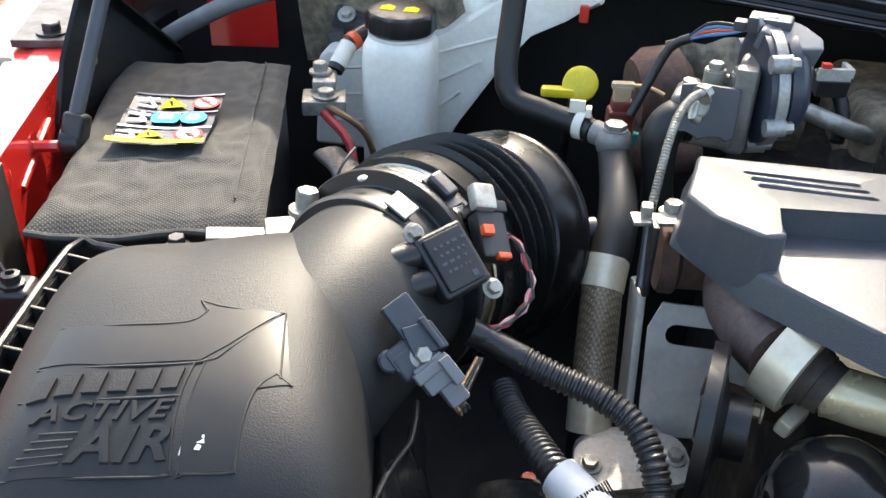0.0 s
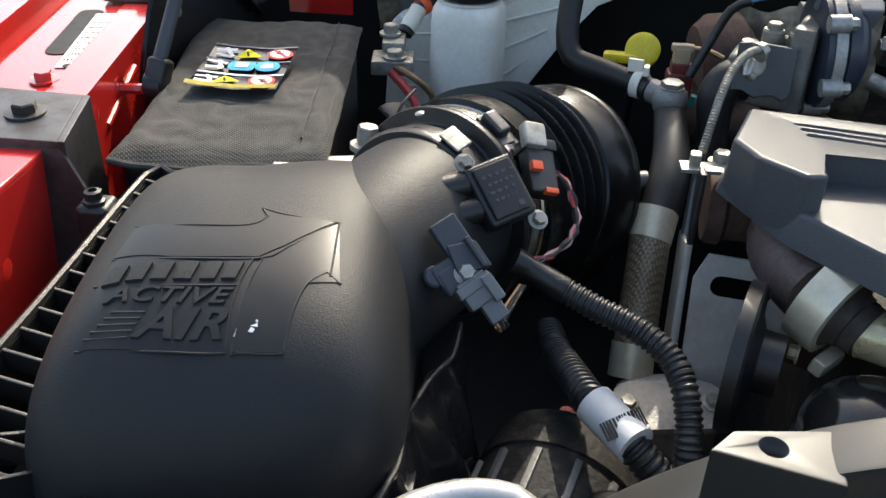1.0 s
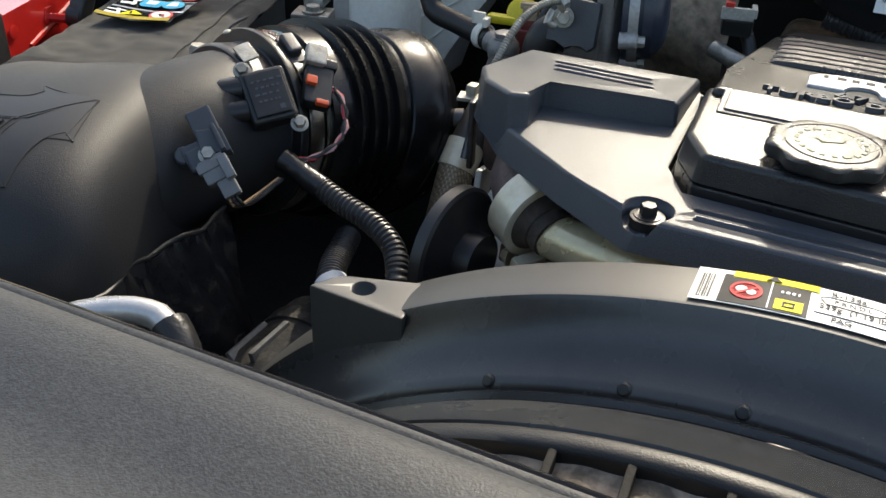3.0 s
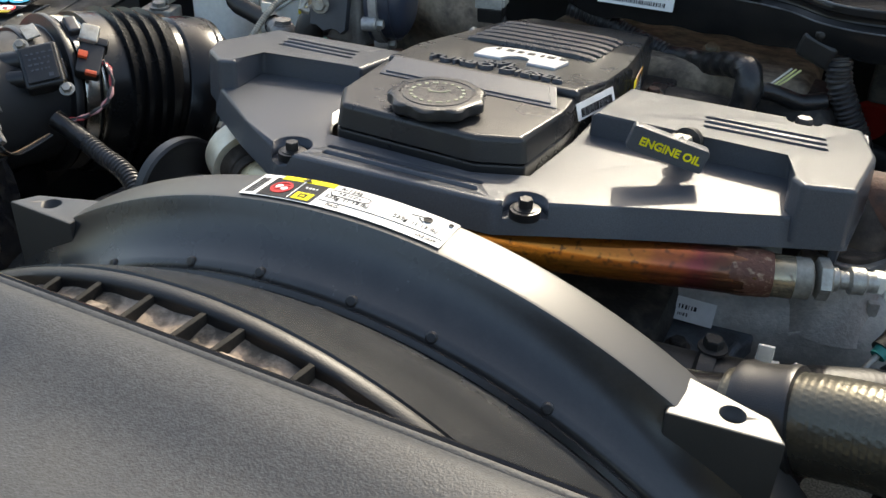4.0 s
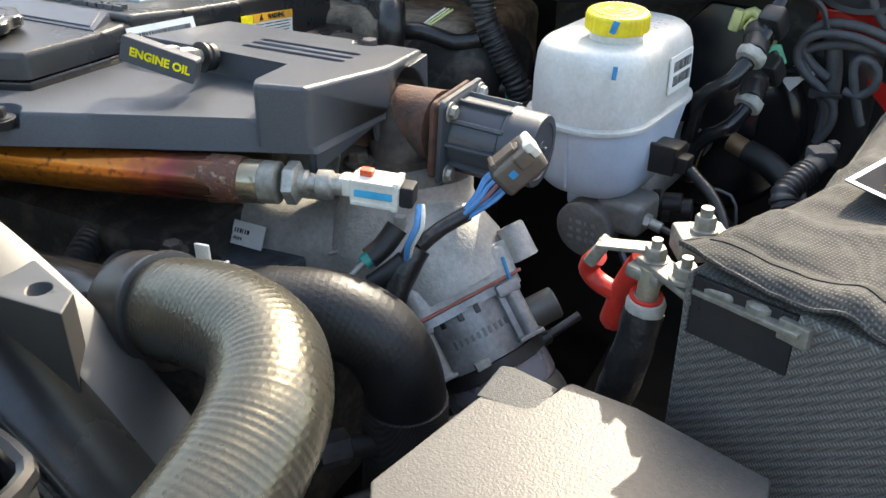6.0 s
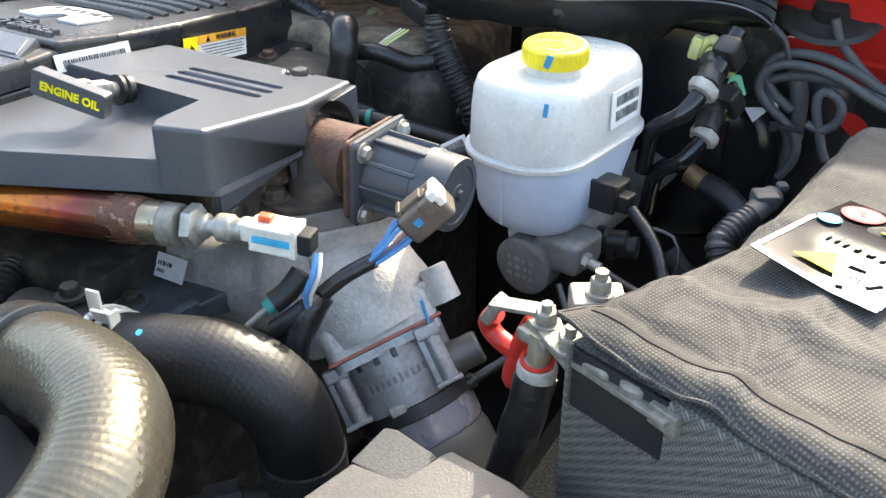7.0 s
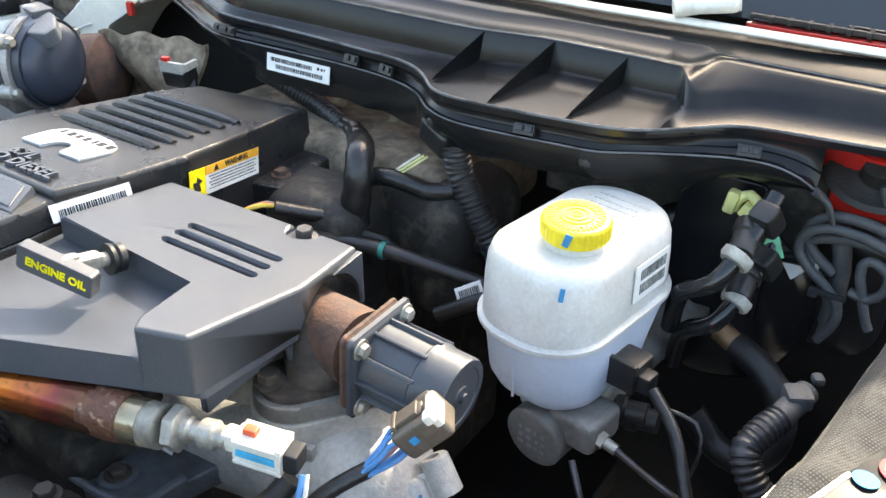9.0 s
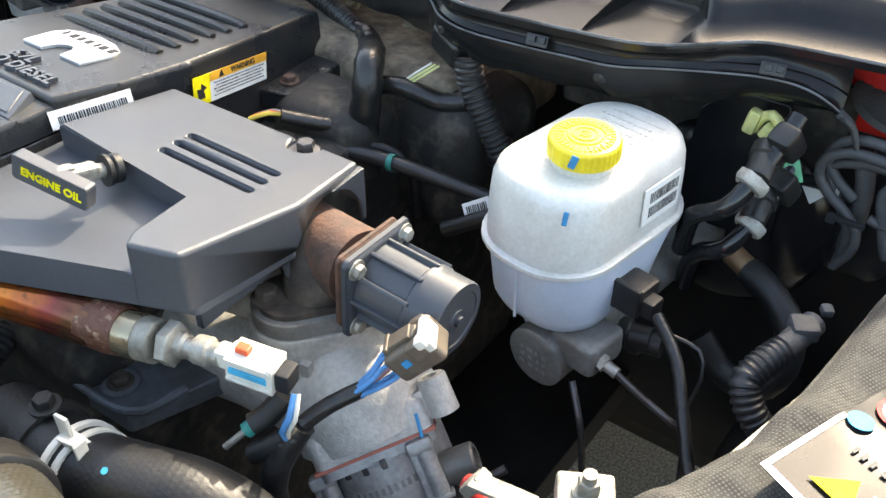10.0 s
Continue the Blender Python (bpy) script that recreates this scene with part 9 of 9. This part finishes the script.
# air conditioning lines beside the driver's battery
acp = thing("ac_manifold", (0.965, 1.0, 1.0), "black bent air conditioning lines with pale ring fittings and clips", "pipes")
part("mount_plate", prism([(-0.055, -0.075), (0.05, -0.075), (0.05, 0.03), (0.03, 0.065), (-0.025, 0.068), (-0.05, 0.04)], -0.004, 0.004, 0.003, m=on((0.935, 1.055, 1.145), (0.05, -0.97, 0.2), (0, 0.2, 0.97))), BLACK_SATIN, acp)
for x, y, z in ((0.977, 0.951, 1.189), (0.980, 0.970, 1.135)):
    part("pipe", tube([(x + 0.012, y + 0.05, z + 0.045), (x + 0.004, y + 0.015, z + 0.012), (x - 0.012, y - 0.015, z - 0.022), (x - 0.040, y - 0.010, z - 0.045), (x - 0.052, y + 0.01, z - 0.10)], 0.0088, 16), GLOSS_BLACK, acp)
    part("ring_fitting", lathe([(0.0090, -0.006), (0.0135, -0.006), (0.0155, -0.003), (0.0155, 0.004), (0.0090, 0.005)], axis_m((x, y, z), (0.3, 0.75, 0.6)), 8), DULL_WHITE, acp, "pale ring fitting")
    part("block", rbox((0.024, 0.022, 0.032), Matrix.Translation((x + 0.012, y + 0.032, z + 0.028)) @ pose(0, 0, 0, 35, 0, -20), 0.005), BLACK, acp)
for x, y, z in ((0.979, 0.949, 1.189), (0.981, 0.962, 1.137)):
    part("collar", lathe([(0.0115, 0.0), (0.0125, 0.004), (0.0125, 0.020), (0.0150, 0.022), (0.0150, 0.034), (0.0110, 0.036)], axis_m((x, y + 0.004, z + 0.003), (-0.05, 0.85, 0.42)), 20), BLACK, acp, "black hose collar")
part("yellow_clip", join(lathe([(0.0105, -0.008), (0.0150, -0.007), (0.0150, 0.007), (0.0105, 0.008)], axis_m((0.978, 1.012, 1.198), (-0.05, 0.85, 0.42)), 20), tube([(0.972, 1.020, 1.210), (0.962, 1.024, 1.216), (0.952, 1.026, 1.208), (0.948, 1.026, 1.196)], 0.005, 10), rbox((0.012, 0.012, 0.024), pose(0.946, 1.024, 1.205, 0, 10, 0), 0.003), rbox((0.010, 0.014, 0.014), pose(0.962, 1.018, 1.203, 0, 30, 0), 0.003)), YELLOW_GREEN, acp, "pale yellow clip")
part("yellow_clip", join(lathe([(0.0105, -0.008), (0.0150, -0.007), (0.0150, 0.007), (0.0105, 0.008)], axis_m((0.982, 1.020, 1.150), (-0.05, 0.85, 0.42)), 20), rbox((0.014, 0.010, 0.014), pose(0.960, 1.012, 1.150, 0, 0, 0), 0.003)), YELLOW_GREEN, acp, "pale yellow clip")
part("green_tab", prism([(-0.005, 0.010), (0.005, 0.010), (0.014, -0.008), (0.0, -0.014), (-0.008, -0.006)], -0.002, 0.002, 0.0008, 1, m=on((0.992, 1.010, 1.178), (0.2, -0.9, 0.4), (0, 0.3, 0.95))), GREEN, acp, "green tab")
part("insulated_wire", tube([(0.992, 1.06, 1.140), (1.008, 1.05, 1.150), (1.030, 1.045, 1.152), (1.046, 1.05, 1.148)], 0.0062, 12), RUBBER, acp)
part("wire_collar", tube([(1.020, 1.047, 1.152), (1.034, 1.045, 1.152)], 0.0082, 14), DULL_WHITE, acp, "printed white collar")
solo("paper_cable_tag", rbox((0.036, 0.0015, 0.020), pose(1.015, 1.045, 1.150, -20, -52, -10), 0.0004), WHITE, "white paper tag on a cable", "tag")
solo("blower_case", join(rbox((0.10, 0.08, 0.16), pose(1.045, 1.13, 1.10, 0, 0, -8), 0.03, 4)), BLACK, "black rounded heater case on the firewall", "case")
dh = thing("heater_hose", (1.0, 0.93, 0.95), "black curved heater hose with a brass fitting", "hose")
part("hose_body", tube([(0.985, 0.985, 1.075), (1.010, 0.975, 1.070), (1.040, 0.960, 1.050), (1.048, 0.945, 1.015), (1.030, 0.935, 0.985), (0.995, 0.940, 0.985), (0.965, 0.945, 1.01)], 0.014, 16), RUBBER, dh)
part("fitting", tube([(0.965, 0.992, 1.082), (0.990, 0.984, 1.075)], 0.011, 14), BRASS, dh, "brass fitting")
solo("sensor_cable", tube([(0.955, 0.842, 1.104), (0.985, 0.820, 1.088), (1.010, 0.790, 1.060), (1.030, 0.765, 1.035), (1.05, 0.74, 1.02)], 0.0055, 10), TAPE, "dark sleeved sensor cable", "cable")
solo("bare_wire", tube([(0.970, 0.842, 1.090), (0.995, 0.845, 1.085), (1.005, 0.835, 1.065), (1.000, 0.820, 1.03)], 0.0018, 6), STEEL_DARK, "thin bent steel wire", "wire")
bc = thing("battery_conduit", (1.02, 0.80, 1.0), "black corrugated conduit behind the battery with a grey boot", "conduit")
part("corrugated_tube", tube([(1.088, 0.800, 1.065), (1.060, 0.797, 1.088), (1.045, 0.806, 1.109), (1.050, 0.824, 1.119), (1.058, 0.842, 1.124)], 0.0125, 16, rib=(0.0056, 0.13)), CONDUIT, bc)
part("boot", join(tube([(1.056, 0.838, 1.122), (1.068, 0.880, 1.130)], 0.0105, 14), rbox((0.022, 0.022, 0.015), pose(1.064, 0.866, 1.132, 0, 0, 30), 0.004)), SLEEVE, bc, "grey boot")
part("tip", rbox((0.010, 0.012, 0.008), pose(1.072, 0.898, 1.132, 0, 0, 30), 0.003), SLEEVE, bc, "grey tip")
fh = thing("fender_harness", (1.08, 1.0, 1.0), "grey sleeved cable loops beside the red wing", "harness")
CABLES = ([(1.161, 1.030, 1.166), (1.123, 1.030, 1.177), (1.093, 1.030, 1.191), (1.064, 1.030, 1.200), (1.033, 1.030, 1.200), (1.015, 1.030, 1.188), (1.013, 1.030, 1.171), (1.025, 1.030, 1.155), (1.043, 1.030, 1.142), (1.058, 1.030, 1.124), (1.059, 1.030, 1.104), (1.048, 1.030, 1.081)],
          [(1.158, 1.042, 1.171), (1.109, 1.042, 1.182), (1.075, 1.042, 1.187), (1.047, 1.042, 1.187), (1.022, 1.042, 1.179), (1.019, 1.042, 1.169), (1.034, 1.042, 1.143), (1.050, 1.042, 1.114), (1.049, 1.042, 1.079)],
          [(1.089, 1.030, 1.109), (1.084, 1.030, 1.119), (1.070, 1.030, 1.162), (1.071, 1.030, 1.176), (1.079, 1.030, 1.179), (1.092, 1.030, 1.170), (1.093, 1.030, 1.153), (1.081, 1.030, 1.140), (1.064, 1.030, 1.143)],
          [(1.068, 1.050, 1.245), (1.076, 1.050, 1.226), (1.094, 1.050, 1.206), (1.117, 1.050, 1.187), (1.141, 1.050, 1.174), (1.175, 1.050, 1.165)])
for pts in CABLES:
    part("cable", tube(pts, 0.0048, 12, 0.008, wobble=0.07), SLEEVE, fh)
part("cable", tube([Vector(p) + Vector((0.003, 0.012, 0.008)) for p in CABLES[0][:9]], 0.0052, 12, 0.008, wobble=0.07), SLEEVE, fh)
part("trunk", tube([(1.040, 1.052, 1.195), (1.049, 1.052, 1.165), (1.052, 1.052, 1.137), (1.051, 1.052, 1.090)], 0.0088, 14, 0.006, wobble=0.08), SLEEVE, fh)
part("tie", join(rbox((0.026, 0.005, 0.005), (1.052, 1.018, 1.140), 0.001), rbox((0.008, 0.006, 0.009), (1.036, 1.016, 1.140), 0.001)), INK, fh, "cable tie")

# ---------------------------------------------------------------- cowl, wing and windscreen
FRONT_LIP = [(-0.80, 1.27, 1.235), (-0.45, 1.25, 1.250), (-0.14, 1.20, 1.262), (0.06, 1.125, 1.268), (0.17, 1.075, 1.273), (0.245, 1.036, 1.276), (0.303, 1.012, 1.277), (0.424, 1.008, 1.277), (0.505, 1.003, 1.277),
             (0.580, 0.996, 1.277), (0.620, 0.977, 1.277), (0.655, 0.946, 1.277), (0.690, 0.938, 1.277), (0.745, 0.942, 1.277), (0.806, 0.949, 1.277), (0.852, 0.956, 1.278), (0.888, 0.976, 1.279), (0.928, 1.010, 1.280),
             (0.960, 1.022, 1.281), (1.062, 1.030, 1.284), (1.20, 1.045, 1.288), (1.34, 1.065, 1.288)]
lip_line = spline(FRONT_LIP, 0.006)
cowl = thing("cowl_panel", (0.40, 1.05, 1.2), "glossy black plastic cowl panel with stiffening gussets below the windscreen", "cowl panel")


def ease(x, a, b):
    k = max(0.0, min(1.0, (x - a) / (b - a)))
    return k * k * (3 - 2 * k)


def wall_foot(x):
    return 1.030 + 0.014 * ease(x, 0.62, 0.74) + 0.09 * (1 - ease(x, 0.0, 0.26))


def cowl_f(u, v):
    p = lip_line[int(u * (len(lip_line) - 1) + 1e-6)]
    x = p.x
    deck = ease(x, 0.868, 0.900)
    foot = max(p.y + 0.020, wall_foot(x))
    fz = 1.281 + 0.004 * ease(x, 0.62, 0.74)
    pocket = [(p.y, p.z - 0.006), (p.y, p.z), (p.y + 0.0015, p.z + 0.0015), (p.y + 0.003, p.z + 0.0008), (p.y + 0.006, p.z - 0.002), (p.y * 0.4 + foot * 0.6, fz - 0.003), (foot - 0.006, fz), (foot - 0.001, fz + 0.003),
              (foot + 0.004, 1.3125), (foot + 0.0055, 1.3150), (foot + 0.0085, 1.3150), (foot + 0.011, 1.3115), (foot + 0.030, 1.3095), (foot + 0.058, 1.3110), (foot + 0.066, 1.3170), (foot + 0.070, 1.3185), (foot + 0.085, 1.321), (foot + 0.115, 1.325)]
    top = 1.094
    flat = [(p.y, p.z - 0.006), (p.y, p.z), (p.y + 0.0015, p.z + 0.0015), (p.y + 0.003, p.z + 0.0008), (p.y + 0.006, p.z + 0.001), (p.y + 0.018, p.z + 0.005), (p.y + 0.026, p.z + 0.008), (p.y + 0.032, p.z + 0.012),
            (p.y + 0.040, p.z + 0.020), (p.y + 0.046, p.z + 0.025), (top - 0.014, 1.3125), (top - 0.010, 1.3150), (top - 0.005, 1.3160), (top, 1.3165), (top + 0.004, 1.3150), (top + 0.012, 1.3155), (top + 0.030, 1.320), (top + 0.065, 1.325)]
    n = len(flat) - 1
    i = min(int(v * n + 1e-6), n)
    a, b = pocket[i], flat[i]
    return Vector((x, a[0] + (b[0] - a[0]) * deck, a[1] + (b[1] - a[1]) * deck))


NC = len(lip_line) - 1
part("tray", sheet(cowl_f, NC, 17, 0.0022), BLACK_SATIN, cowl)
# Thin pale tubes stand for the glint along the cowl edges.
part("worn_edge", tube([p + Vector((0, 0.0012, 0.0014)) for p in lip_line[::3]], 0.0015, 6, 0.018), EDGE_GLINT, cowl, "pale line painted as the edge's highlight")
part("worn_edge", tube([Vector((x * 0.02, wall_foot(x * 0.02) + 0.007, 1.3153)) for x in range(2, 43)], 0.0009, 6, 0.018), EDGE_GLINT, cowl, "pale line painted as the edge's highlight")
part("worn_edge", tube([(0.885, 1.099, 1.3170), (0.95, 1.0945, 1.3172), (1.03, 1.0945, 1.3172), (1.20, 1.0945, 1.3172)], 0.0008, 6, 0.02), EDGE_GLINT, cowl, "pale line painted as the edge's highlight")
FLANGE = [(-0.45, 1.245, 1.225), (-0.14, 1.195, 1.238), (0.06, 1.12, 1.246), (0.17, 1.065, 1.251), (0.250, 1.022, 1.254), (0.300, 1.004, 1.255), (0.381, 1.004, 1.255), (0.480, 1.006, 1.255), (0.560, 1.000, 1.255), (0.610, 0.983, 1.255), (0.648, 0.952, 1.255), (0.689, 0.938, 1.255),
          (0.746, 0.941, 1.255), (0.799, 0.948, 1.255), (0.835, 0.954, 1.255), (0.873, 0.973, 1.256), (0.913, 0.992, 1.257), (0.950, 1.008, 1.257), (0.980, 1.015, 1.255), (1.003, 1.016, 1.249), (1.016, 1.024, 1.238)]
flange_line = spline(FLANGE, 0.006)
NF = len(flange_line) - 1


def fascia_f(u, v):
    a = flange_line[int(u * NF + 1e-6)]
    b = min(lip_line, key=lambda q: abs(q.x - a.x))
    t = Vector((a.x, b.y, max(b.z - 0.003, a.z + 0.006)))
    k = min(1.0, v / 0.86)
    p = t.lerp(a, k) + Vector((0, 0.006 * math.sin(math.pi * k) + 0.003 * (1 if 0.7 < k < 1.0 else 0), 0))
    return p + Vector((0, -0.0035 * (v > 0.86), -0.0025 * (v > 0.95)))


part("fascia", sheet(fascia_f, NF, 14, 0.0), BLACK_SATIN, cowl, "grooved glossy front edge")
# Another painted glint, along the fascia's lower flange.
part("worn_edge", tube([p + Vector((0, -0.0034, 0.0004)) for p in flange_line[::3]], 0.0010, 6, 0.018), EDGE_GLINT, cowl, "pale line painted as the edge's highlight")


def skirt_z(x):
    return 1.255 - 0.047 * ease(x, 0.26, 0.37) + 0.016 * ease(x, 0.60, 0.66) + 0.012 * ease(x, 0.87, 0.96)


def skirt_f(u, v):
    p = flange_line[int(u * NF + 1e-6)]
    z = min(skirt_z(p.x), p.z - 0.006)
    return Vector((p.x, p.y - 0.001 + 0.012 * v * v, p.z - 0.001 + (z - p.z) * v + 0.0016 * math.sin(p.x * 95) * v))


part("front_skirt", sheet(skirt_f, NF, 6, 0.003), BLACK_SATIN, cowl, "smooth glossy skirt")
for (x, y, z), (fx, fy) in (((0.661, 1.036, 1.3145), (0.637, 0.970)), ((0.738, 1.044, 1.3148), (0.716, 0.950)), ((0.819, 1.049, 1.3150), (0.797, 0.958))):
    bm = bmesh.new()
    vs = [bm.verts.new(q) for q in ((fx, fy, 1.276), ((x + fx) / 2, (y + fy) / 2, 1.278), (x, y + 0.010, 1.280), (x, y + 0.010, z), (x - 0.002, y, z - 0.0005), (fx * 0.9 + x * 0.1, fy * 0.9 + y * 0.1, 1.2815))]
    bm.faces.new(vs)
    bmesh.ops.solidify(bm, geom=bm.faces[:], thickness=0.003)
    part("gusset", bm, BLACK_SATIN, cowl)
for x in (0.300, 0.318, 0.505, 0.560, 0.762, 0.955):
    q = min(flange_line, key=lambda p: abs(p.x - x))
    e = min(flange_line, key=lambda p: abs(p.x - x - 0.02))
    cm = on(q + Vector((0, -0.003, 0.009)), Vector(((e - q).y, -(e - q).x, 0.008)), (0, 0, 1))
    part("clip_slot", join(rbox((0.021, 0.011, 0.005), cm, 0.001), rbox((0.007, 0.006, 0.004), cm @ Matrix.Translation((-0.004, 0.001, 0.004)), 0.0008), rbox((0.006, 0.006, 0.004), cm @ Matrix.Translation((0.006, 0.001, 0.004)), 0.0008)), BLACK, cowl)
for x in (0.655, 0.823):
    q = min(flange_line, key=lambda p: abs(p.x - x))
    part("push_pin", lathe([(0.0075, 0), (0.0075, 0.002), (0.005, 0.004), (0.0035, 0.007), (0, 0.0075)], on(q + Vector((0, 0.002, -0.013)), (0, -1, 0.1), (0, 0, 1)), 18), BLACK, cowl, "black push pin")
lab = thing("bar_code_label", (0.426, 1.006, 1.22), "long white sticker with two bar codes on the cowl", "label")
KL = on((0.426, 0.9990, 1.2385), (0.01, -0.985, 0.17), (0.0, 0.17, 0.985))
part("paper", rbox((0.097, 0.0205, 0.001), KL, 0), WHITE, lab)
part("bar_code", join(bars(34, 0.064, 0.005, KL @ Matrix.Translation((-0.010, 0.004, 0.0008)), 0.0004, 91), bars(34, 0.072, 0.005, KL @ Matrix.Translation((0.002, -0.004, 0.0008)), 0.0004, 92), bars(3, 0.012, 0.0032, KL @ Matrix.Translation((0.036, 0.005, 0.0008)), 0.0004, 93)), INK, lab)
wing = thing("front_wing", (1.2, 1.05, 1.1), "glossy red front wing panel with grommet holes", "wing")
WING_TOP = spline([(0.978, 1.060, 1.267), (1.043, 1.060, 1.270), (1.108, 1.060, 1.266), (1.136, 1.060, 1.254), (1.175, 1.060, 1.239)], 0.01)
WING_LOW = spline([(0.991, 1.115, 1.233), (1.030, 1.115, 1.196), (1.072, 1.115, 1.167), (1.150, 1.115, 1.161), (1.200, 1.115, 1.161)], 0.01)


def wing_f(u, v):
    a = WING_TOP[int(u * (len(WING_TOP) - 1))]
    b = WING_LOW[int(u * (len(WING_LOW) - 1))]
    p = a.lerp(b, v)
    return p + Vector((0, -0.010 * math.sin(math.pi * v), 0.012 * math.sin(math.pi * v)))


part("inner_face", sheet(wing_f, 50, 10, 0.004), RED, wing)
part("flange_edge", tube(WING_LOW[::3], 0.003, 8, 0.02), RED, wing)
part("side_rail", strip([(1.36, 0.2), (1.345, 0.6), (1.30, 0.95)], (0.15, 0.0), 1.02, 1.178), RED, wing)
ARCH_A, ARCH_B = spline([(1.070, 1.100, 1.140), (1.102, 1.100, 1.137), (1.123, 1.100, 1.116), (1.132, 1.100, 1.085)], 0.01), spline([(1.070, 1.100, 1.140), (1.086, 1.100, 1.126), (1.108, 1.100, 1.106), (1.120, 1.100, 1.078)], 0.01)
part("arch_edge", sheet(lambda u, v: ARCH_A[int(u * (len(ARCH_A) - 1))].lerp(ARCH_B[int(u * (len(ARCH_B) - 1))], v), 12, 3, 0.003), RED, wing, "red edge of the wheel arch")
part("low_flange", slab(0.93, 1.16, 1.09, 1.11, 1.19, 1.212, 0.003), RED, wing)
GROM = on((1.061, 1.072, 1.240), (0.0, -0.62, 0.78), (0, 0.78, 0.62)) @ Matrix.Diagonal((1.35, 1.0, 1.0, 1.0))
part("grommet", lathe([(0.034, 0), (0.036, 0.003), (0.031, 0.006), (0.024, 0.004), (0.014, 0.006), (0.011, 0.022), (0, 0.022)], GROM, 36), GRIME, wing, "grey rubber grommet")
part("hole", lathe([(0.017, 0), (0.017, 0.0015), (0, 0.0015)], on((1.058, 1.056, 1.271), (0.0, -0.4, 0.9), (0, 0.9, 0.4)) @ Matrix.Diagonal((1.3, 0.7, 1.0, 1.0)), 20), RED, wing, "pressed oval hole")
part("seal_scrap", tube([(1.016, 1.020, 1.238), (1.028, 1.026, 1.226), (1.036, 1.030, 1.206)], lambda s: 0.0075 - 0.003 * s, 18, 0.002, wobble=0.22, flat=0.5), SLEEVE, wing, "torn grey felt seal")
solo("cowl_metal", slab(0.72, 1.02, 1.08, 1.12, 1.13, 1.235, 0.006), DIRTY_BLOCK, "dusty grey metal panel below the cowl", "panel", kind="structure")
ws = thing("windscreen", (0.40, 1.16, 1.33), "windscreen with a sunlit-painted lower edge and dark base", "windscreen")
# The trim's pale colour paints in the sun falling on it.
part("trim", tube([(-0.80, 1.20, 1.318), (-0.1, 1.148, 1.328), (0.40, 1.132, 1.331), (0.678, 1.132, 1.331), (0.86, 1.138, 1.331), (1.029, 1.148, 1.330), (1.30, 1.200, 1.322)], 0.0085, 10, 0.05, flat=0.5), WHITE_PLASTIC, ws, "trim with sunlight painted in as pale colour")
part("glass", sheet(lambda u, v: Vector((-0.80 + 2.2 * u, 1.148 + 0.09 * (2 * u - 1.09) ** 2 + 0.58 * v, 1.340 - 0.02 * (2 * u - 1.09) ** 2 + 0.58 * v)), 20, 4, 0.005), GLASS_DARK, ws, "dark tinted glass")
# Wiper arm is pale to paint in sunlight as well.
wip = solo("wiper_arm", join(tube([(0.826, 1.132, 1.343), (0.850, 1.146, 1.348), (0.885, 1.160, 1.353)], 0.0095, 12), rbox((0.05, 0.024, 0.016), pose(0.862, 1.150, 1.349, 0, -5, 24), 0.007, 3)), WHITE_PLASTIC, "wiper arm at the windscreen base, coloured pale for sunlight", "wiper")
gr = thing("vent_grille", (1.02, 1.24, 1.335), "black vent lattice over red paint", "grille")
part("backing", slab(0.892, 1.24, 1.166, 1.326, 1.326, 1.332, 0.001), RED, gr, "red paint below")
for k in range(19):
    part("bar", rbox((0.0045, 0.16, 0.007), (0.896 + 0.0188 * k, 1.246, 1.338), 0.001), BLACK, gr)
for k in range(14):
    part("bar", rbox((0.345, 0.0036, 0.006), (1.066, 1.170 + 0.0120 * k, 1.3385), 0.001), BLACK, gr)
solo("cab_underbody", slab(-0.75, 1.45, 1.36, 3.2, 0.34, 1.05, 0.02), GRIME, "dark underside of the cab behind the firewall", "cab floor", kind="structure")
roof = thing("cab", (0.40, 2.0, 1.0), "red pickup cab roof above the windscreen", "cab")
part("roof", sheet(lambda u, v: Vector((-0.52 + 1.82 * u, 1.84 + 0.9 * v - 0.03 * math.sin(math.pi * u) + 0.11 * max(0.0, u - 0.60), 1.955 + 0.05 * math.sin(math.pi * u) - 0.05 * (2 * u - 1) ** 4)), 20, 4, 0.03), RED, roof)
for s in (-0.70, 1.47):
    part("pillar", tube([(s, 1.25, 1.33), (s + (0.06 if s < 0 else -0.06), 1.50, 1.62), (s + (0.17 if s < 0 else -0.17), 1.80, 1.93)], 0.04, 12), RED, roof)
